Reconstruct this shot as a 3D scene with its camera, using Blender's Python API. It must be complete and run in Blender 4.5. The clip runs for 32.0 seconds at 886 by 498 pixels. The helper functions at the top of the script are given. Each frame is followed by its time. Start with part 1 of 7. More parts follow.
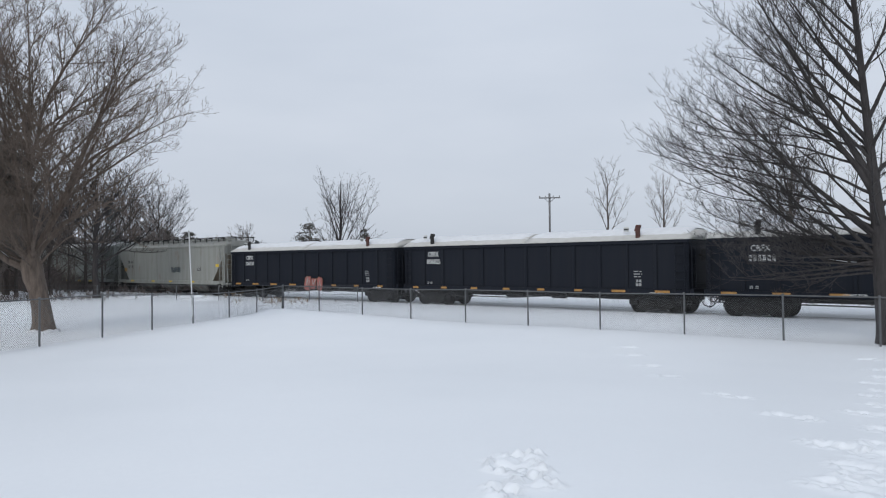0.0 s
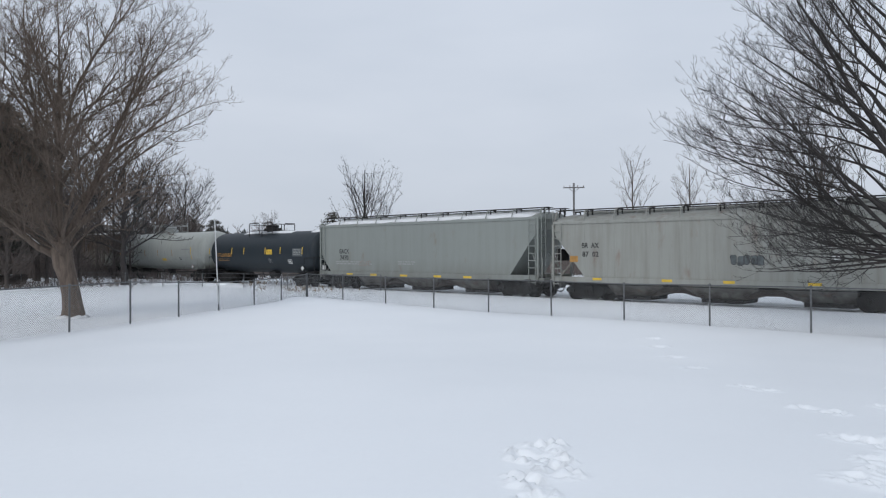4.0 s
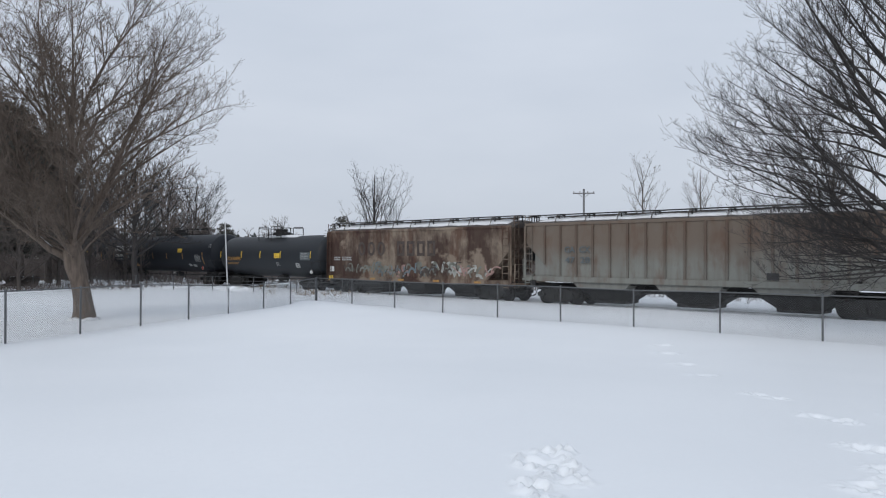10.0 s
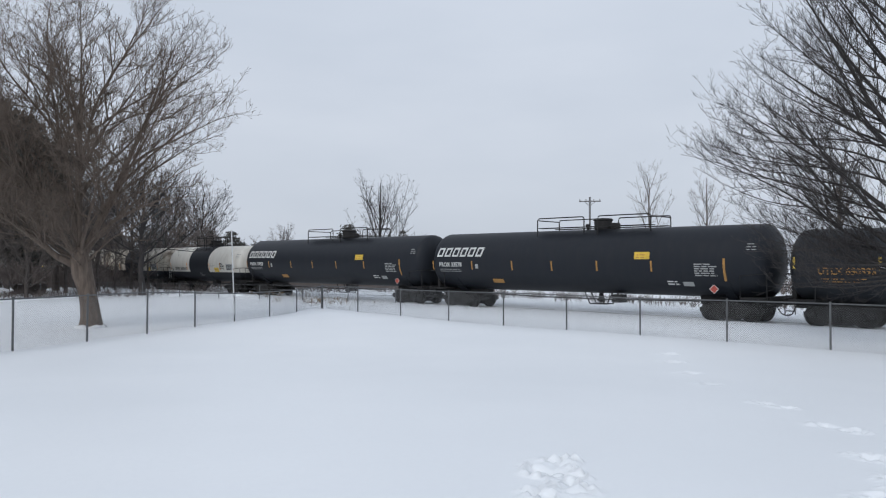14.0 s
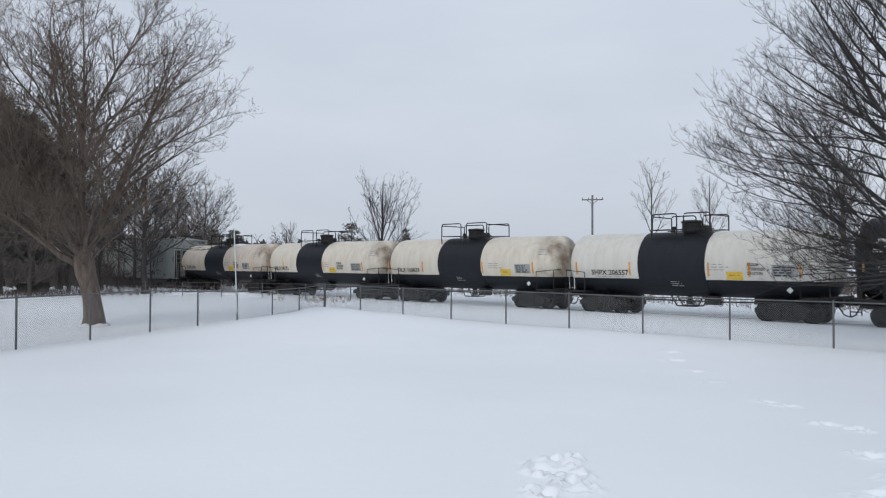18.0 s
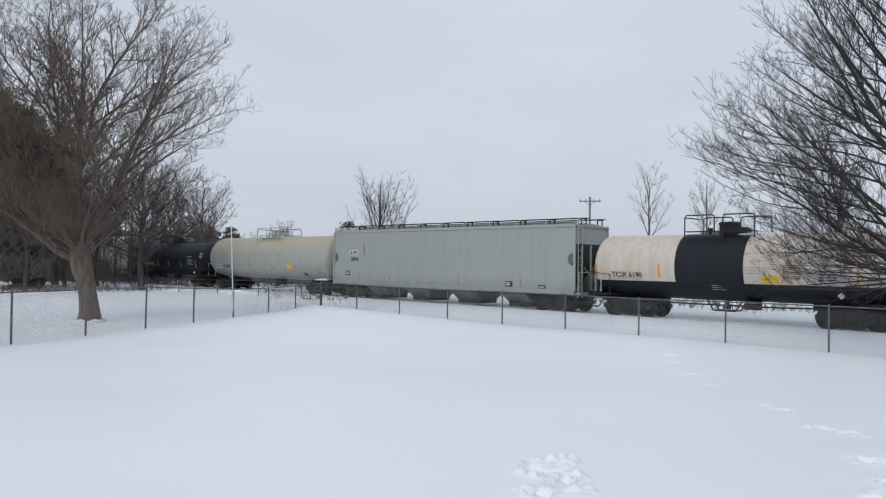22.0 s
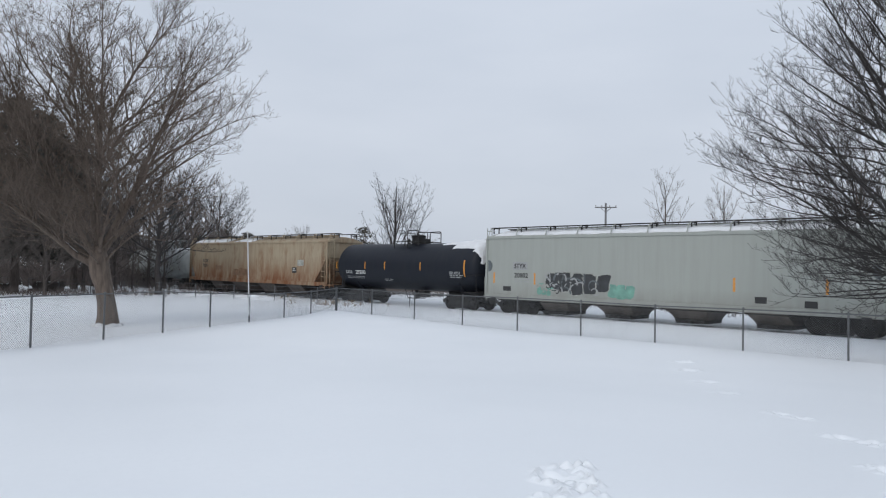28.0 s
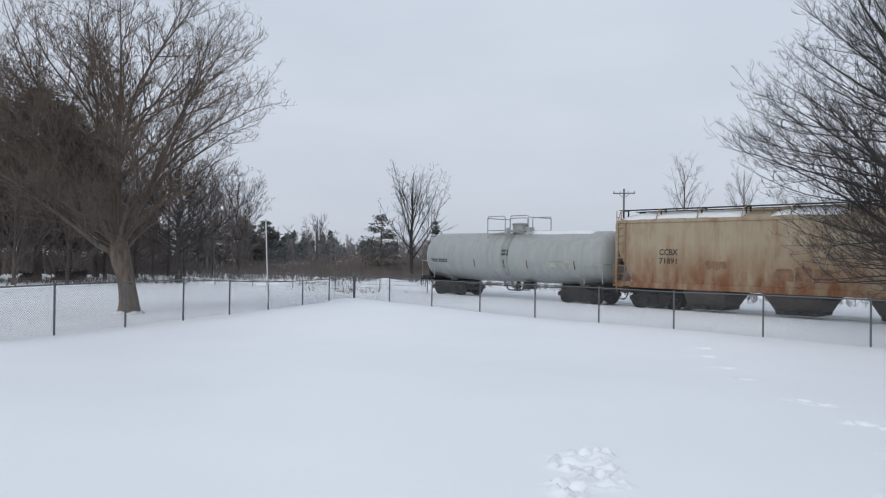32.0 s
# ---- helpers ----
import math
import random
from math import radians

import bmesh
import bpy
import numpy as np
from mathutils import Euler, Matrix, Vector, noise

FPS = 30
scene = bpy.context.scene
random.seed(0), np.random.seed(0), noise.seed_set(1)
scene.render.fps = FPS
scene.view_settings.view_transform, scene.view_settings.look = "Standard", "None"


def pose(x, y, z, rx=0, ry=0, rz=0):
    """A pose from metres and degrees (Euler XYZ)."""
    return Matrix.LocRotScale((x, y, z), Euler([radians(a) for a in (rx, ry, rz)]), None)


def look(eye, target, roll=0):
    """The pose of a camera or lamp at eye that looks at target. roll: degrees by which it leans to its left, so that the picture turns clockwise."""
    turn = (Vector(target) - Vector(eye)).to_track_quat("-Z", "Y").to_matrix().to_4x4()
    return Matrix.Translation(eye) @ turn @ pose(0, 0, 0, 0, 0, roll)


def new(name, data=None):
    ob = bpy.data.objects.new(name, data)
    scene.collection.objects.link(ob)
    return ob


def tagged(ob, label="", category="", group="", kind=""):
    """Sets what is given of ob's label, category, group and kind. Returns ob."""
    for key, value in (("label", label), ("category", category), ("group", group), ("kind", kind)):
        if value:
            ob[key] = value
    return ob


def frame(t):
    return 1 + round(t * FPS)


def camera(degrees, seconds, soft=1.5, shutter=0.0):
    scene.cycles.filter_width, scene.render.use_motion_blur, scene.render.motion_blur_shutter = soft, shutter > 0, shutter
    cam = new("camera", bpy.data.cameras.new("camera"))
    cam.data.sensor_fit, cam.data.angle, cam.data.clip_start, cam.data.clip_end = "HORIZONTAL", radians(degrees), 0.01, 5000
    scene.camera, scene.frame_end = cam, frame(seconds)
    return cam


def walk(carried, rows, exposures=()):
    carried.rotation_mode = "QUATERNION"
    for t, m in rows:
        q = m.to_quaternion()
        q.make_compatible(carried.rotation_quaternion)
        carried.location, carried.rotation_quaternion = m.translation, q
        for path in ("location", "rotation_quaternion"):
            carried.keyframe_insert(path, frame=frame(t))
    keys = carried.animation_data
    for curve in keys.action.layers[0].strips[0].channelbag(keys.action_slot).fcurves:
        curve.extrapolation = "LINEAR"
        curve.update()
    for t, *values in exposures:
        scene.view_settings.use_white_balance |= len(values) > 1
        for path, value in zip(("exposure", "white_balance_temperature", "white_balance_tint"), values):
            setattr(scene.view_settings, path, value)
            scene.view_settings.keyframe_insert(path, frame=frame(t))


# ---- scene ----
# camera: carried by hand at one spot, turning slowly to its left
EYE = (0.0, 0.0, 2.4)
TURNS = [
    (0, -40.45, 1.01, -0.58), (0.5, -40.44, 1.14, -0.55), (1, -40.56, 1.24, -0.24), (1.5, -40.75, 1.05, -0.58), (2, -40.97, 0.82, -0.79),
    (2.5, -41.33, 0.4, -0.86), (3, -41.57, -0.04, -0.69), (3.5, -42.08, 0.06, -0.46), (5.5, -42.35, 0.68, 0.08), (6, -42.58, 0.96, -0.05),
    (6.5, -42.78, 1.03, -0.03), (7, -42.82, 1.04, -0.02), (7.5, -42.68, 1.09, 0.08), (8, -42.46, 1.16, 0.26), (8.5, -42.45, 1.28, 0.34),
    (9, -42.54, 1.2, 0.38), (9.5, -42.59, 0.82, 0.3), (10, -43, 0.58, 0.17), (10.5, -43.16, 0.47, -0.14), (11, -43.22, 0.48, -0.13),
    (11.5, -43.22, 0.55, -0.05), (12, -42.9, 0.56, -0.2), (12.5, -42.77, 0.52, -0.19), (13, -42.97, 0.64, -0.06), (13.5, -43.25, 1.03, 0.06),
    (14, -43.46, 1.2, 0.21), (14.5, -43.45, 1.27, 0.37), (16.5, -43.41, 1.11, 0.27), (17, -43.48, 1.11, 0.31), (17.5, -43.58, 1.09, 0.36),
    (18, -43.65, 1.08, 0.18), (18.5, -43.63, 1.26, 0.18), (19, -43.64, 1.52, 0.29), (19.5, -43.79, 1.59, 0.3), (20, -44.02, 1.58, 0.31),
    (20.5, -44.03, 1.63, 0.37), (21, -43.86, 1.72, 0.59), (21.5, -43.61, 1.45, 0.75), (22, -43.42, 1.06, 0.85), (22.5, -43.57, 1.09, 0.8),
    (23, -43.82, 1.36, 0.77), (23.5, -43.8, 1.44, 0.74), (24, -43.76, 1.54, 0.8), (24.5, -43.84, 1.67, 0.94), (25, -43.96, 1.75, 1.04),
    (25.5, -44.07, 1.76, 1.23), (27.5, -44.56, 1.86, 0.98), (28, -44.61, 1.5, 1.08), (28.5, -44.75, 1.18, 1.07), (29, -44.69, 1.16, 0.84),
    (29.5, -44.84, 1.35, 0.51), (30, -45.07, 1.32, 0.37), (30.5, -45.35, 1.03, 0.48), (31, -45.66, 0.77, 0.52), (31.5, -45.78, 0.63, 0.55),
    (32, -45.94, 0.47, 0.82),
]
cam = camera(2 * math.degrees(math.atan(784 / 1300)), 32.0, 1.15, 0.1)


def aim(yaw, pitch, roll):
    return pose(*EYE, 90 + pitch, 0, -yaw) @ pose(0, 0, 0, 0, 0, roll)


walk(cam, [(t, aim(a, b, c)) for t, a, b, c in TURNS])

# ---- sky and sun: a closed winter overcast ----
world = bpy.data.worlds.new("overcast")
scene.world = world
world.use_nodes = True
wt = world.node_tree
wt.nodes.clear()


def wnode(kind, **kw):
    n = wt.nodes.new(kind)
    for k, v in kw.items():
        n.inputs[k].default_value = v
    return n


w_out = wt.nodes.new("ShaderNodeOutputWorld")
w_bg = wnode("ShaderNodeBackground", Strength=1.0)
w_sky = wt.nodes.new("ShaderNodeTexSky")
w_sky.sky_type, w_sky.sun_disc = "NISHITA", False
w_sky.sun_elevation, w_sky.sun_rotation = radians(32), radians(160)
w_pale = wnode("ShaderNodeHueSaturation", Saturation=0.25, Value=0.09)
w_co = wt.nodes.new("ShaderNodeTexCoord")
w_map = wt.nodes.new("ShaderNodeMapping")
w_map.inputs["Scale"].default_value = (1.2, 1.2, 4.0)
w_noise = wnode("ShaderNodeTexNoise", Scale=1.6, Detail=5.0, Roughness=0.5)
w_ramp = wt.nodes.new("ShaderNodeValToRGB")
w_ramp.color_ramp.elements[0].position, w_ramp.color_ramp.elements[0].color = 0.35, (0.575, 0.64, 0.745, 1)
w_ramp.color_ramp.elements[1].position, w_ramp.color_ramp.elements[1].color = 0.7, (0.66, 0.72, 0.82, 1)
w_mix = wt.nodes.new("ShaderNodeMix")
w_mix.data_type = "RGBA"
w_mix.inputs[0].default_value = 0.88
wt.links.new(w_co.outputs["Generated"], w_map.inputs["Vector"])
wt.links.new(w_map.outputs["Vector"], w_noise.inputs["Vector"])
wt.links.new(w_noise.outputs["Fac"], w_ramp.inputs["Fac"])
wt.links.new(w_sky.outputs["Color"], w_pale.inputs["Color"])
wt.links.new(w_pale.outputs["Color"], w_mix.inputs[6])
wt.links.new(w_ramp.outputs["Color"], w_mix.inputs[7])
# the cloud is a little thicker towards the horizon
w_sep = wt.nodes.new("ShaderNodeSeparateXYZ")
w_low = wt.nodes.new("ShaderNodeMapRange")
for key, value in (("From Min", 0.0), ("From Max", 0.34), ("To Min", 0.86), ("To Max", 1.02)):
    w_low.inputs[key].default_value = value
w_mul = wt.nodes.new("ShaderNodeVectorMath")
w_mul.operation = "SCALE"
wt.links.new(w_co.outputs["Generated"], w_sep.inputs[0])
wt.links.new(w_sep.outputs["Z"], w_low.inputs["Value"])
wt.links.new(w_mix.outputs[2], w_mul.inputs[0])
wt.links.new(w_low.outputs["Result"], w_mul.inputs["Scale"])
wt.links.new(w_mul.outputs[0], w_bg.inputs["Color"])
wt.links.new(w_bg.outputs["Background"], w_out.inputs["Surface"])

sun = new("sun", bpy.data.lights.new("sun", "SUN"))
sun.data.energy, sun.data.angle, sun.data.color = 1.0, radians(30), (1.0, 0.97, 0.93)
sun.matrix_world = look((20, -40, 45), (0, 25, 0))
scene.view_settings.exposure = 0.07

# ---- materials ----


class Shader:
    """A small chain of nodes round one principled surface."""

    def __init__(self, name, rough=0.6, metal=0.0):
        self.mat = bpy.data.materials.new(name)
        self.mat.use_nodes = True
        self.tree = self.mat.node_tree
        self.bsdf = self.tree.nodes["Principled BSDF"]
        self.bsdf.inputs["Roughness"].default_value = rough
        self.bsdf.inputs["Metallic"].default_value = metal
        self.where = self.tree.nodes.new("ShaderNodeTexCoord").outputs["Object"]

    def node(self, kind, **kw):
        n = self.tree.nodes.new(kind)
        for k, v in kw.items():
            n.inputs[k].default_value = v
        return n

    def link(self, a, b):
        self.tree.links.new(a, b)

    def noise(self, scale, stretch=(1, 1, 1), detail=4.0, low=0.3, high=0.7, shift=(0, 0, 0)):
        m = self.node("ShaderNodeMapping")
        m.inputs["Scale"].default_value = stretch
        m.inputs["Location"].default_value = shift
        self.link(self.where, m.inputs["Vector"])
        n = self.node("ShaderNodeTexNoise", Scale=scale, Detail=detail, Roughness=0.6)
        self.link(m.outputs["Vector"], n.inputs["Vector"])
        r = self.node("ShaderNodeMapRange")
        r.inputs["From Min"].default_value, r.inputs["From Max"].default_value = low, high
        self.link(n.outputs["Fac"], r.inputs["Value"])
        return r.outputs["Result"]

    def mixed(self, fac, a, b):
        m = self.node("ShaderNodeMix")
        m.data_type = "RGBA"
        if isinstance(fac, (int, float)):
            m.inputs[0].default_value = fac
        else:
            self.link(fac, m.inputs[0])
        for v, s in ((a, m.inputs[6]), (b, m.inputs[7])):
            if isinstance(v, tuple):
                s.default_value = (*v, 1)
            else:
                self.link(v, s)
        return m.outputs[2]

    def times(self, a, b):
        m = self.node("ShaderNodeMath")
        m.operation = "MULTIPLY"
        self.link(a, m.inputs[0])
        if isinstance(b, (int, float)):
            m.inputs[1].default_value = b
        else:
            self.link(b, m.inputs[1])
        return m.outputs[0]

    def height(self, top, bottom):
        """1 at the height bottom, 0 at top, in the thing's own space."""
        s = self.node("ShaderNodeSeparateXYZ")
        self.link(self.where, s.inputs[0])
        r = self.node("ShaderNodeMapRange")
        r.inputs["From Min"].default_value, r.inputs["From Max"].default_value = top, bottom
        self.link(s.outputs["Z"], r.inputs["Value"])
        return r.outputs["Result"]

    def bump(self, scale, strength, distance=0.02, stretch=(1, 1, 1)):
        b = self.node("ShaderNodeBump", Strength=strength, Distance=distance)
        self.link(self.noise(scale, stretch, 5.0, 0.0, 1.0), b.inputs["Height"])
        self.link(b.outputs["Normal"], self.bsdf.inputs["Normal"])

    def done(self, colour):
        if isinstance(colour, tuple):
            self.bsdf.inputs["Base Color"].default_value = (*colour, 1)
        else:
            self.link(colour, self.bsdf.inputs["Base Color"])
        return self.mat


def paint(name, base, dirt=(0.12, 0.10, 0.085), grime=0.45, rust=0.0, rough=0.5, rust_colour=(0.16, 0.055, 0.025), low=None, gloss=0.35, stain=0.0, wash=0.0, crown=None):
    """Weathered car paint: streaks of dirt that run down, blotches, rust, a patchy second tone towards the bottom."""
    s = Shader(name, rough)
    s.bsdf.inputs["Specular IOR Level"].default_value = gloss
    streak = s.noise(1.0, (3.2, 3.2, 0.22), 5.0, 0.42, 0.8)
    blotch = s.noise(0.9, (1, 1, 1.4), 5.0, 0.35, 0.75, (7, 3, 1))
    c = s.mixed(s.times(streak, grime), base, dirt)
    c = s.mixed(s.times(blotch, grime * 0.45), c, tuple(0.5 * (b + d) for b, d in zip(base, dirt)))
    if crown:
        # an older coat left on the upper part, worn off unevenly
        edge = s.node("ShaderNodeMath")
        edge.operation = "ADD"
        s.link(s.height(crown[1], crown[2]), edge.inputs[0])
        s.link(s.times(s.noise(1.2, (1, 1, 1), 5.0, 0.3, 0.7), 0.35), edge.inputs[1])
        clip = s.node("ShaderNodeMapRange")
        clip.inputs["From Min"].default_value, clip.inputs["From Max"].default_value = 0.2, 1.1
        s.link(edge.outputs[0], clip.inputs["Value"])
        c = s.mixed(s.times(clip.outputs["Result"], 0.9), c, crown[0])
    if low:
        low_blend = s.times(s.height(*low), s.noise(1.3, (1.5, 1.5, 0.5), 5.0, 0.22, 0.6, (2, 9, 4)))
        c = s.mixed(s.times(low_blend, wash or min(1.0, grime * 1.5)), c, dirt)
    if rust > 0:
        r = s.noise(1.4, (1.3, 1.3, 0.5), 7.0, 0.62 - 0.3 * rust, 0.86 - 0.2 * rust, (4, 1, 2))
        c = s.mixed(s.times(r, min(1.0, 0.55 + 0.45 * rust)), c, rust_colour)
    if stain:
        sep = s.node("ShaderNodeSeparateXYZ")
        s.link(s.where, sep.inputs[0])
        near = s.node("ShaderNodeMapRange")
        near.inputs["From Min"].default_value, near.inputs["From Max"].default_value = stain - 1.5, stain
        s.link(sep.outputs["X"], near.inputs["Value"])
        blot = s.times(near.outputs["Result"], s.noise(0.9, (1, 1, 0.8), 6.0, 0.4, 0.62, (5, 5, 5)))
        c = s.mixed(s.times(blot, 0.8), c, (0.11, 0.065, 0.035))
    s.bump(2.2, 0.12, 0.02)
    return s.done(c)


def rusted(name, base, rust, dark):
    """Old paint eaten by rust that runs down the sheets in ragged drips."""
    s = Shader(name, 0.8)
    s.bsdf.inputs["Specular IOR Level"].default_value = 0.12
    c = s.mixed(s.noise(2.0, (1, 1, 1), 6.0, 0.3, 0.7), tuple(v * 0.7 for v in base), tuple(v * 1.15 for v in base))
    drip = s.noise(1.0, (1.6, 1.6, 0.4), 8.0, 0.46, 0.6)
    c = s.mixed(s.times(drip, 0.8), c, rust)
    patch_of = s.noise(0.42, (1, 1, 0.55), 8.0, 0.44, 0.56, (3, 8, 1))
    c = s.mixed(s.times(patch_of, 0.85), c, dark)
    pale = s.noise(0.45, (1, 1, 1.4), 6.0, 0.55, 0.61, (9, 2, 5))
    c = s.mixed(s.times(pale, 0.75), c, tuple(v * 1.15 for v in base))
    fine = s.noise(1.0, (7, 7, 0.7), 5.0, 0.5, 0.8, (1, 1, 6))
    c = s.mixed(s.times(fine, 0.4), c, dark)
    s.bump(3.0, 0.15, 0.02)
    return s.done(c)


def plain(name, base, rough=0.6, metal=0.0, vary=0.25, scale=6.0, bump=0.0):
    s = Shader(name, rough, metal)
    c = s.mixed(s.noise(scale, (1, 1, 1), 5.0, 0.25, 0.75), tuple(v * (1 - vary) for v in base), tuple(min(0.92, v * (1 + vary)) for v in base))
    if bump:
        s.bump(scale * 2, bump, 0.01)
    return s.done(c)


def snow_material():
    s = Shader("snow", 0.55)
    c = s.mixed(s.noise(0.12, (1, 1, 1), 3.0, 0.3, 0.7), (0.785, 0.815, 0.845), (0.85, 0.875, 0.90))
    c = s.mixed(s.times(s.noise(14.0, (1, 1, 1), 4.0, 0.4, 0.8), 0.25), c, (0.77, 0.8, 0.835))
    s.bump(5.0, 0.12, 0.03)
    return s.done(c)


def bark(name, base):
    s = Shader(name, 0.9)
    c = s.mixed(s.noise(5.0, (2, 2, 0.4), 6.0, 0.3, 0.7), tuple(v * 0.6 for v in base), tuple(v * 1.35 for v in base))
    c = s.mixed(s.times(s.noise(1.1, (1, 1, 1), 3.0, 0.5, 0.8), 0.35), c, (base[0] * 0.9, base[1] * 1.0, base[2] * 0.85))
    s.bump(7.0, 0.8, 0.05, (2, 2, 0.3))
    return s.done(c)


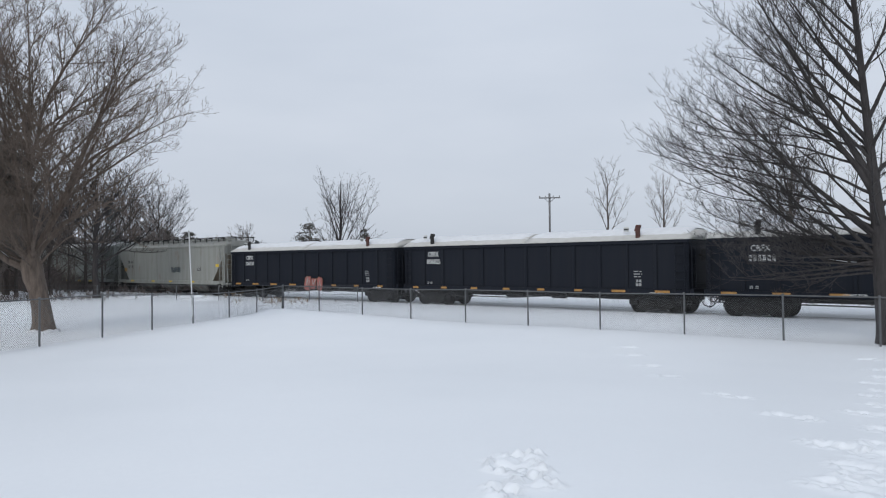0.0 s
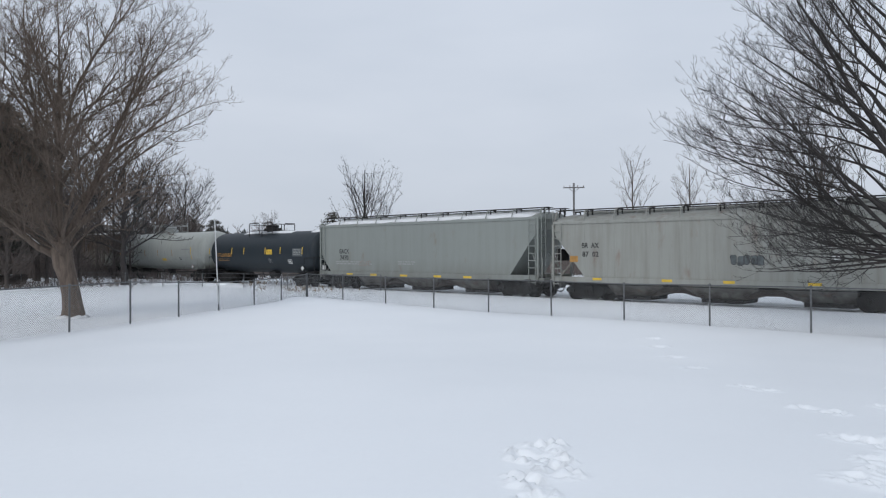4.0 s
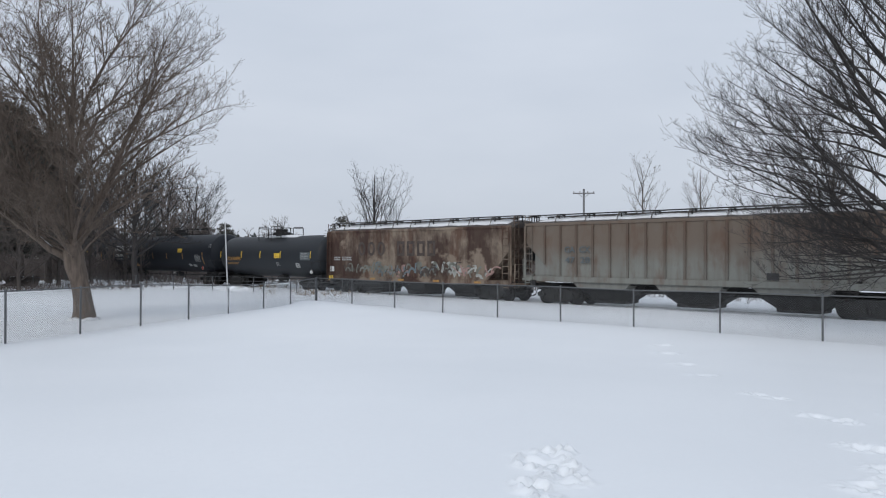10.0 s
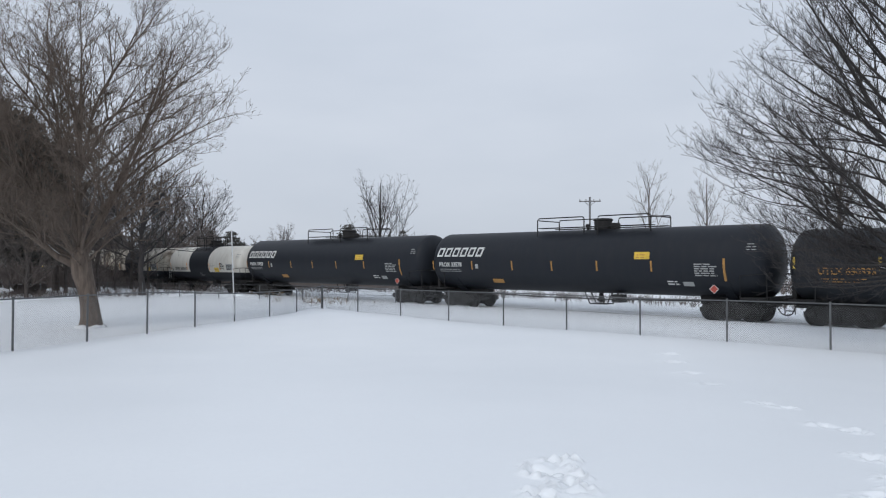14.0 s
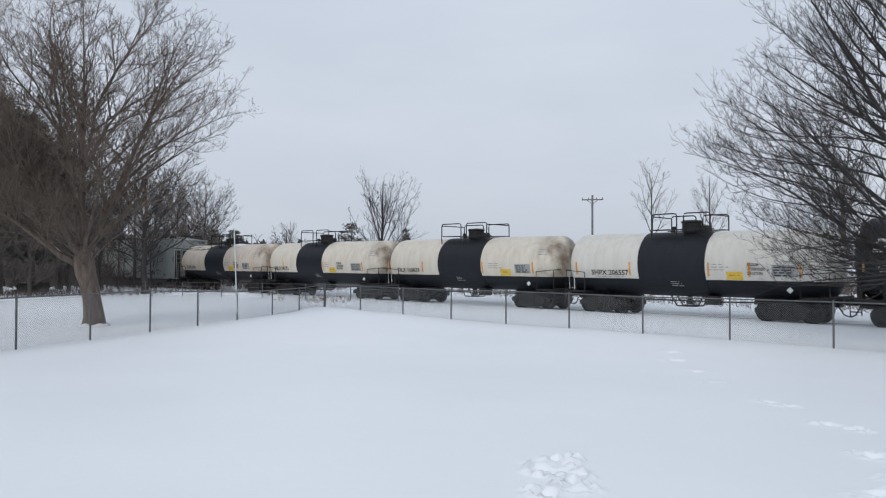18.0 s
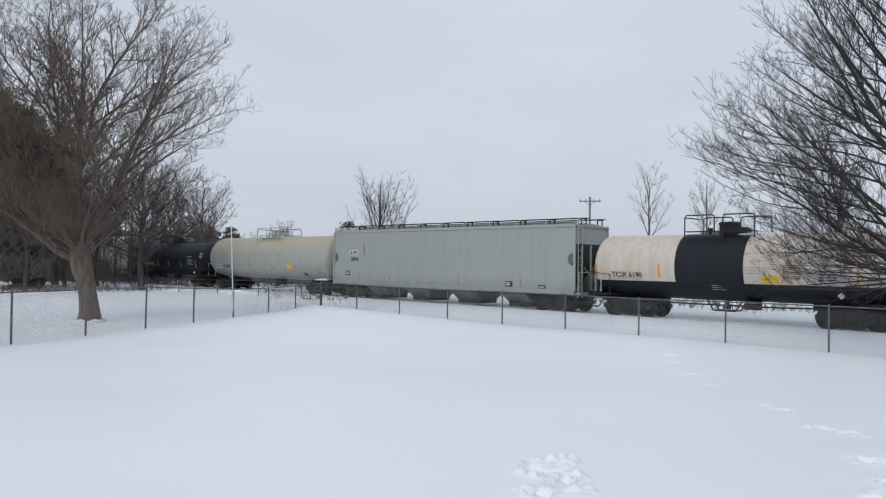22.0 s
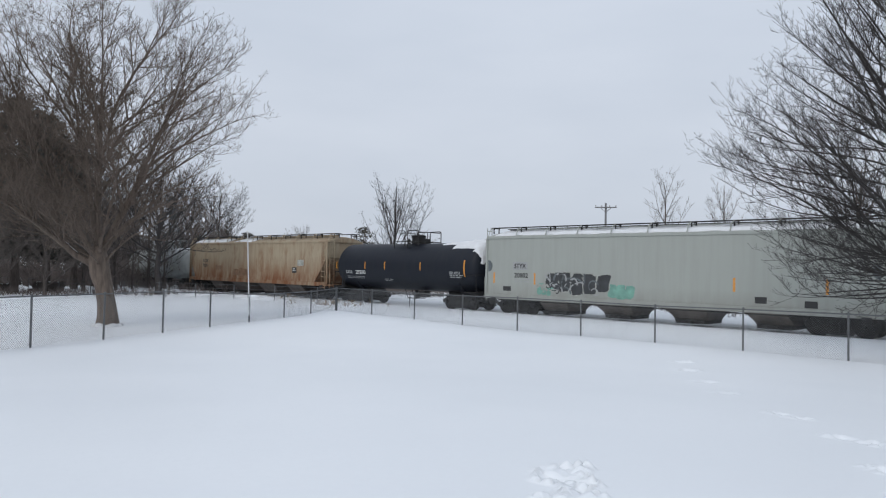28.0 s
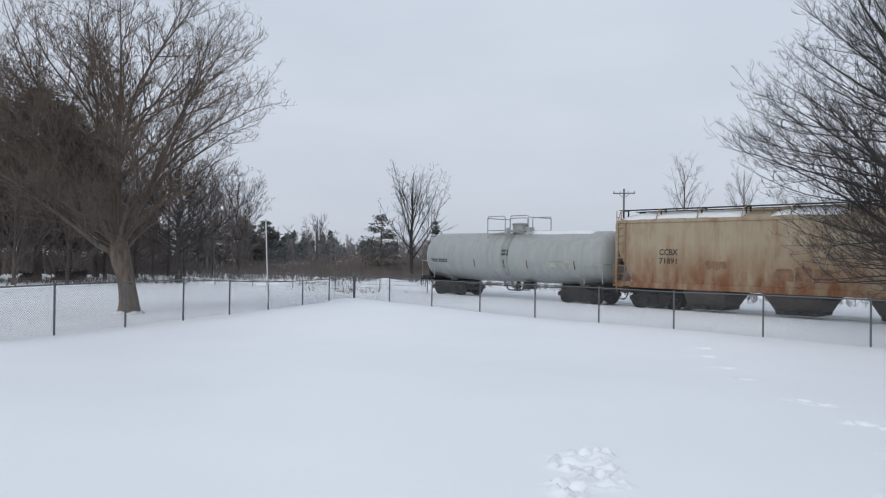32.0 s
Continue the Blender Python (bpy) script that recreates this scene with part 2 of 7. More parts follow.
M = {
    "snow": snow_material(),
    "car_snow": plain("car_snow", (0.68, 0.695, 0.715), 0.6, 0, 0.08, 3.0, 0.3),
    "bark": bark("bark", (0.038, 0.034, 0.034)),
    "bark_olive": bark("bark_olive", (0.123, 0.095, 0.077)),
    # bark lightened: some distance haze is put into the colour
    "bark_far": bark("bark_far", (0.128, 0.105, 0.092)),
    "bark_field": bark("bark_field", (0.095, 0.08, 0.072)),
    "needle": plain("needle", (0.078, 0.076, 0.066), 0.8, 0, 0.5, 1.5),
    "needle_mid": plain("needle_mid", (0.085, 0.084, 0.075), 0.8, 0, 0.45, 1.5),
    # distant needles and twigs, their pale colours holding the haze of distance
    "needle_hazed": plain("needle_hazed", (0.085, 0.10, 0.105), 0.8, 0, 0.4, 1.0),
    "twig_hazed": plain("twig_hazed", (0.16, 0.14, 0.135), 0.9, 0, 0.3, 1.0),
    "dry_grass": plain("dry_grass", (0.24, 0.17, 0.10), 0.9, 0, 0.5, 1.0),
    "brush": plain("brush", (0.145, 0.122, 0.112), 0.9, 0, 0.45, 1.0),
    "galvanised": plain("galvanised", (0.12, 0.125, 0.13), 0.55, 0.4, 0.3, 12.0),
    "wire": plain("wire", (0.16, 0.165, 0.17), 0.5, 0.3, 0.2, 5.0),
    "pvc": plain("pvc", (0.58, 0.59, 0.59), 0.4, 0, 0.08, 3.0),
    "pole_wood": bark("pole_wood", (0.19, 0.19, 0.195)),
    "steel_dark": plain("steel_dark", (0.0155, 0.0152, 0.0155), 0.8, 0.0, 0.5, 5.0, 0.3),
    "truck_steel": plain("truck_steel", (0.0105, 0.0098, 0.0095), 0.75, 0.0, 0.5, 6.0, 0.3),
    "wheel_steel": plain("wheel_steel", (0.0105, 0.0095, 0.009), 0.8, 0.0, 0.4, 6.0),
    "rail_steel": plain("rail_steel", (0.10, 0.07, 0.055), 0.5, 0.5, 0.4, 4.0),
    "white_mark": plain("white_mark", (0.56, 0.57, 0.56), 0.5, 0, 0.12, 5.0),
    "grey_mark": plain("grey_mark", (0.30, 0.31, 0.31), 0.5, 0, 0.15, 5.0),
    "black_mark": plain("black_mark", (0.025, 0.025, 0.026), 0.5, 0, 0.3, 5.0),
    "yellow": plain("yellow", (0.62, 0.42, 0.05), 0.5, 0, 0.2, 5.0),
    "orange": plain("orange", (0.62, 0.26, 0.04), 0.5, 0, 0.2, 5.0),
    "amber": plain("amber", (0.36, 0.19, 0.05), 0.5, 0, 0.3, 5.0),
    "red": plain("red", (0.40, 0.07, 0.05), 0.5, 0, 0.3, 5.0),
    "teal": plain("teal", (0.15, 0.31, 0.255), 0.5, 0, 0.3, 3.0),
    "graf_dark": plain("graf_dark", (0.088, 0.102, 0.108), 0.5, 0, 0.5, 3.0),
    "graf_blue": plain("graf_blue", (0.115, 0.15, 0.165), 0.6, 0, 0.4, 3.0),
    "graf_red": plain("graf_red", (0.33, 0.115, 0.10), 0.5, 0, 0.4, 3.0),
    "graf_faded": plain("graf_faded", (0.27, 0.17, 0.15), 0.6, 0, 0.4, 3.0),
    "graf_pale": plain("graf_pale", (0.30, 0.31, 0.285), 0.5, 0, 0.4, 3.0),
    "rust": plain("rust", (0.12, 0.055, 0.032), 0.8, 0, 0.5, 3.0),
    "hook_rust": plain("hook_rust", (0.075, 0.03, 0.024), 0.8, 0, 0.5, 6.0),
    "stone": plain("stone", (0.25, 0.24, 0.23), 0.8, 0, 0.3, 4.0),
    "rib_rust": paint("rib_rust", (0.155, 0.15, 0.135), (0.085, 0.066, 0.056), 0.7, 0.5, 0.75, (0.105, 0.058, 0.04), gloss=0.15, crown=((0.115, 0.083, 0.065), 1.9, 3.1)),
    # these three bay paints turn darker towards the bottom
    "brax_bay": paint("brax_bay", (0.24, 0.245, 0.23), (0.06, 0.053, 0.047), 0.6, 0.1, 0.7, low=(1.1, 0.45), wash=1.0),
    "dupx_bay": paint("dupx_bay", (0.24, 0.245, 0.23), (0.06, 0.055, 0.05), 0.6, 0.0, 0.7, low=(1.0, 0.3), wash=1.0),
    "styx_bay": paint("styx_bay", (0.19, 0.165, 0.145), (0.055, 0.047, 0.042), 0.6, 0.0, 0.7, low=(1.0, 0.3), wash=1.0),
    "gatx_bay": paint("gatx_bay", (0.2, 0.205, 0.19), (0.08, 0.07, 0.06), 0.5, 0.1, 0.7),
    # dark brown of roofs and bays; on ridge sheets it carries the gap's shade
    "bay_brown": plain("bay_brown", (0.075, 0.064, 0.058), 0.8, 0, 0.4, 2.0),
    "end_tan": paint("end_tan", (0.25, 0.215, 0.165), (0.10, 0.075, 0.055), 0.6, 0.2, 0.7),
    "mark_brown": plain("mark_brown", (0.05, 0.037, 0.032), 0.7, 0, 0.6, 2.5),
    "graf_ink": plain("graf_ink", (0.035, 0.037, 0.04), 0.5, 0, 0.4, 3.0),
    "graf_tag": plain("graf_tag", (0.135, 0.14, 0.12), 0.6, 0, 0.5, 2.0),
    "graf_rust": plain("graf_rust", (0.17, 0.095, 0.055), 0.6, 0, 0.4, 3.0),
    # cars
    "gond_black": paint("gond_black", (0.0115, 0.0142, 0.021), (0.03, 0.03, 0.03), 0.22, 0, 0.6, gloss=0.15),
    "lid_white": paint("lid_white", (0.53, 0.525, 0.50), (0.33, 0.31, 0.28), 0.4, 0, 0.5),
    "brax_grey": paint("brax_grey", (0.285, 0.295, 0.275), (0.13, 0.12, 0.10), 0.5, 0.14, 0.55),
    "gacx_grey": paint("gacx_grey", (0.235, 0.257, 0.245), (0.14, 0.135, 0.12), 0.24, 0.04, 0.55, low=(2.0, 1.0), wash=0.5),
    "utlx_navy": paint("utlx_navy", (0.0235, 0.0315, 0.039), (0.055, 0.055, 0.055), 0.28, 0, 0.5, gloss=0.2),
    "utlx_dark": paint("utlx_dark", (0.0255, 0.029, 0.034), (0.038, 0.037, 0.036), 0.28, 0, 0.5, gloss=0.18),
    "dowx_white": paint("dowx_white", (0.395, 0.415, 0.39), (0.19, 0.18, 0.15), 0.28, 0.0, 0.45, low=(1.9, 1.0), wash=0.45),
    "gatx_rib": paint("gatx_rib", (0.2, 0.207, 0.19), (0.105, 0.088, 0.075), 0.6, 0.45, 0.7, (0.115, 0.064, 0.044), gloss=0.15, crown=((0.145, 0.113, 0.09), 1.9, 3.1)),
    "soo_rust": rusted("soo_rust", (0.225, 0.182, 0.143), (0.092, 0.049, 0.036), (0.044, 0.026, 0.0225)),
    "prox_black": paint("prox_black", (0.0175, 0.0205, 0.0265), (0.035, 0.035, 0.035), 0.25, 0, 0.5, gloss=0.18),
    "cream_stained": paint("cream_stained", (0.62, 0.575, 0.495), (0.30, 0.24, 0.17), 0.4, 0.0, 0.45, stain=6.2),
    "cream": paint("cream", (0.60, 0.585, 0.54), (0.30, 0.26, 0.20), 0.35, 0.0, 0.45),
    "cream_rusty": paint("cream_rusty", (0.58, 0.525, 0.455), (0.28, 0.20, 0.13), 0.5, 0.1, 0.5, (0.35, 0.2, 0.1), stain=6.2),
    "band_black": paint("band_black", (0.0145, 0.0168, 0.022), (0.035, 0.035, 0.035), 0.25, 0, 0.5, gloss=0.18),
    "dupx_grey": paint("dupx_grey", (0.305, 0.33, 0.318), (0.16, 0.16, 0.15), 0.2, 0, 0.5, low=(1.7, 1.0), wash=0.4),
    "dupt_beige": paint("dupt_beige", (0.335, 0.345, 0.325), (0.18, 0.17, 0.145), 0.4, 0, 0.5, crown=((0.375, 0.335, 0.25), 2.8, 3.4)),
    "gat_black": paint("gat_black", (0.0145, 0.0175, 0.025), (0.035, 0.035, 0.035), 0.25, 0, 0.5, gloss=0.18),
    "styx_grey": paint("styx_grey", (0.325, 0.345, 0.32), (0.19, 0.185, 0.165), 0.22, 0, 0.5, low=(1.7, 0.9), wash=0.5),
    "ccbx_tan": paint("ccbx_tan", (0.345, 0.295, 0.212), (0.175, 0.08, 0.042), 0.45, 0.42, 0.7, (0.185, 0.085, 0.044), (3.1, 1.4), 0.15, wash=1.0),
    "tevx_grey": paint("tevx_grey", (0.33, 0.35, 0.345), (0.17, 0.17, 0.16), 0.4, 0, 0.5),
}

# ---- mesh helpers ----


def finish(name, bm, material, smooth=False):
    me = bpy.data.meshes.new(name)
    bm.to_mesh(me)
    bm.free()
    me.materials.append(material)
    if smooth:
        me.polygons.foreach_set("use_smooth", [True] * len(me.polygons))
    return me


def part(name, bm, material, parent, label="", smooth=False):
    """Links a bmesh as one mesh object under a thing or a part."""
    me = bm if isinstance(bm, bpy.types.Mesh) else finish(name, bm, material, smooth)
    ob = new(name, me)
    ob.parent = parent
    if label:
        tagged(ob, label)
    return ob


def raw_mesh(name, verts, faces, material):
    me = bpy.data.meshes.new(name)
    me.from_pydata(verts, [], faces)
    me.materials.append(material)
    return me


def box(bm, x0, x1, y0, y1, z0, z1):
    v = [bm.verts.new((x, y, z)) for x in (x0, x1) for y in (y0, y1) for z in (z0, z1)]
    for f in ((0, 1, 3, 2), (4, 6, 7, 5), (0, 4, 5, 1), (2, 3, 7, 6), (0, 2, 6, 4), (1, 5, 7, 3)):
        bm.faces.new([v[i] for i in f])
    return v


def boxed(x0, x1, y0, y1, z0, z1, bevel=0.0):
    bm = bmesh.new()
    box(bm, x0, x1, y0, y1, z0, z1)
    if bevel:
        bmesh.ops.bevel(bm, geom=bm.edges[:], offset=bevel, segments=1, affect="EDGES")
    return bm


def tube(bm, pts, radii, n=6, caps=True):
    """A round bar along a line of points."""
    pts = [Vector(p) for p in pts]
    if isinstance(radii, (int, float)):
        radii = [radii] * len(pts)
    rings = []
    for i, p in enumerate(pts):
        d = (pts[min(i + 1, len(pts) - 1)] - pts[max(i - 1, 0)]).normalized()
        a = d.orthogonal().normalized() if abs(d.z) > 0.99 else d.cross(Vector((0, 0, 1))).normalized()
        b = d.cross(a)
        rings.append([bm.verts.new(p + radii[i] * (math.cos(k * 2 * math.pi / n) * a + math.sin(k * 2 * math.pi / n) * b)) for k in range(n)])
    for r, s in zip(rings, rings[1:]):
        for k in range(n):
            bm.faces.new((r[k], r[(k + 1) % n], s[(k + 1) % n], s[k]))
    if caps:
        bm.faces.new(rings[0][::-1])
        bm.faces.new(rings[-1])


def tubes(lines, r, n=6):
    bm = bmesh.new()
    for pts in lines:
        tube(bm, pts, r, n)
    return bm


def slab(bm, outline, y0, y1):
    """A plate of any outline in x, z that reaches from y0 to y1."""
    a = [bm.verts.new((x, y0, z)) for x, z in outline]
    b = [bm.verts.new((x, y1, z)) for x, z in outline]
    n = len(outline)
    bm.faces.new(a)
    bm.faces.new(b[::-1])
    for i in range(n):
        bm.faces.new((a[i], b[i], b[(i + 1) % n], a[(i + 1) % n]))


def lathe(profile, n=32, axis="x"):
    """Turns a profile of (along, radius) round the x or y axis."""
    bm = bmesh.new()
    rings = []
    for u, r in profile:
        ring = []
        for k in range(n):
            a = 2 * math.pi * k / n
            c, s = r * math.cos(a), r * math.sin(a)
            ring.append(bm.verts.new((u, s, c) if axis == "x" else (s, u, c)))
        rings.append(ring)
    for r, s in zip(rings, rings[1:]):
        for k in range(n):
            bm.faces.new((r[k], r[(k + 1) % n], s[(k + 1) % n], s[k]))
    bm.faces.new(rings[0])
    bm.faces.new(rings[-1][::-1])
    bmesh.ops.recalc_face_normals(bm, faces=bm.faces[:])
    return bm


def drop(me, dz):
    me.transform(Matrix.Translation((0, 0, dz)))
    return me


# ---- ground: one snow sheet that reaches the horizon ----
TRACK_Y = 33.1


def snow_level(x, y):
    """The yard falls gently from the house to the fence; the line lies level."""
    d = max(0.0, min(1.0, (19.0 - math.hypot(x * 0.8, y)) / 17.0))
    z = 0.75 * d * d * (3 - 2 * d)
    z += 0.05 * noise.noise((x * 0.13, y * 0.13, 0)) + 0.02 * noise.noise((x * 0.5, y * 0.5, 3))
    z += 0.16 * math.exp(-((x + 31) / 7) ** 2 - ((y - 22.3) / 1.6) ** 2)
    z -= 0.07 * math.exp(-((y - 23.5) / 1.8) ** 2) * max(0.0, min(1.0, (x + 30.5) / 3.0))
    if y > 60:
        z += 1.0 * noise.noise((x * 0.012, y * 0.012, 5)) * min(1, (y - 60) / 80)
    dy = abs(y - TRACK_Y)
    if dy < 6:
        k = min(1.0, (6 - dy) / 2.5)
        z = z * (1 - 0.75 * k) + (0.0 if dy > 1.4 else -0.1) * k
    return z


# trodden spots: place, half length, half width, heading, depth, how much broken snow lies round it
PRINTS = []


def footprints():
    rng = random.Random(4)
    # a trampled spot near the viewer
    for k in range(26):
        f = 1.65 * rng.random()
        o = rng.uniform(-0.24, 0.24) * (1 - 0.52 * f)
        PRINTS.append((-3.86 + 0.85 * f + 0.83 * o, 5.6 - 1.25 * f + 0.56 * o, rng.uniform(0.1, 0.15), rng.uniform(0.07, 0.1), rng.uniform(0, 3), rng.uniform(0.0, 0.06), 1.0))
    trail = ((-9.2, 18.6), (-8.35, 17.1), (-7.1, 15.4), (-5.95, 13.76), (-4.17, 11.59), (-3.77, 11.33), (-2.8, 9.88), (-2.5, 9.75), (-1.87, 8.1), (-1.68, 8.12))
    for k, (x, y) in enumerate(trail):
        r = 0.2 if k < 4 else 0.13
        PRINTS.append((x, y, r, r * 0.9, -0.95 if k < 4 else -0.4, 0.06 if k < 4 else 0.045, 0.45))
        PRINTS.append((x - 0.1, y + 0.05, r, r, 0.3, 0.0, 0.45))
    for x, y in ((-3.71, 19.8), (-3.16, 17.9), (-2.9, 16.6), (-2.73, 15.5), (-2.5, 14.2), (-2.37, 13.2), (-2.1, 12.0), (-1.97, 10.85), (-1.75, 9.6), (-1.5, 8.5), (-1.54, 8.0), (-1.36, 7.2), (-1.36, 6.44), (-1.2, 6.9), (-1.0, 8.0), (-0.9, 7.2)):
        r = 0.18 if y > 9 else 0.22
        PRINTS.append((x + rng.uniform(-0.08, 0.08), y, r * rng.uniform(0.9, 1.2), r * 0.8, rng.uniform(0, 3), 0.04, 0.42))


footprints()


def trodden(x, y, near):
    """Steep-sided dents, and clods of broken snow thrown up round them."""
    dent, heap = 0.0, 0.0
    for cx, cy, a, b, turn, depth, loose in near:
        dx, dy = x - cx, y - cy
        u, v = (dx * math.cos(turn) + dy * math.sin(turn)) / a, (dy * math.cos(turn) - dx * math.sin(turn)) / b
        q = math.sqrt(u * u + v * v) + 0.25 * noise.noise((x * 6, y * 6, 4))
        if q < 2.2:
            dent = max(dent, depth * min(1.0, max(0.0, 1.25 - q) / 0.4))
            heap = max(heap, loose * min(1.0, max(0.0, 1.9 - q) / 0.6))
    if heap == 0.0 and dent == 0.0:
        return 0.0
    far = noise.voronoi(Vector((x * 7.5 + 0.3 * noise.noise((x * 4, y * 4, 8)), y * 7.5, 0.3)))[0]
    clod = min(1.0, 3.6 * (far[1] - far[0])) * (0.55 + 0.8 * noise.noise((x * 3.1, y * 3.1, 9)))
    return heap * (0.105 * max(0.0, clod) + 0.012 * noise.noise((x * 22, y * 22, 3))) - dent


def ground_sheet():
    xs = sorted({-2500, -1200, -600, -300, -180, -120, *range(-90, -40, 4), *np.arange(-40, -10, 0.75).tolist(), *np.arange(-10, -5.0, 0.06).tolist(), *np.arange(-5.0, -0.3, 0.03).tolist(), *np.arange(0, 12, 1).tolist(),
                 *range(12, 90, 6), 120, 180, 300, 600, 1200, 2500})
    ys = sorted({-900, -300, -100, -40, -20, -10, -4, 0, 2, 2.6, *np.arange(3.1, 9.0, 0.03).tolist(), *np.arange(9.0, 12.0, 0.05).tolist(), *np.arange(12.0, 20.5, 0.08).tolist(), *np.arange(20.5, 31, 0.5).tolist(), *np.arange(31, 35.4, 0.2).tolist(), *np.arange(35.5, 44, 0.5).tolist(), *range(44, 130, 4), 160, 220, 300, 500, 900, 1800, 3500})
    rows = []
    faces = []
    px = np.array(PRINTS)
    for y in ys:
        for x in xs:
            z = snow_level(x, y)
            if -10 < x < 0 and 3.0 < y < 20.5:
                near = px[np.abs(px[:, 0] - x) + np.abs(px[:, 1] - y) < 1.0]
                if len(near):
                    z += max(-0.13, min(0.17, trodden(x, y, near)))
            rows.append((x, y, z))
    n = len(xs)
    for j in range(len(ys) - 1):
        for i in range(n - 1):
            a = j * n + i
            faces.append((a, a + 1, a + n + 1, a + n))
    me = raw_mesh("ground", rows, faces, M["snow"])
    me.polygons.foreach_set("use_smooth", [True] * len(me.polygons))
    return tagged(new("ground", me), "smooth deep snow over yard and fields with a few footprints", "snow", kind="structure")


ground_sheet()

# ---- the line: two rails and sleeper ends that show through the snow ----


def track():
    root = tagged(new("railway_track"), "snow-covered railway track with two worn steel rails", "track", kind="structure")
    for side in (-1, 1):
        y = TRACK_Y + side * 0.76
        bm = bmesh.new()
        slab(bm, [(0, -0.17), (0.14, -0.17), (0.14, -0.15), (0.085, -0.13), (0.085, -0.045), (0.105, -0.035), (0.105, 0.0), (0.035, 0.0), (0.035, -0.035), (0.055, -0.045), (0.055, -0.13), (0, -0.15)], -450, 450)
        me = finish("rail", bm, M["rail_steel"])
        me.transform(Matrix.Translation((0, y - 0.07, -0.09)) @ Matrix(((0, 1, 0, 0), (1, 0, 0, 0), (0, 0, 1, 0), (0, 0, 0, 1))))
        me.flip_normals()
        part("rail", me, None, root)
    return root


track()

# ---- chain-link fence round the yard ----
CORNER = Vector((-30.9, 23.5, 0))
LEFT_WAY = Vector((math.sin(radians(-27)), math.cos(radians(-27)), 0))


def chain_fence(name, start, way, gaps, heights, label):
    """Posts along a way at the given distances, a top rail, and woven wire between."""
    root = tagged(new(name), label, "fence")
    root.location = start
    root.rotation_euler = (0, 0, math.atan2(way.y, way.x))
    rng = random.Random(name)
    reach = gaps[-1]
    base = [snow_level(*(start + way * g).xy) for g in gaps]
    tops = heights
    for i, g in enumerate(gaps):
        thick = 0.042 if i in (0, len(gaps) - 1) else 0.03
        bm = bmesh.new()
        lean = rng.uniform(-0.012, 0.012)
        tube(bm, [(g, 0, base[i] - 0.4), (g + lean, 0, tops[i])], thick, 8)
        tube(bm, [(g + lean, 0, tops[i] - 0.01), (g + lean, 0, tops[i] + 0.03), (g + lean, 0, tops[i] + 0.05)], [thick + 0.012, thick + 0.01, 0.015], 8)
        part("post", bm, M["galvanised"], root)
    rail = bmesh.new()
    tube(rail, [(g, 0.0, t - 0.012) for g, t in zip(gaps, tops)], 0.021, 8)
    part("top_rail", rail, M["galvanised"], root)
    # two sets of slanting wires
    verts, faces = [], []

    def top_at(x):
        return float(np.interp(x, gaps, tops)) - 0.02

    def low_at(x):
        return float(np.interp(x, gaps, base)) - 0.1

    w = 0.0026
    for sense in (-1, 1):
        x = -1.5
        while x < reach + 1.5:
            z0, z1 = -0.12, 1.5
            xa, xb = x, x + sense * (z1 - z0)
            # clip to the panel
            lo = max(0.0, min(xa, xb))
            hi = min(reach, max(xa, xb))
            if hi - lo > 0.05:
                def zt(q):
                    return z0 + (q - xa) * sense
                ends = []
                for q in np.linspace(lo, hi, 12):
                    if low_at(q) <= zt(q) <= top_at(q):
                        ends.append(q)
                if len(ends) > 1:
                    a, b = ends[0], ends[-1]
                    k = len(verts)
                    off = 0.004 * sense
                    for q in (a, b):
                        verts += [(q - w, off - w, zt(q)), (q + w, off - w, zt(q)), (q, off + w, zt(q))]
                    faces += [(k, k + 1, k + 4, k + 3), (k + 1, k + 2, k + 5, k + 4), (k + 2, k, k + 3, k + 5)]
            x += 0.072
    part("chain_link", raw_mesh("chain_link", verts, faces, M["wire"]), None, root)
    return root


chain_fence("chain_link_fence", CORNER, Vector((1, 0, 0)), [0.0] + [2.85 + 3.065 * k for k in range(8)] + [26.85, 29.9, 32.95, 36.0, 39.05], [1.27, 1.25, 1.23, 1.23, 1.26, 1.26, 1.24, 1.28, 1.3, 1.3, 1.28, 1.28, 1.28, 1.28],
            "galvanised chain-link fence along the railway in snow")
chain_fence("chain_link_fence", CORNER, -LEFT_WAY, [0.1, 2.85, 5.4, 8.25, 10.95, 13.65, 16.4, 19.1, 21.9, 24.6, 27.4], [1.25, 1.16, 1.15, 1.18, 1.3, 1.42, 1.42, 1.43, 1.42, 1.4, 1.4],
            "galvanised chain-link fence along the side of the snowy yard")


def fence_far():
    """The low wire fence of the neighbouring plot, half buried."""
    root = tagged(new("wire_fence"), "low rusty wire fence on thin posts in snow", "fence")
    for i in range(12):
        x, y = -33.4 - 3.1 * i, 31.0 - 1.25 * i
        part("post", tubes([[(x, y, -0.3), (x + 0.03, y, 1.0)]], 0.028, 6), M["galvanised"], root)
    for h in (0.45, 0.7, 0.98):
        part("strand", tubes([[(-33.4 - 3.1 * i, 31.0 - 1.25 * i, h) for i in range(12)]], 0.008, 4), M["galvanised"], root)
    return root


fence_far()


def marker_stick():
    root = tagged(new("marker_stick"), "thin white plastic pole tied to a fence post", "pole")
    p = CORNER - LEFT_WAY * 8.25
    root.location = p + Vector((0.06, -0.06, 0))
    part("pole", tubes([[(0.02, 0, 0.3), (-0.1, 0, 1.8), (-0.26, 0, 3.8)]], 0.025, 8), M["pvc"], root)
    part("clamp", boxed(-0.09, 0.05, -0.05, 0.05, 1.05, 1.15, 0.01), M["pvc"], root)
    return root


marker_stick()

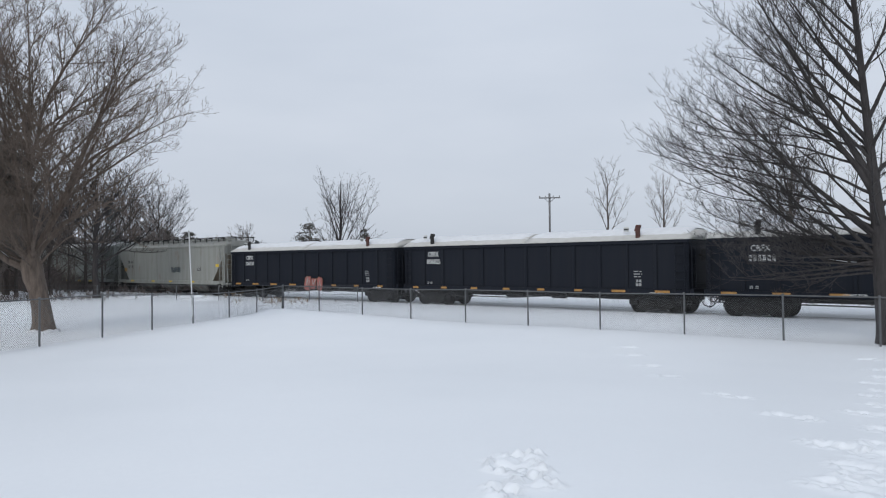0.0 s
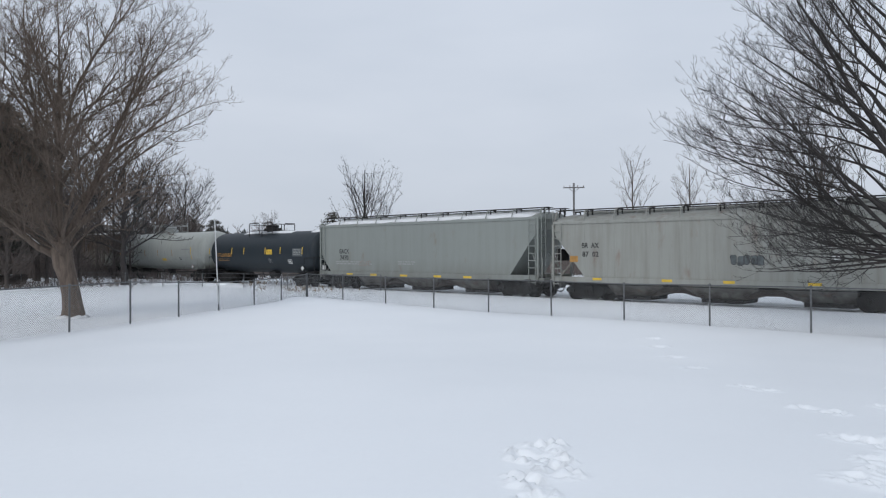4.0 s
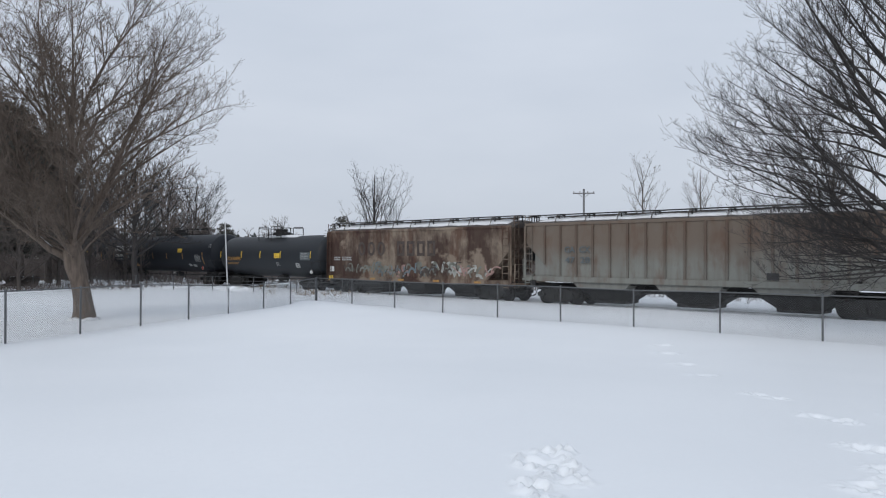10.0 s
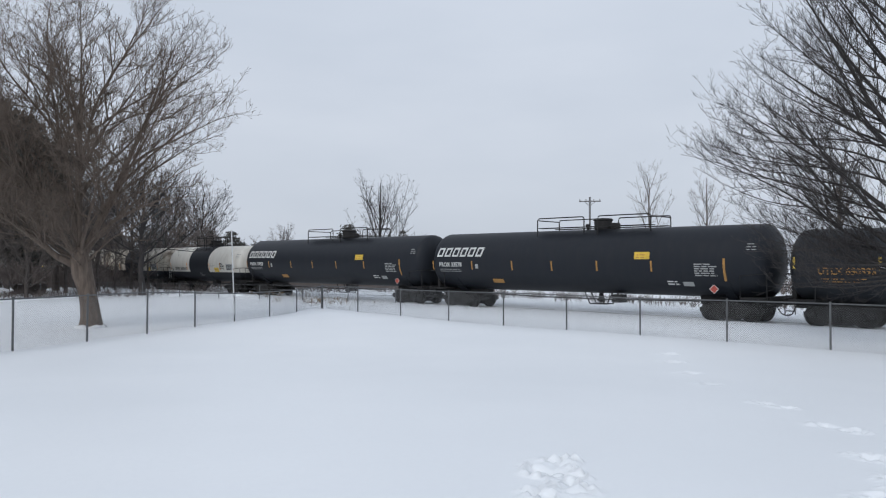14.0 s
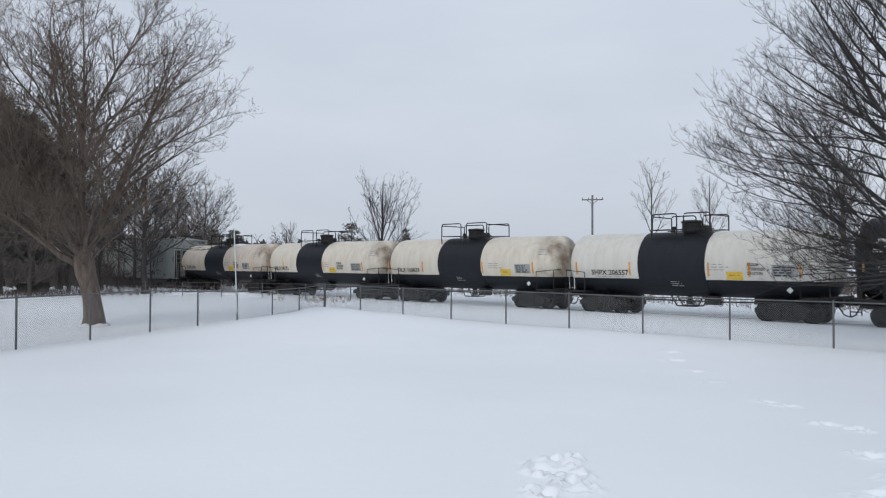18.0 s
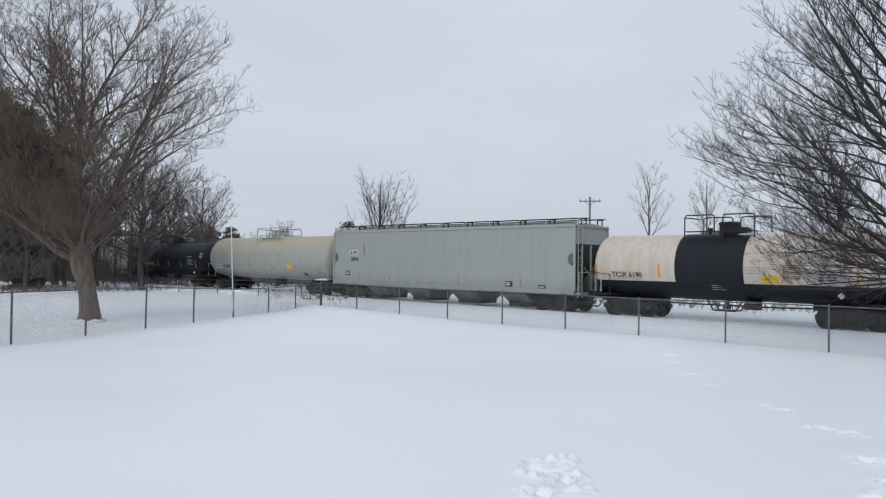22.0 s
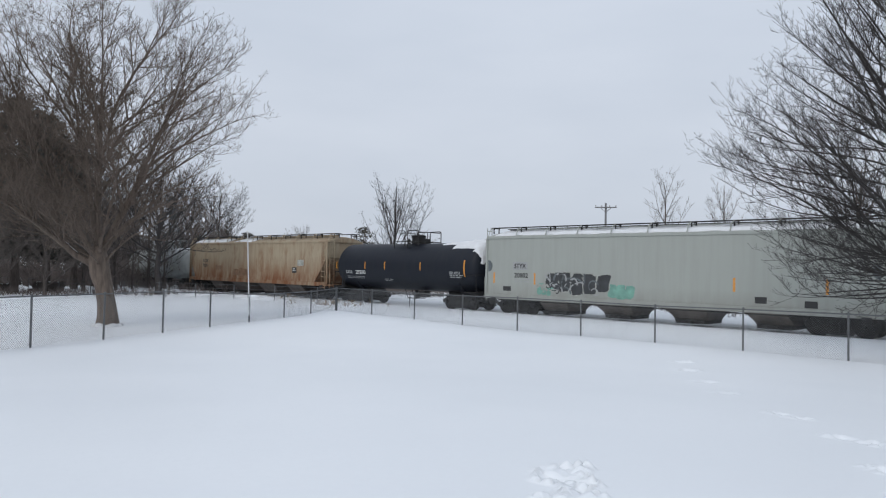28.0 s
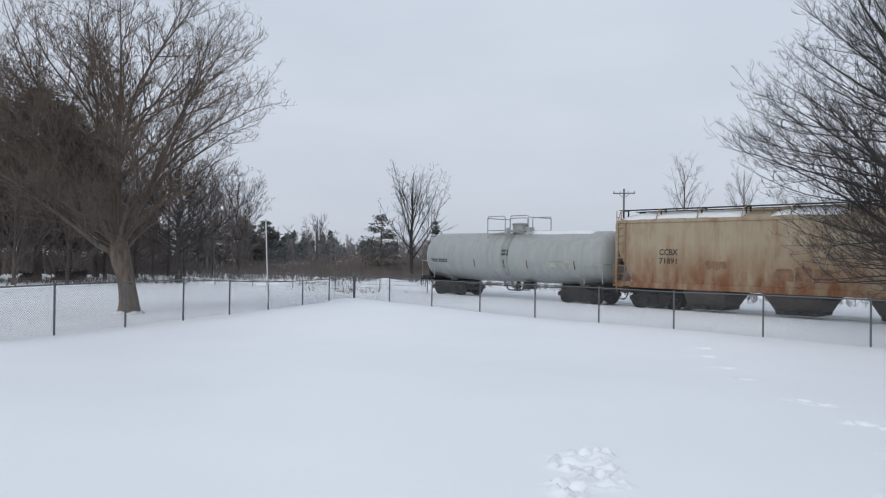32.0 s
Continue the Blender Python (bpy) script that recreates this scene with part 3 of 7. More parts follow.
# ---- the train ----


def travel(t):
    """Metres that the train has gone at t seconds, counted from the middle of the clip."""
    u = (t - 16) / 16
    return 10.864 * (t - 16) + 504 * (-0.0079057 * u ** 2 + 0.0017544 * u ** 3 + 0.0049242 * u ** 4)


TRAIN = []  # (thing, middle of the car along the train)


def make_wheel():
    bm = lathe([(-0.07, 0.10), (-0.07, 0.16), (-0.02, 0.19), (-0.02, 0.36), (-0.06, 0.39), (-0.065, 0.455), (0.045, 0.45), (0.055, 0.485), (0.085, 0.485), (0.09, 0.38), (0.04, 0.34), (0.04, 0.18), (0.09, 0.15), (0.09, 0.10)], 28, "y")
    return finish("wheel", bm, M["wheel_steel"])


def make_side_frame():
    bm = bmesh.new()
    slab(bm, [(-1.28, 0.40), (-1.30, 0.60), (-1.05, 0.70), (-0.72, 0.72), (-0.42, 0.86), (0.42, 0.86), (0.72, 0.72), (1.05, 0.70), (1.30, 0.60), (1.28, 0.40), (1.02, 0.42), (0.82, 0.32), (0.5, 0.12), (-0.5, 0.12), (-0.82, 0.32), (-1.02, 0.42)], -0.09, 0.09)
    bmesh.ops.bevel(bm, geom=[e for e in bm.edges], offset=0.018, segments=1, affect="EDGES")
    for x in (-0.22, -0.07, 0.08, 0.23):
        tube(bm, [(x, -0.11, 0.27), (x, -0.11, 0.62)], 0.06, 8)
    return finish("side_frame", bm, M["truck_steel"])


def make_cap():
    bm = lathe([(-0.22, 0.07), (-0.21, 0.11), (-0.1, 0.12), (0.0, 0.13), (0.06, 0.13)], 14, "y")
    return finish("bearing_cap", bm, M["truck_steel"])


WHEEL, FRAME, CAP = make_wheel(), make_side_frame(), make_cap()
BOLSTER = finish("bolster", boxed(-0.28, 0.28, -1.15, 1.15, 0.52, 0.78, 0.03), M["truck_steel"])
AXLES = finish("axle", tubes([[(0, -0.9, 0), (0, 0.9, 0)]], 0.08, 10), M["wheel_steel"])
RIGGING = finish("brake_rigging", tubes([[(-0.42, -0.8, 0.42), (-0.42, 0.8, 0.42)], [(0.42, -0.8, 0.42), (0.42, 0.8, 0.42)], [(-0.42, 0, 0.38), (0.42, 0.05, 0.38)]], 0.045, 6), M["truck_steel"])


def truck(car, x):
    root = new("truck")
    root.parent, root.location = car, (x, 0, -0.085)
    part("bolster", BOLSTER, None, root)
    part("brake_rigging", RIGGING, None, root)
    for side in (-1, 1):
        f = part("side_frame", FRAME, None, root)
        f.location = (0, side * 1.0, 0)
        if side > 0:
            f.rotation_euler = (0, 0, math.pi)
        for ax in (-0.89, 0.89):
            w = part("wheel", WHEEL, None, root)
            w.location = (ax, side * 0.75, 0.455)
            if side > 0:
                w.rotation_euler = (0, 0, math.pi)
            c = part("bearing_cap", CAP, None, root)
            c.location = (ax, side * 1.0, 0.5)
            if side > 0:
                c.rotation_euler = (0, 0, math.pi)
    for ax in (-0.89, 0.89):
        a = part("axle", AXLES, None, root)
        a.location = (ax, 0, 0.455)
    return root


def coupler(car, x, s):
    bm = bmesh.new()
    box(bm, *sorted((x - s * 0.75, x - s * 0.12)), -0.09, 0.09, 0.76, 0.94)
    slab(bm, [(x - s * 0.2, 0.72), (x - s * 0.2, 0.98), (x + s * 0.02, 0.98), (x + s * 0.06, 0.9), (x + s * 0.06, 0.78), (x + s * 0.02, 0.72)], -0.16, 0.14)
    part("coupler", bm, M["truck_steel"], car)
    hose = bmesh.new()
    tube(hose, [(x - s * 0.55, -0.35, 0.75), (x - s * 0.35, -0.35, 0.6), (x - s * 0.22, -0.3, 0.35), (x - s * 0.02, -0.22, 0.26), (x, -0.2, 0.32)], 0.03, 6)
    part("air_hose", hose, M["steel_dark"], car)


def running_gear(car, pitch, offset=2.2):
    for s in (-1, 1):
        truck(car, s * (pitch / 2 - offset))
        coupler(car, s * pitch / 2, s)


def flat_side(y):
    return lambda z: y - 0.004


def tank_side(r, zc):
    return lambda z: -math.sqrt(max(0.01, (r + 0.012) ** 2 - (z - zc) ** 2))


def patch(bm, surf, x0, x1, z0, z1, skew=0.0, steps=3):
    """A painted rectangle that lies on the near side of a car."""
    col = []
    for k in range(steps + 1):
        z = z0 + (z1 - z0) * k / steps
        d = skew * k / steps
        y = surf(z)
        col.append([bm.verts.new(p) for p in ((x0 + d, y, z), (x1 + d, y, z), (x0 + d, y + 0.003, z), (x1 + d, y + 0.003, z))])
    for a, b in zip(col, col[1:]):
        bm.faces.new((a[0], a[1], b[1], b[0]))
        bm.faces.new((a[2], b[2], b[3], a[3]))
        bm.faces.new((a[0], b[0], b[2], a[2]))
        bm.faces.new((a[1], a[3], b[3], b[1]))
    bm.faces.new((col[0][0], col[0][2], col[0][3], col[0][1]))
    bm.faces.new((col[-1][0], col[-1][1], col[-1][3], col[-1][2]))


def bars(car, surf, pattern, x, z, h, colour, wide=0.62, skew=0.0, split=True, name="marking"):
    """A line of lettering as plain bars: one a letter, with the word gaps."""
    bm = bmesh.new()
    step = h * wide
    for ch in pattern:
        if ch != " ":
            if split:
                patch(bm, surf, x, x + step * 0.74, z, z + h * 0.42, skew * 0.42, 1)
                patch(bm, surf, x + skew * 0.56 + step * 0.06, x + step * 0.74 + skew * 0.56, z + h * 0.56, z + h, skew * 0.44, 1)
            else:
                patch(bm, surf, x, x + step * 0.74, z, z + h, skew, 2)
        x += step
    return tagged(part(name, bm, M[colour], car), kind="stuff")


def lettered_block(car, surf, count, x, z, h, colour, wide=0.9, skew=0.0, name="emblem", ring=False):
    """A large wordmark as plain shapes: one hollow block or ring a letter."""
    bm = bmesh.new()
    step = h * wide
    w = h * 0.2
    for i in range(count):
        a, b = x + i * step, x + i * step + step * 0.76
        if ring:
            m, q = (a + b) / 2, (b - a) / 2
            turn = [(math.cos(radians(k * 22.5)), math.sin(radians(k * 22.5))) for k in range(17)]
            for (c0, s0), (c1, s1) in zip(turn, turn[1:]):
                blot(bm, surf, [(m + q * c0, z + h * (0.5 + 0.5 * s0)), (m + q * c1, z + h * (0.5 + 0.5 * s1)), (m + (q - w) * c1, z + h * (0.5 + 0.32 * s1)), (m + (q - w) * c0, z + h * (0.5 + 0.32 * s0))], 0.002)
            continue
        for x0, x1, low, high in ((a, a + w, 0.0, 1.0), (b - w, b, 0.0, 1.0), (a + w, b - w, 0.0, 0.2), (a + w, b - w, 0.8, 1.0)):
            patch(bm, surf, x0 + skew * low, x1 + skew * low, z + h * low, z + h * high, skew * (high - low), max(1, round(6 * (high - low))))
    return tagged(part(name, bm, M[colour], car), kind="stuff")


def panel(car, surf, x, z, w, h, colour, name="panel", steps=3, skew=0.0):
    bm = bmesh.new()
    patch(bm, surf, x - w / 2, x + w / 2, z - h / 2, z + h / 2, skew, steps)
    return part(name, bm, M[colour], car)


def reflectors(car, surf, xs, z, colour, w=0.1, h=0.46):
    for x in xs:
        panel(car, surf, x, z, w, h, colour, "reflector", max(3, int(h / 0.1)))


def data_lines(car, surf, x, z, w, rows, colour, gap=0.13, h=0.055):
    """A block of small print."""
    rng = random.Random(round(x * 100) + rows)
    bm = bmesh.new()
    for i in range(rows):
        q = x
        end = x + w * rng.uniform(0.7, 1.0)
        while q < end:
            l = rng.uniform(0.12, 0.4)
            patch(bm, surf, q, min(end, q + l), z - i * gap, z - i * gap + h, 0, 1)
            q += l + 0.07
    tagged(part("stencil", bm, M[colour], car), kind="stuff")


def diamond(car, surf, x, z, r, colour="white_mark", rim="black_mark"):
    y = surf(z + 0.6 * r)
    for k, (rr, c, lift) in enumerate(((r, rim, 0.02), (r * 0.84, colour, 0.026))):
        bm = bmesh.new()
        a = [bm.verts.new((x + dx * rr, y - lift, z + dz * rr)) for dx, dz in ((-1, 0), (-0.5, -0.5), (0, -1), (0.5, -0.5), (1, 0), (0.5, 0.5), (0, 1), (-0.5, 0.5))]
        b = [bm.verts.new((v.co.x, v.co.y + 0.004, v.co.z)) for v in a]
        bm.faces.new(a)
        bm.faces.new(b[::-1])
        for i in range(8):
            bm.faces.new((a[i], b[i], b[(i + 1) % 8], a[(i + 1) % 8]))
        part("placard" if k == 0 else "placard_face", bm, M[c], car)


def words(car, surf, lines, x, z, h, colour, width=0.0, align="LEFT"):
    """Readable lettering in the built-in font, laid on the side; z is the foot of the first line."""
    cu = bpy.data.curves.new("words", "FONT")
    cu.body, cu.size, cu.extrude, cu.align_x, cu.resolution_u, cu.offset = "\n".join(lines), h * 1.42, 0.0015, align, 2, h * 0.03
    tmp = bpy.data.objects.new("words", cu)
    scene.collection.objects.link(tmp)
    bpy.context.view_layer.update()
    me = bpy.data.meshes.new_from_object(tmp.evaluated_get(bpy.context.evaluated_depsgraph_get()))
    bpy.data.objects.remove(tmp)
    me.materials.clear()
    me.materials.append(M[colour])
    xs = [v.co.x for v in me.vertices]
    k = width / (max(xs) - min(xs)) if width else 1.0
    for v in me.vertices:
        q = z + v.co.y
        v.co = Vector((x + v.co.x * k, surf(q) - 0.003 - v.co.z, q))
    return part("lettering", me, None, car)


def blot(bm, surf, pts, lift):
    """A flat closed shape of paint on the near side of a car."""
    front = [bm.verts.new((x, surf(z) - lift - 0.002, z)) for x, z in pts]
    bm.faces.new(front)


def graffiti(car, surf, x0, x1, z0, z1, colours, seed, squat=0.62):
    """Sprayed swollen letters: a fill, an outline round each, a few inner strokes."""
    rng = random.Random(seed)
    high = z1 - z0
    n = max(2, round((x1 - x0) / (high * squat)))
    step = (x1 - x0) / n
    shapes = []
    for i in range(n):
        cx, cz = x0 + step * (i + 0.5) + rng.uniform(-0.08, 0.08) * step, (z0 + z1) / 2 + rng.uniform(-0.06, 0.06) * high
        hw, hh = step * rng.uniform(0.46, 0.58), high * rng.uniform(0.4, 0.52)
        lean = rng.uniform(-0.12, 0.2)
        pts = []
        for k in range(18):
            a = 2 * math.pi * k / 18
            c, s = math.cos(a), math.sin(a)
            r = rng.uniform(0.84, 1.08)
            u, v = math.copysign(abs(c) ** 0.4, c) * r, math.copysign(abs(s) ** 0.4, s) * min(r, 1.0)
            pts.append((cx + u * hw + v * hh * lean, cz + v * hh))
        shapes.append((cx, cz, hw, hh, pts))
    bm = bmesh.new()
    for i, shape in enumerate(shapes):
        blot(bm, surf, shape[4], 0.001 * (i % 2))
    tagged(part("graffiti", bm, M[colours[0]], car), kind="stuff")
    if len(colours) < 2:
        return
    bm = bmesh.new()
    w = high * 0.024
    for cx, cz, hw, hh, pts in shapes:
        for (xa, za), (xb, zb) in zip(pts, pts[1:] + pts[:1]):
            if rng.random() < 0.12:
                continue
            d = math.hypot(xb - xa, zb - za) + 1e-6
            ox, oz = -(zb - za) / d * w, (xb - xa) / d * w
            blot(bm, surf, [(xa - ox, za - oz), (xb - ox, zb - oz), (xb + ox, zb + oz), (xa + ox, za + oz)], 0.004)
    tagged(part("graffiti_outline", bm, M[colours[1]], car), kind="stuff")
    if len(colours) < 3:
        return
    bm = bmesh.new()
    for cx, cz, hw, hh, pts in shapes:
        for k in range(7):
            xa, za = cx + rng.uniform(-0.5, 0.5) * hw, cz + rng.uniform(-0.6, 0.2) * hh
            ln, w2 = rng.uniform(0.3, 0.9) * hh, rng.uniform(0.012, 0.03) * high
            tilt = rng.uniform(-0.4, 0.4) * ln
            blot(bm, surf, [(xa - w2, za), (xa + w2, za), (xa + tilt + w2, za + ln), (xa + tilt - w2, za + ln)], 0.0055)
    tagged(part("graffiti_stroke", bm, M[colours[2]], car), kind="stuff")


def scrawl(car, surf, x0, x1, z0, z1, colours, seed, stroke=1.0):
    """Overlapping loose spray strokes: arcs, hooks and slashes, one layer a colour."""
    rng = random.Random(seed)
    high = z1 - z0
    for layer, colour in enumerate(colours):
        bm = bmesh.new()
        for k in range(max(2, round((x1 - x0) / (high * 0.5)))):
            x, z = rng.uniform(x0, x1 - 0.2 * high), rng.uniform(z0 + 0.15 * high, z0 + 0.55 * high)
            a, turn = rng.uniform(0.4, 2.6), rng.uniform(-0.55, 0.55)
            w = stroke * high * rng.uniform(0.045, 0.11) * (1.3 - 0.25 * layer)
            ln = high * rng.uniform(0.09, 0.15)
            edge = []
            for i in range(9):
                edge.append((x, z, a))
                x, z = x + ln * math.cos(a), min(z1, max(z0, z + ln * math.sin(a)))
                a += turn + rng.gauss(0, 0.12)
            for (xa, za, aa), (xb, zb, ab) in zip(edge, edge[1:]):
                if abs(xa - xb) + abs(za - zb) > 0.01:
                    blot(bm, surf, [(xa + w * math.sin(aa), za - w * math.cos(aa)), (xb + w * math.sin(ab), zb - w * math.cos(ab)), (xb - w * math.sin(ab), zb + w * math.cos(ab)), (xa - w * math.sin(aa), za + w * math.cos(aa))], 0.0015 + 0.002 * layer + 0.0002 * k)
        tagged(part("graffiti", bm, M[colour], car), kind="stuff")


def ladder(car, x, y, z0, z1, wide=0.42, colour="steel_dark", across="x"):
    lines = []
    for s in (-0.5, 0.5):
        a = (x + s * wide, y, z0) if across == "x" else (x, y + s * wide, z0)
        lines.append([a, (a[0], a[1], z1)])
    z = z0 + 0.15
    while z < z1 - 0.05:
        p, q = ((x - wide / 2, y, z), (x + wide / 2, y, z)) if across == "x" else ((x, y - wide / 2, z), (x, y + wide / 2, z))
        lines.append([p, q])
        z += 0.38
    part("ladder", tubes(lines, 0.024, 5), M[colour], car)


def brake_wheel(car, x, y, z, s):
    bm = bmesh.new()
    ring = [(x, y + 0.27 * math.cos(a), z + 0.27 * math.sin(a)) for a in np.linspace(0, 2 * math.pi, 17)]
    tube(bm, ring, 0.02, 5, False)
    for a in range(4):
        c = a * math.pi / 4
        tube(bm, [(x, y - 0.26 * math.cos(c), z - 0.26 * math.sin(c)), (x, y + 0.26 * math.cos(c), z + 0.26 * math.sin(c))], 0.014, 4)
    tube(bm, [(x - s * 0.3, y, z), (x + s * 0.03, y, z)], 0.04, 6)
    part("brake_wheel", bm, M["steel_dark"], car)


def snow_cap(car, outline_x, y0, y1, top, seed, thick=0.07):
    """A bed of lying snow with an uneven edge; top(x, y) is the surface under it."""
    a, b = outline_x
    nx = max(6, int((b - a) / 0.35))
    ny = 8
    verts, faces = [], []
    for layer in (0, 1):
        for i in range(nx + 1):
            for j in range(ny + 1):
                x = a + (b - a) * i / nx
                wob = 0.16 * noise.noise((x * 1.1, seed, 0)) + 0.06 * noise.noise((x * 4, seed, 2))
                y = y0 + wob + (y1 - y0) * j / ny
                e = min(1.0, min(i, nx - i) / 1.5, min(j, ny - j) / 1.0)
                z = top(x, y) - 0.012
                if layer:
                    z += 0.014 + e * thick * (0.75 + 0.6 * noise.noise((x * 1.7, y * 1.7, seed)))
                verts.append((x, y, z))
    n = (nx + 1) * (ny + 1)
    for i in range(nx):
        for j in range(ny):
            p = i * (ny + 1) + j
            faces.append((n + p, n + p + ny + 1, n + p + ny + 2, n + p + 1))
            faces.append((p, p + 1, p + ny + 2, p + ny + 1))
    for i in range(nx):
        for j in (0, ny):
            p = i * (ny + 1) + j
            faces.append((p, p + ny + 1, n + p + ny + 1, n + p))
    for j in range(ny):
        for i in (0, nx):
            p = i * (ny + 1) + j
            faces.append((p, p + 1, n + p + 1, n + p))
    me = raw_mesh("snow_cover", verts, faces, M["car_snow"])
    me.polygons.foreach_set("use_smooth", [True] * len(me.polygons))
    part("snow_cover", me, None, car, "patch of lying snow")


def car_root(name, label, category, front, back):
    root = tagged(new(name), label, category, "freight train cars")
    root.location = (0.5 * (front + back) + travel(0), TRACK_Y, 0)
    TRAIN.append((root, 0.5 * (front + back)))
    return root, front - back


def gondola(front, back, name_bars, seed, extras=None):
    car, pitch = car_root("covered_gondola_car", "black steel gondola railcar with a snowy white lift-off cover", "railcar", front, back)
    hb = pitch / 2 - 0.42
    bm = bmesh.new()
    box(bm, -hb, hb, -1.5, 1.5, 0.9, 3.2)
    part("body", bm, M["gond_black"], car)
    part("top_chord", boxed(-hb - 0.03, hb + 0.03, -1.6, 1.6, 3.14, 3.3, 0.02), M["gond_black"], car)
    for s in (-1, 1):
        part("side_sill", boxed(-hb, hb, s * 1.53 - 0.06, s * 1.53 + 0.06, 0.82, 1.06, 0.02), M["gond_black"], car)
        n = 13
        for i in range(n):
            x = -hb + 0.12 + (2 * hb - 0.24) * i / (n - 1)
            part("rib", boxed(x - 0.075, x + 0.075, *sorted((s * 1.5, s * 1.56)), 1.0, 3.15, 0.015), M["gond_black"], car)
        part("end_sill", boxed(s * (hb + 0.0), s * (hb + 0.2), -1.45, 1.45, 0.78, 1.1), M["gond_black"], car)
        ladder(car, s * (hb - 0.35), -1.63, 0.6, 3.1, 0.42, "gond_black")
        ladder(car, s * (hb + 0.09), -1.15, 0.9, 3.1, 0.42, "gond_black", "y")
    brake_wheel(car, hb + 0.22, -0.4, 2.6, 1)
    part("end_panel", boxed(hb, hb + 0.06, -1.2, 1.2, 1.3, 2.9, 0.02), M["gond_black"], car)
    part("centre_sill", boxed(-hb, hb, -0.28, 0.28, 0.55, 0.95), M["steel_dark"], car)
    part("brake_cylinder", tubes([[(1.2, -0.9, 0.66), (2.0, -0.9, 0.66)]], 0.16, 10), M["steel_dark"], car)
    part("brake_pipe", tubes([[(-hb, -1.2, 0.55), (-1, -1.2, 0.5), (1, -1.2, 0.62), (hb, -1.2, 0.55)]], 0.03, 6), M["steel_dark"], car)
    part("reservoir", tubes([[(-1.6, -0.9, 0.68), (-0.5, -0.9, 0.68)]], 0.2, 10), M["steel_dark"], car)

    # the cover: two arched shells that meet in the middle
    def arch(y):
        return 3.34 + 0.5 * (1 - (abs(y) / 1.62) ** 2.2)
    for k, (a, b) in enumerate(((-hb - 0.05, -0.02), (0.02, hb + 0.05))):
        bm = bmesh.new()
        ys = np.linspace(-1.62, 1.62, 15)
        rings = []
        for x in (a, a + 0.35, b - 0.35, b):
            low = 0.16 if x in ((a,) if k == 0 else (b,)) else 0.0
            rings.append([bm.verts.new((x, y, arch(y) - low * (arch(y) - 3.3))) for y in ys] + [bm.verts.new((x, y, 3.3)) for y in ys[::-1]])
        for r, q in zip(rings, rings[1:]):
            for i in range(len(r)):
                bm.faces.new((r[i], q[i], q[(i + 1) % len(r)], r[(i + 1) % len(r)]))
        bm.faces.new(rings[0])
        bm.faces.new(rings[-1][::-1])
        bmesh.ops.recalc_face_normals(bm, faces=bm.faces[:])
        part("cover", bm, M["lid_white"], car, "off-white arched fibreglass cover", True)
        snow_cap(car, (a + 0.1, b - 0.1), -1.25, 1.3, lambda x, y: arch(y), seed + k, 0.1)
    for x in (-hb + 2.1, hb - 2.4):
        bm = bmesh.new()
        box(bm, x - 0.1, x + 0.1, -1.5, -1.4, 3.3, 3.95)
        slab(bm, [(x - 0.16, 3.75), (x - 0.05, 4.02), (x + 0.14, 4.02), (x + 0.14, 3.9), (x + 0.02, 3.7)], -1.52, -1.38)
        part("lifting_hook", bm, M["hook_rust"] if x > 0 else M["steel_dark"], car)
        part("warning_label", boxed(x - 0.75, x - 0.5, -1.36, -1.33, 3.72, 3.95), M["white_mark"], car)
        part("warning_stripe", boxed(x - 0.75, x - 0.5, -1.37, -1.36, 3.79, 3.87), M["black_mark"], car)
    side = flat_side(-1.5)
    out = flat_side(-1.59)
    words(car, side, [name_bars[0]], -hb + 1.8, 2.72, 0.26, "white_mark", 0.8)
    if name_bars[1].isdigit():
        words(car, side, [name_bars[1]], -hb + 1.72, 2.3, 0.26, "white_mark", 1.0)
    else:
        bars(car, side, name_bars[1], -hb + 1.72, 2.3, 0.26, "white_mark", 0.72)
    bars(car, side, "xx xx", -hb + 1.75, 1.16, 0.12, "grey_mark")
    for x in np.linspace(-hb + 0.9, hb - 1.2, 8):
        panel(car, out, x, 0.96, 0.7 if round(x * 7) % 3 else 0.42, 0.11, "amber", "reflector", 1)
    data_lines(car, side, hb - 2.6, 1.85, 0.42, 3, "grey_mark", 0.12, 0.045)
    bars(car, side, "xx", hb - 2.5, 1.2, 0.3, "grey_mark", 0.5)
    data_lines(car, flat_side(-1.59), hb - 1.8, 0.86, 0.8, 1, "white_mark", 0.1, 0.06)
    running_gear(car, pitch)
    if extras:
        extras(car, side, hb)
    return car


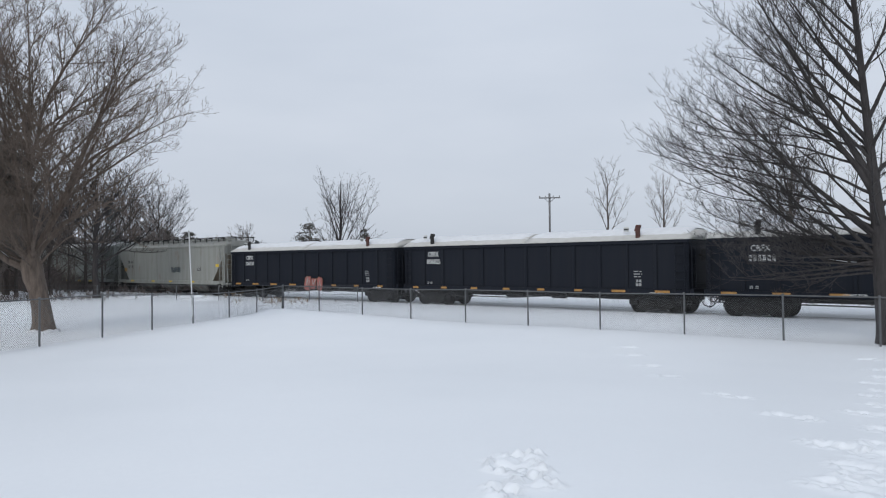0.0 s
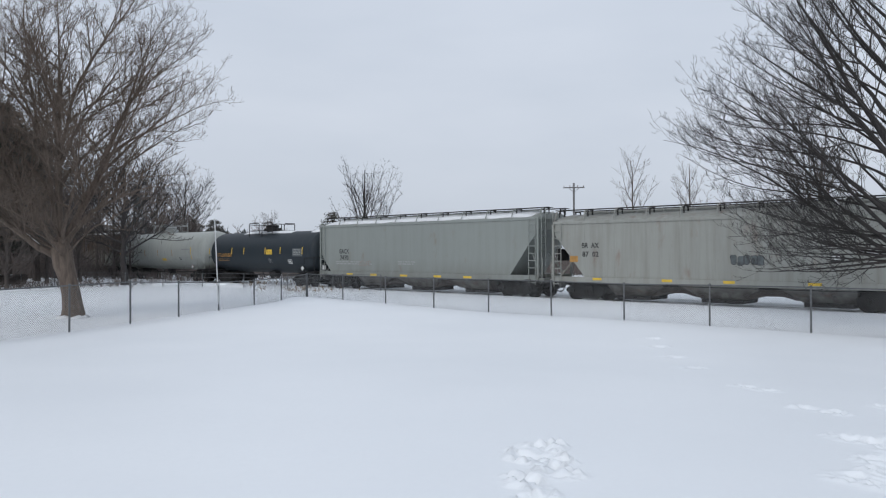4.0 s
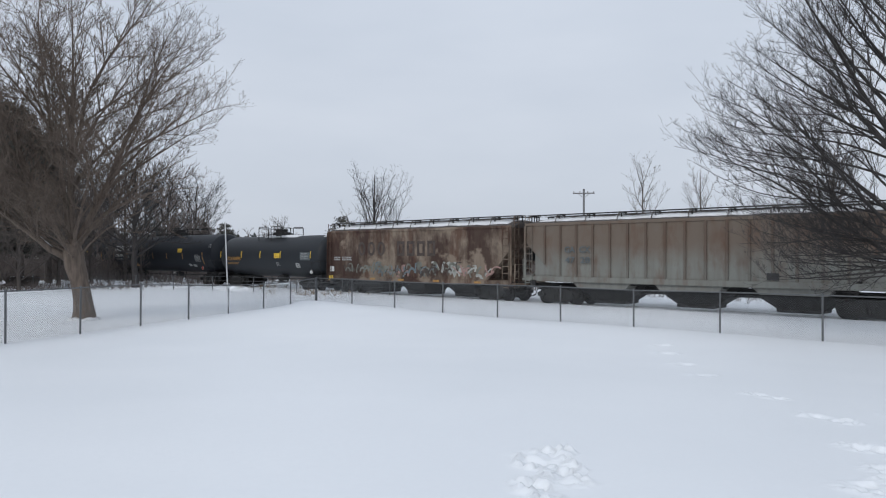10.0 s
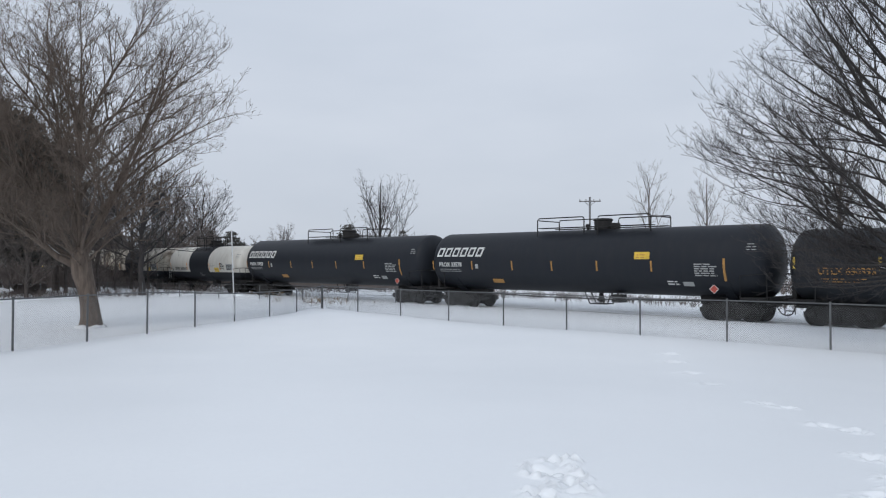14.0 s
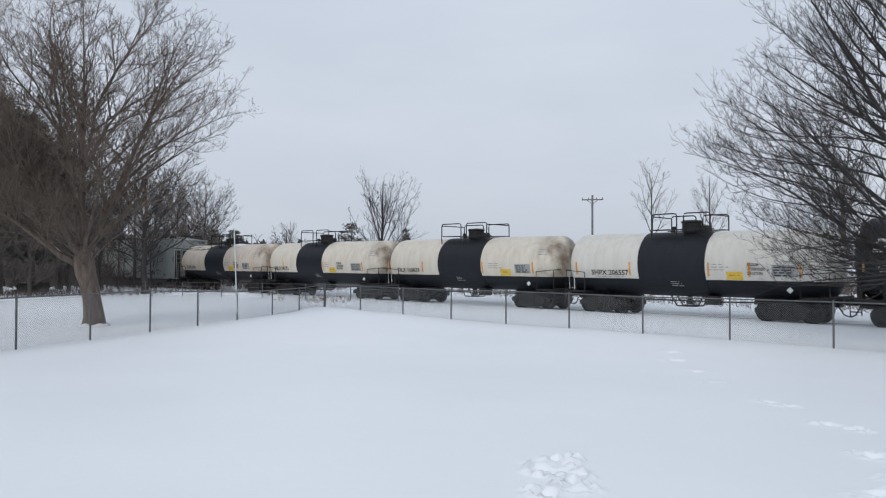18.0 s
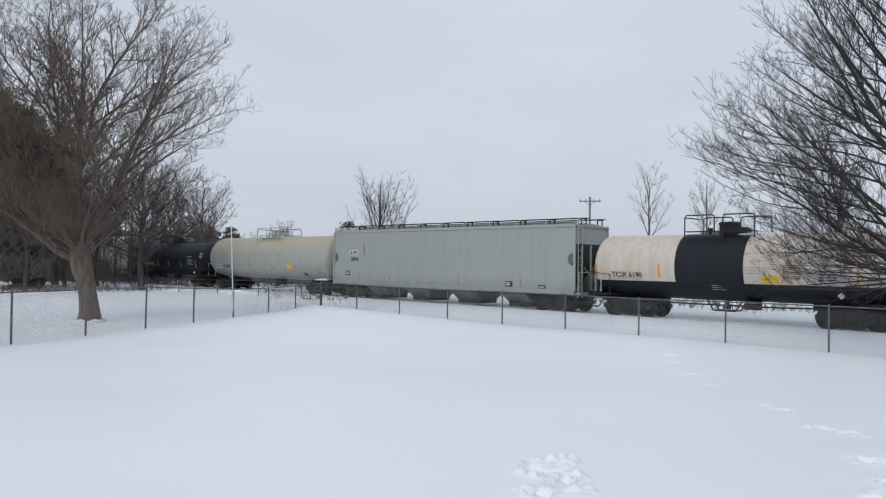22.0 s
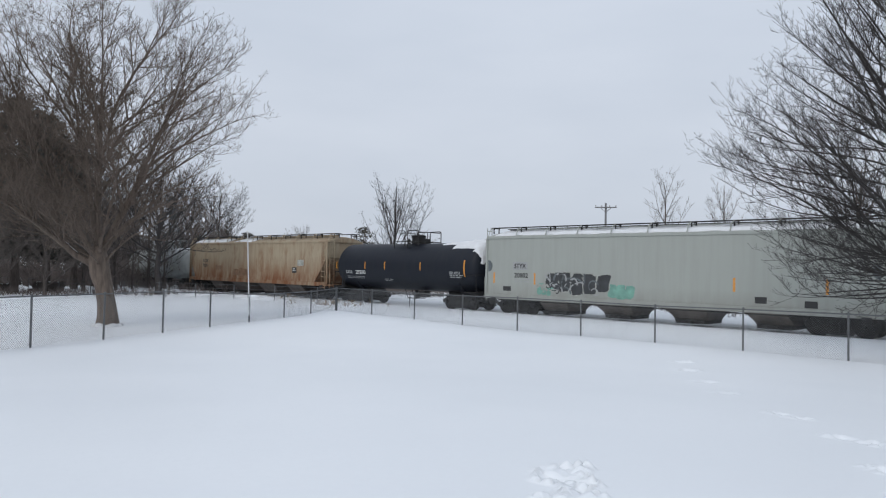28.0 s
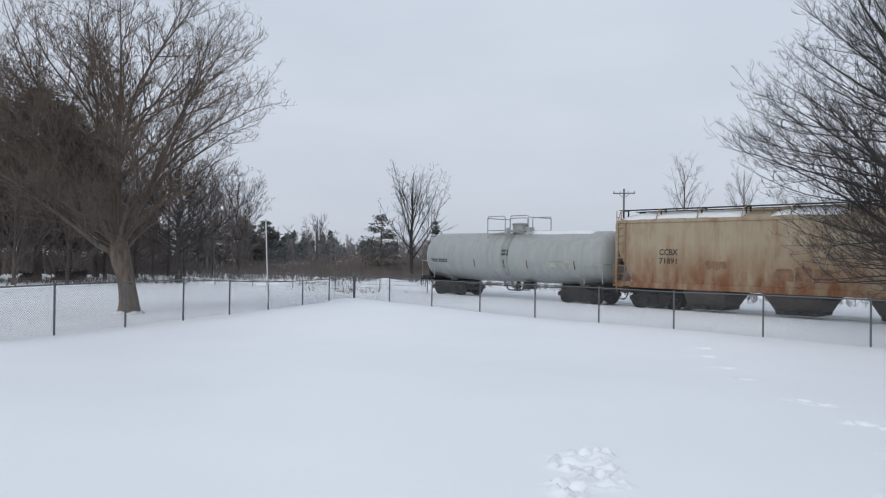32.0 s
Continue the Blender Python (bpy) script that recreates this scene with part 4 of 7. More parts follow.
def hopper(front, back, colour, label, eave, peak, sill, bays, cut_l, cut_r, roof_colour, ribs=0, seams=8, roof_snow=(), bay_colour=None, extras=None, hole=False, slope=None, name="covered_hopper_car"):
    """cut_l, cut_r: how far the slope sheets draw in the lower corners, along and up."""
    car, pitch = car_root(name, label, "railcar", front, back)
    hb = pitch / 2 - 0.48
    w = 1.58
    bm = bmesh.new()
    outline = []
    (cl, hl), (cr, hr) = ((1.9, 2.45), (1.9, 2.45)) if hole else (cut_l, cut_r)
    outline += [(-hb + cl, sill), (hb - cr, sill)]
    outline += [(hb, sill + hr)] if cr > 0 else []
    outline += [(hb, eave), (-hb, eave)]
    outline += [(-hb, sill + hl)] if cl > 0 else []
    inset = 0.03 if hole else 0.0
    slab(bm, outline, -w + inset, w - inset)
    bmesh.ops.recalc_face_normals(bm, faces=bm.faces[:])
    body = part("body", bm, M[colour], car)
    if slope:
        body.data.materials.append(M[slope])
        for p in body.data.polygons:
            if abs(p.normal.x) > 0.3 and p.normal.z < -0.2:
                p.material_index = 1
    if hole:
        # side sheets run on past the sloping end sheets
        for s in (-1, 1):
            bm = bmesh.new()
            slab(bm, [(-hb, sill), (hb, sill), (hb, eave), (-hb, eave)], *sorted((s * w, s * (w - inset + 0.002))))
            bmesh.ops.recalc_face_normals(bm, faces=bm.faces[:])
            part("side_sheet", bm, M[colour], car)
        for e in (-1, 1):
            for y in (-0.85, 0.0, 0.85):
                part("end_post", boxed(*sorted((e * (hb - 0.08), e * (hb - 0.02))), y - 0.05, y + 0.05, sill, sill + hr + 0.05), M[colour], car)
    side = flat_side(-w)
    # sill beams run the whole length, the eave has a lip
    for s in (-1, 1):
        part("side_sill", boxed(-hb, hb, s * w - 0.07, s * w + 0.07, sill - 0.16, sill + 0.12, 0.02), M[colour], car)
        part("eave_rail", boxed(-hb - 0.02, hb + 0.02, s * w - 0.05, s * w + 0.06, eave - 0.12, eave + 0.03, 0.02), M[colour], car)
        for e in (-1, 1):
            part("corner_post", boxed(e * hb - 0.06, e * hb + 0.06, s * w - 0.07, s * w + 0.03, sill, eave - 0.1, 0.01), M[colour], car)
    if ribs:
        for i in range(ribs):
            x = -hb + cl * 0.4 + 0.5 + (2 * hb - cl * 0.4 - cr * 0.4 - 1.0) * i / (ribs - 1)
            lift = max(0.0, (cl - (x + hb)) / max(cl, 0.01) * hl, (cr - (hb - x)) / max(cr, 0.01) * hr)
            part("rib", boxed(x - 0.06, x + 0.06, -w - 0.08, -w, sill + 0.1 + lift, eave - 0.1, 0.015), M["rib_rust"], car)
    else:
        for i in range(seams):
            x = -hb + 1.8 + (2 * hb - 3.6) * i / (seams - 1)
            part("weld_seam", boxed(x - 0.012, x + 0.012, -w - 0.007, -w, sill + 0.12, eave - 0.12), M[colour], car)

    # roof
    def arch(y):
        return eave + (peak - 0.22 - eave) * (1 - (abs(y) / w) ** 2)
    bm = bmesh.new()
    ys = np.linspace(-w, w, 13)
    rings = [[bm.verts.new((x, y, arch(y) - (0.08 if abs(x) > hb - 0.01 else 0))) for y in ys] for x in (-hb - 0.1, -hb + 0.3, hb - 0.3, hb + 0.1)]
    for r, q in zip(rings, rings[1:]):
        for i in range(len(r) - 1):
            bm.faces.new((r[i], q[i], q[i + 1], r[i + 1]))
    for r in (rings[0], rings[-1]):
        bm.faces.new(r)
    bmesh.ops.recalc_face_normals(bm, faces=bm.faces[:])
    part("roof", bm, M[roof_colour], car)
    # hatches and running boards
    n = 10
    for i in range(n):
        x = -hb + 1.0 + (2 * hb - 2.0) * (i + 0.5) / n
        part("roof_hatch", boxed(x - (hb - 1.1) / n * 0.93, x + (hb - 1.1) / n * 0.93, -0.32, 0.32, peak - 0.26, peak - 0.1, 0.03), M[roof_colour], car)
    for y in (-0.78, 0.78):
        bm = bmesh.new()
        for k in range(4):
            box(bm, -hb - 0.25, hb + 0.25, y - 0.27 + k * 0.14, y - 0.18 + k * 0.14, peak - 0.03, peak)
        part("running_board", bm, M["steel_dark"], car)
        for x in np.linspace(-hb, hb, 11):
            bm = bmesh.new()
            box(bm, x - 0.03, x + 0.03, y - 0.28, y + 0.26, peak - 0.07, peak - 0.03)
            box(bm, x - 0.025, x + 0.025, y - 0.26, y - 0.21, arch(y) - 0.05, peak - 0.03)
            box(bm, x - 0.025, x + 0.025, y + 0.19, y + 0.24, arch(y) - 0.05, peak - 0.03)
            part("board_bracket", bm, M["steel_dark"], car)
            if y < 0:
                part("roof_brace", tubes([[(x, -1.5, arch(1.5) - 0.02), (x, -1.3, peak - 0.12), (x, -1.05, peak - 0.04)]], 0.03, 4), M[roof_colour], car)
    for k, (a, b, *edge) in enumerate(roof_snow):
        snow_cap(car, (-hb + a * 2 * hb, -hb + b * 2 * hb), -(edge[0] if edge else 1.42), -0.35, lambda x, y: arch(y), 11 + k, 0.12)
        snow_cap(car, (-hb + a * 2 * hb, -hb + b * 2 * hb), 0.35, 1.4, lambda x, y: arch(y), 31 + k, 0.12)
    # discharge bays
    count, wid, gap = bays[:3]
    free = len(bays) > 3 and bays[3]  # no beam through the middle: one sees daylight right up to the sill
    inner = count * wid / 2
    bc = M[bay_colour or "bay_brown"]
    short = 1.0 if bay_colour == "steel_dark" else 0.62
    bw = min((wid - gap) / 2, 1.0)
    tw = wid / 2 - (gap * 0.36 if free else gap * 0.12)
    deep = len(bays) > 3 and not bays[3]  # pale side sheets above, chutes below in a dark colour that stands for shade
    for i in range(count):
        c = -inner + wid * (i + 0.5)
        if deep:
            bm = bmesh.new()
            slab(bm, [(c - 1.75, sill - 0.03), (c + 1.75, sill - 0.03), (c + 1.3, 0.84), (c - 1.3, 0.84)], -1.5, 1.5)
            bmesh.ops.recalc_face_normals(bm, faces=bm.faces[:])
            part("bay_sheet", bm, bc, car)
            bm = bmesh.new()
            slab(bm, [(c - 2.1, sill - 0.05), (c + 2.1, sill - 0.05), (c + 1.75, 0.74), (c + 0.95, 0.24), (c - 0.95, 0.24), (c - 1.75, 0.74)], -0.55, 0.55)
            bmesh.ops.recalc_face_normals(bm, faces=bm.faces[:])
            part("discharge_bay", bm, M["steel_dark"], car)
            part("outlet_gate", boxed(c - 0.9, c + 0.9, -0.7, 0.7, 0.08, 0.26, 0.04), M["steel_dark"], car)
            continue
        bm = bmesh.new()
        # the two outer bays end short of the trucks
        lo, hi = (short * tw if i == 0 else tw), (short * tw if i == count - 1 else tw)
        rings = []
        for f, y, z in ((0.0, 1.5, sill - 0.02), (0.06, 1.47, sill - 0.14), (0.8, 0.95, 0.42), (1.0, 0.78, 0.24)):
            a0, a1 = -lo + (lo - bw) * f, hi + (bw - hi) * f
            rings.append([bm.verts.new((c + a, b * y, z)) for a, b in ((a0, -1), (a1, -1), (a1, 1), (a0, 1))])
        bm.faces.new(rings[0][::-1])
        bm.faces.new(rings[-1])
        for r, q in zip(rings, rings[1:]):
            for k in range(4):
                bm.faces.new((r[k], r[(k + 1) % 4], q[(k + 1) % 4], q[k]))
        bmesh.ops.recalc_face_normals(bm, faces=bm.faces[:])
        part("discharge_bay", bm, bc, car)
        part("outlet_gate", boxed(c - bw * 0.94, c + bw * 0.94, -0.9, 0.9, 0.06, 0.26, 0.04), M["steel_dark"], car)
        part("gate_shaft", tubes([[(c + 0.2, -1.3, 0.15), (c + 0.2, 1.3, 0.15)]], 0.04, 6), M["steel_dark"], car)
        if i and not free:
            # sloping sheets that meet over the gap between two bays, its shade painted in
            bm = bmesh.new()
            g = c - wid / 2
            slab(bm, [(g - wid * 0.34, 0.3), (g - 0.3, sill - 0.03), (g + 0.3, sill - 0.03), (g + wid * 0.34, 0.3), (g + wid * 0.22, 0.3), (g + wid * 0.1, 0.44), (g - wid * 0.1, 0.44), (g - wid * 0.22, 0.3)], -0.85, 0.85)
            bmesh.ops.recalc_face_normals(bm, faces=bm.faces[:])
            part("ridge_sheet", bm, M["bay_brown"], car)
    if free:
        for e in (-1, 1):
            part("stub_sill", boxed(*sorted((e * (inner - 0.6), e * (hb + 0.05))), -0.26, 0.26, 0.62, 1.0), M["steel_dark"], car)
    else:
        part("centre_sill", boxed(-hb - 0.05, hb + 0.05, -0.26, 0.26, 0.62, 1.0), M["steel_dark"], car)
    # ends: platform, braces, ladders
    end_paint = colour
    for e in (-1, 1):
        part("end_platform", boxed(*sorted((e * (hb - 0.05), e * (hb + 0.28))), -1.5, 1.5, sill - 0.14, sill - 0.02, 0.01), M[colour], car)
        for sd in (-1, 1):
            part("end_brace", tubes([[(e * (hb - 0.1), sd * 1.2, sill + 0.05), (e * (hb - max(cl, cr, 0.4) * 0.75), sd * 0.5, sill + max(hl, hr, 0.6) * 0.8)]], 0.05, 6), M[colour], car)
        if not hole:
            ladder(car, e * (hb - 0.3), -w - 0.12, sill - 0.4, eave - 0.05, 0.42, end_paint)
        ladder(car, e * (hb + 0.12), -1.25, sill - 0.3, peak - 0.05, 0.4, end_paint, "y")
        part("handrail", tubes([[(e * (hb + 0.2), -1.5, sill), (e * (hb + 0.22), -1.5, sill + 1.0), (e * (hb + 0.22), 1.5, sill + 1.0), (e * (hb + 0.2), 1.5, sill)]], 0.022, 5), M[colour], car)
        part("push_pole_plate", boxed(*sorted((e * (hb - 0.75), e * (hb - 0.4))), -w - 0.14, -w - 0.06, sill - 0.45, sill - 0.1, 0.01), M["steel_dark"], car)
    brake_wheel(car, -hb - 0.3, -0.55, sill + 1.25, -1)
    part("brake_box", boxed(-hb - 0.2, -hb + 0.05, -1.05, -0.2, sill + 0.9, sill + 1.5, 0.02), M["steel_dark"], car)
    part("brake_pipe", tubes([[(-hb, -1.35, 0.75), (-inner, -1.35, sill - 0.22), (inner, -1.35, sill - 0.22), (hb, -1.35, 0.75)]], 0.03, 5), M["steel_dark"], car)
    part("air_reservoir", tubes([[(hb - 3.2, -0.7, 0.95), (hb - 2.3, -0.7, 0.95)]], 0.2, 10), M["steel_dark"], car)
    if hole:
        # dark half-round plate on the sheet, painted as the shade inside an opening
        for e in (-1, 1):
            bm = bmesh.new()
            arc = [(e * (hb - 0.1 - 0.32 * math.cos(radians(k * 15))), sill + 1.66 + 0.32 * math.sin(radians(k * 15))) for k in range(-6, 7)]
            slab(bm, arc, -w - 0.006, -w)
            bmesh.ops.recalc_face_normals(bm, faces=bm.faces[:])
            part("round_opening", bm, M["graf_dark"], car)
    running_gear(car, pitch)
    if extras:
        extras(car, side, hb)
    return car


def tank_car(front, back, colour, label, r, zc, deck, extras=None, band=None, low_colour=None, low_z=0.0, top_colour=None, top_z=99.0, snow=(), rail_top=4.7, rail_colour="steel_dark", dome="steel_dark", straps=(), end_colour=None, climb=False, name="tank_car"):
    """deck: where the loading platform begins and ends along the car."""
    car, pitch = car_root(name, label, "railcar", front, back)
    ht = pitch / 2 - 0.22
    head = r * 0.42
    prof = [(-ht, 0.02)]
    for a in np.linspace(8, 82, 8):
        prof.append((-ht + head - head * math.cos(radians(a)), r * math.sin(radians(a))))
    prof += [(-ht + head, r), (-ht / 2, r), (0, r), (ht / 2, r)]
    prof += [(-u, q) for u, q in prof[:10][::-1]]
    bm = lathe(prof, 56)
    me = finish("shell", bm, M[colour], True)
    me.transform(Matrix.Translation((0, 0, zc)))
    if low_colour or top_colour:
        # two coats that meet at a level line
        bm = bmesh.new()
        bm.from_mesh(me)
        for level in ([low_z] if low_colour else []) + ([top_z] if top_colour else []):
            bmesh.ops.bisect_plane(bm, geom=bm.verts[:] + bm.edges[:] + bm.faces[:], plane_co=(0, 0, level), plane_no=(0, 0, 1))
        bm.to_mesh(me)
        bm.free()
        if low_colour:
            me.materials.append(M[low_colour])
        if top_colour:
            me.materials.append(M[top_colour])
        for p in me.polygons:
            p.use_smooth = True
            if low_colour and p.center.z < low_z:
                p.material_index = 1
            if top_colour and p.center.z > top_z:
                p.material_index = len(me.materials) - 1
    part("shell", me, None, car)
    side = tank_side(r, zc)
    if band:
        bm = lathe([(band[0], r), (band[0], r + 0.022), (band[1], r + 0.022), (band[1], r)], 56)
        me = finish("band", bm, M["band_black"], False)
        me.transform(Matrix.Translation((0, 0, zc)))
        part("band", me, None, car, "black painted middle band")
    for x in straps:
        bm = lathe([(x - 0.06, r), (x - 0.05, r + 0.025), (x + 0.05, r + 0.025), (x + 0.06, r)], 56)
        me = finish("strap", bm, M[colour], False)
        me.transform(Matrix.Translation((0, 0, zc)))
        part("strap", me, None, car)
    for s in (-1, 1):
        x = s * (pitch / 2 - 2.2)
        bm = bmesh.new()
        ring = [(math.sin(a) * (r + 0.02), zc - math.cos(a) * (r + 0.02)) for a in np.linspace(-1.0, 1.0, 11)]
        pts = [(y, z) for y, z in ring] + [(0.5, 0.85), (-0.5, 0.85)]
        a = [bm.verts.new((x - 0.22, y, z)) for y, z in pts]
        b = [bm.verts.new((x + 0.22, y, z)) for y, z in pts]
        for k in range(len(pts)):
            bm.faces.new((a[k], a[(k + 1) % len(pts)], b[(k + 1) % len(pts)], b[k]))
        bmesh.ops.triangulate(bm, faces=[bm.faces.new(a), bm.faces.new(b[::-1])])
        bmesh.ops.recalc_face_normals(bm, faces=bm.faces[:])
        part("saddle", bm, M[low_colour or colour], car)
        part("stub_sill", boxed(*sorted((s * (pitch / 2 - 3.8), s * (pitch / 2 - 0.35))), -0.28, 0.28, 0.62, 1.0, 0.02), M["steel_dark"], car)
        part("end_deck", boxed(*sorted((s * (pitch / 2 - 1.5), s * (pitch / 2 - 0.3))), -1.5, 1.5, 0.95, 1.02), M["steel_dark"], car)
        part("end_sill", boxed(*sorted((s * (pitch / 2 - 0.45), s * (pitch / 2 - 0.28))), -1.5, 1.5, 0.78, 1.08, 0.02), M["steel_dark"], car)
        ec = M[end_colour or "steel_dark"]
        part("handrail", tubes([[(s * (pitch / 2 - 1.5), -1.5, 1.0), (s * (pitch / 2 - 1.5), -1.52, 1.95), (s * (pitch / 2 - 0.4), -1.52, 2.05), (s * (pitch / 2 - 0.38), -1.5, 1.0)],
                                [(s * (pitch / 2 - 0.38), -1.5, 2.05), (s * (pitch / 2 - 0.38), 1.5, 2.05)]], 0.025, 6), ec, car)
        ladder(car, s * (pitch / 2 - 0.55), -1.55, 0.4, 1.05, 0.4)
    brake_wheel(car, -pitch / 2 + 0.45, -0.7, 1.75, -1)
    part("brake_stand", boxed(-pitch / 2 + 0.42, -pitch / 2 + 0.62, -0.95, -0.45, 1.0, 1.9, 0.02), M["steel_dark"], car)
    # loading platform on top
    a, b = deck
    z = zc + r + 0.1
    rc = M[rail_colour]
    bm = bmesh.new()
    for k in range(5):
        box(bm, a, b, -1.0 + k * 0.09, -0.94 + k * 0.09, z - 0.02, z + 0.02)
        box(bm, a, b, 0.58 + k * 0.09, 0.64 + k * 0.09, z - 0.02, z + 0.02)
    part("platform", bm, rc, car)
    span = b - a
    for sd in (-1.02, 1.02):
        for p, q in ((a, a + 0.44 * span), (b - 0.44 * span, b)):
            hoop = [(p, sd, z - 0.45), (p, sd, rail_top - 0.12), (p + 0.04, sd, rail_top - 0.03), (p + 0.13, sd, rail_top), (q - 0.13, sd, rail_top), (q - 0.04, sd, rail_top - 0.03), (q, sd, rail_top - 0.12), (q, sd, z - 0.3)]
            part("safety_rail", tubes([hoop], 0.032, 6), rc, car)
    for x in (a, b):
        part("end_rail", tubes([[(x, -1.02, rail_top - 0.1), (x, 1.02, rail_top - 0.1)]], 0.03, 6), rc, car)
    mid = 0.5 * (a + b)
    part("valve_housing", drop(finish("valve_housing", lathe([(0.0, 0.02), (0.0, 0.45), (0.46, 0.45), (0.5, 0.5), (0.55, 0.5), (0.6, 0.42), (0.63, 0.02)], 20, "x"), M[dome]), 0), None, car)
    car.children[-1].rotation_euler = (0, radians(-90), 0)
    car.children[-1].location = (mid + 0.1, 0, zc + r - 0.05)
    part("manway", boxed(mid + 0.66, mid + 0.98, -0.25, 0.25, zc + r - 0.05, zc + r + 0.3, 0.04), M[dome], car)
    part("valve", tubes([[(mid - 0.75, -0.1, zc + r - 0.05), (mid - 0.75, -0.1, zc + r + 0.28)], [(mid - 0.85, -0.1, zc + r + 0.22), (mid - 0.65, -0.1, zc + r + 0.22)]], 0.07, 8), M[dome], car)
    # ladder up the near side, bottom fittings, piping
    lx = mid + 0.15
    zz = [zc + r * math.cos(t) for t in np.linspace(radians(28), radians(140), 7)]
    lines = []
    for o in (-0.2, 0.2):
        lines.append([(lx + o, side(q) - 0.12, q) for q in zz])
    for q in np.linspace(zz[-1], zz[0], 8):
        lines.append([(lx - 0.2, side(q) - 0.12, q), (lx + 0.2, side(q) - 0.12, q)])
    if climb:
        part("ladder", tubes(lines, 0.022, 5), rc, car)
    part("bottom_outlet", tubes([[(mid, 0, zc - r + 0.05), (mid, 0, 0.5)], [(mid - 0.15, 0, 0.6), (mid + 0.15, 0, 0.6)]], 0.12, 8), M["steel_dark"], car)
    part("brake_pipe", tubes([[(-ht, -0.9, 0.85), (-2, -0.9, 0.7), (2, -0.9, 0.7), (ht, -0.9, 0.85)]], 0.035, 5), M["steel_dark"], car)
    part("brake_valve", boxed(mid + 1.1, mid + 1.7, -0.9, -0.4, 0.55, 0.95, 0.03), M["steel_dark"], car)
    for y in (-0.3, 0.3):
        part("skid", tubes([[(mid - 0.8, y, zc - r + 0.02), (mid - 0.5, y, 0.42), (mid + 0.5, y, 0.42), (mid + 0.8, y, zc - r + 0.02)]], 0.04, 6), M["steel_dark"], car)
    for k, (p, q) in enumerate(snow):
        snow_cap(car, (-ht + p * 2 * ht, -ht + q * 2 * ht), -0.62, 0.75, lambda x, y: zc + math.sqrt(max(0.05, r * r - y * y)), 21 + k, 0.09)
    running_gear(car, pitch)
    if extras:
        extras(car, side, ht)
    return car

# ---- the cars, from the head of the train ----


def g1(car, s, hb):
    words(car, flat_side(-1.59), ["LT WT 7100"], -3.2, 0.9, 0.11, "white_mark")
    graffiti(car, s, -0.3, 1.2, 1.2, 1.75, ("graf_dark", "grey_mark"), 3)


def g3(car, s, hb):
    graffiti(car, flat_side(-1.6), 0.1, 2.0, 0.55, 1.5, ("graf_red", "rust", "graf_pale"), 5)


gondola(182.0, 164.25, ("CBFX", "xxxxxx"), 41, g1)
gondola(164.25, 146.28, ("CBFX", "806825"), 42)
gondola(146.28, 128.5, ("CBFX", "806930"), 43, g3)


def brax(car, s, hb):
    words(car, s, ["BR  AX"], -hb + 1.65, 2.55, 0.25, "black_mark", 0.95)
    words(car, s, ["87  02"], -hb + 1.68, 2.12, 0.25, "black_mark", 0.92)
    panel(car, s, -hb + 1.2, 2.0, 0.45, 0.3, "amber", "data_panel")
    graffiti(car, s, hb - 7.7, hb - 6.3, 1.75, 2.2, ("graf_dark", "graf_ink"), 8)
    panel(car, s, hb - 3.55, 2.05, 0.5, 0.3, "black_mark", "data_panel")
    data_lines(car, flat_side(-1.585), hb - 3.75, 2.12, 0.4, 2, "white_mark", 0.11, 0.05)
    panel(car, s, hb - 1.0, 2.3, 0.45, 0.22, "yellow", "data_panel")
    for x in (-5.8, -2.2, 0.6, 4.0):
        panel(car, flat_side(-1.655), x, 1.03, 0.5, 0.12, "yellow", "reflector", 1)


hopper(128.5, 110.85, "brax_grey", "pale grey covered hopper railcar with sloped ends", 3.85, 4.5, 1.0, (3, 4.3, 2.2), (1.9, 2.3), (1.7, 2.2), "brax_grey", 0, 9, (), "brax_bay", brax, slope="end_tan")


def gacx(car, s, hb):
    words(car, s, ["GACX"], -hb + 1.9, 2.3, 0.29, "black_mark", 1.0)
    words(car, s, ["7470"], -hb + 2.0, 1.88, 0.29, "black_mark", 0.85)
    data_lines(car, s, -hb + 1.6, 1.72, 3.6, 2, "grey_mark")
    graffiti(car, s, -hb + 3.9, -hb + 5.0, 1.5, 1.8, ("gacx_grey", "graf_faded"), 4)
    data_lines(car, s, -hb + 7.5, 1.75, 1.6, 2, "grey_mark")
    for x in (-5.9, -3.6, -0.9, 1.9, 4.2):
        panel(car, flat_side(-1.655), x, 0.95, 0.6, 0.12, "yellow", "reflector", 1)
    panel(car, s, -hb + 0.3, 1.35, 0.35, 0.28, "white_mark", "data_panel")


hopper(110.85, 91.98, "gacx_grey", "greenish grey smooth-sided covered hopper railcar with snow on its roof", 4.15, 4.72, 1.02, (3, 4.3, 2.0), (1.1, 1.3), (1.9, 2.5), "gacx_grey", 0, 0, ((0.02, 0.97),), "brax_bay", gacx)


def on_band(s, lift=0.004):
    return lambda z: s(z) - lift


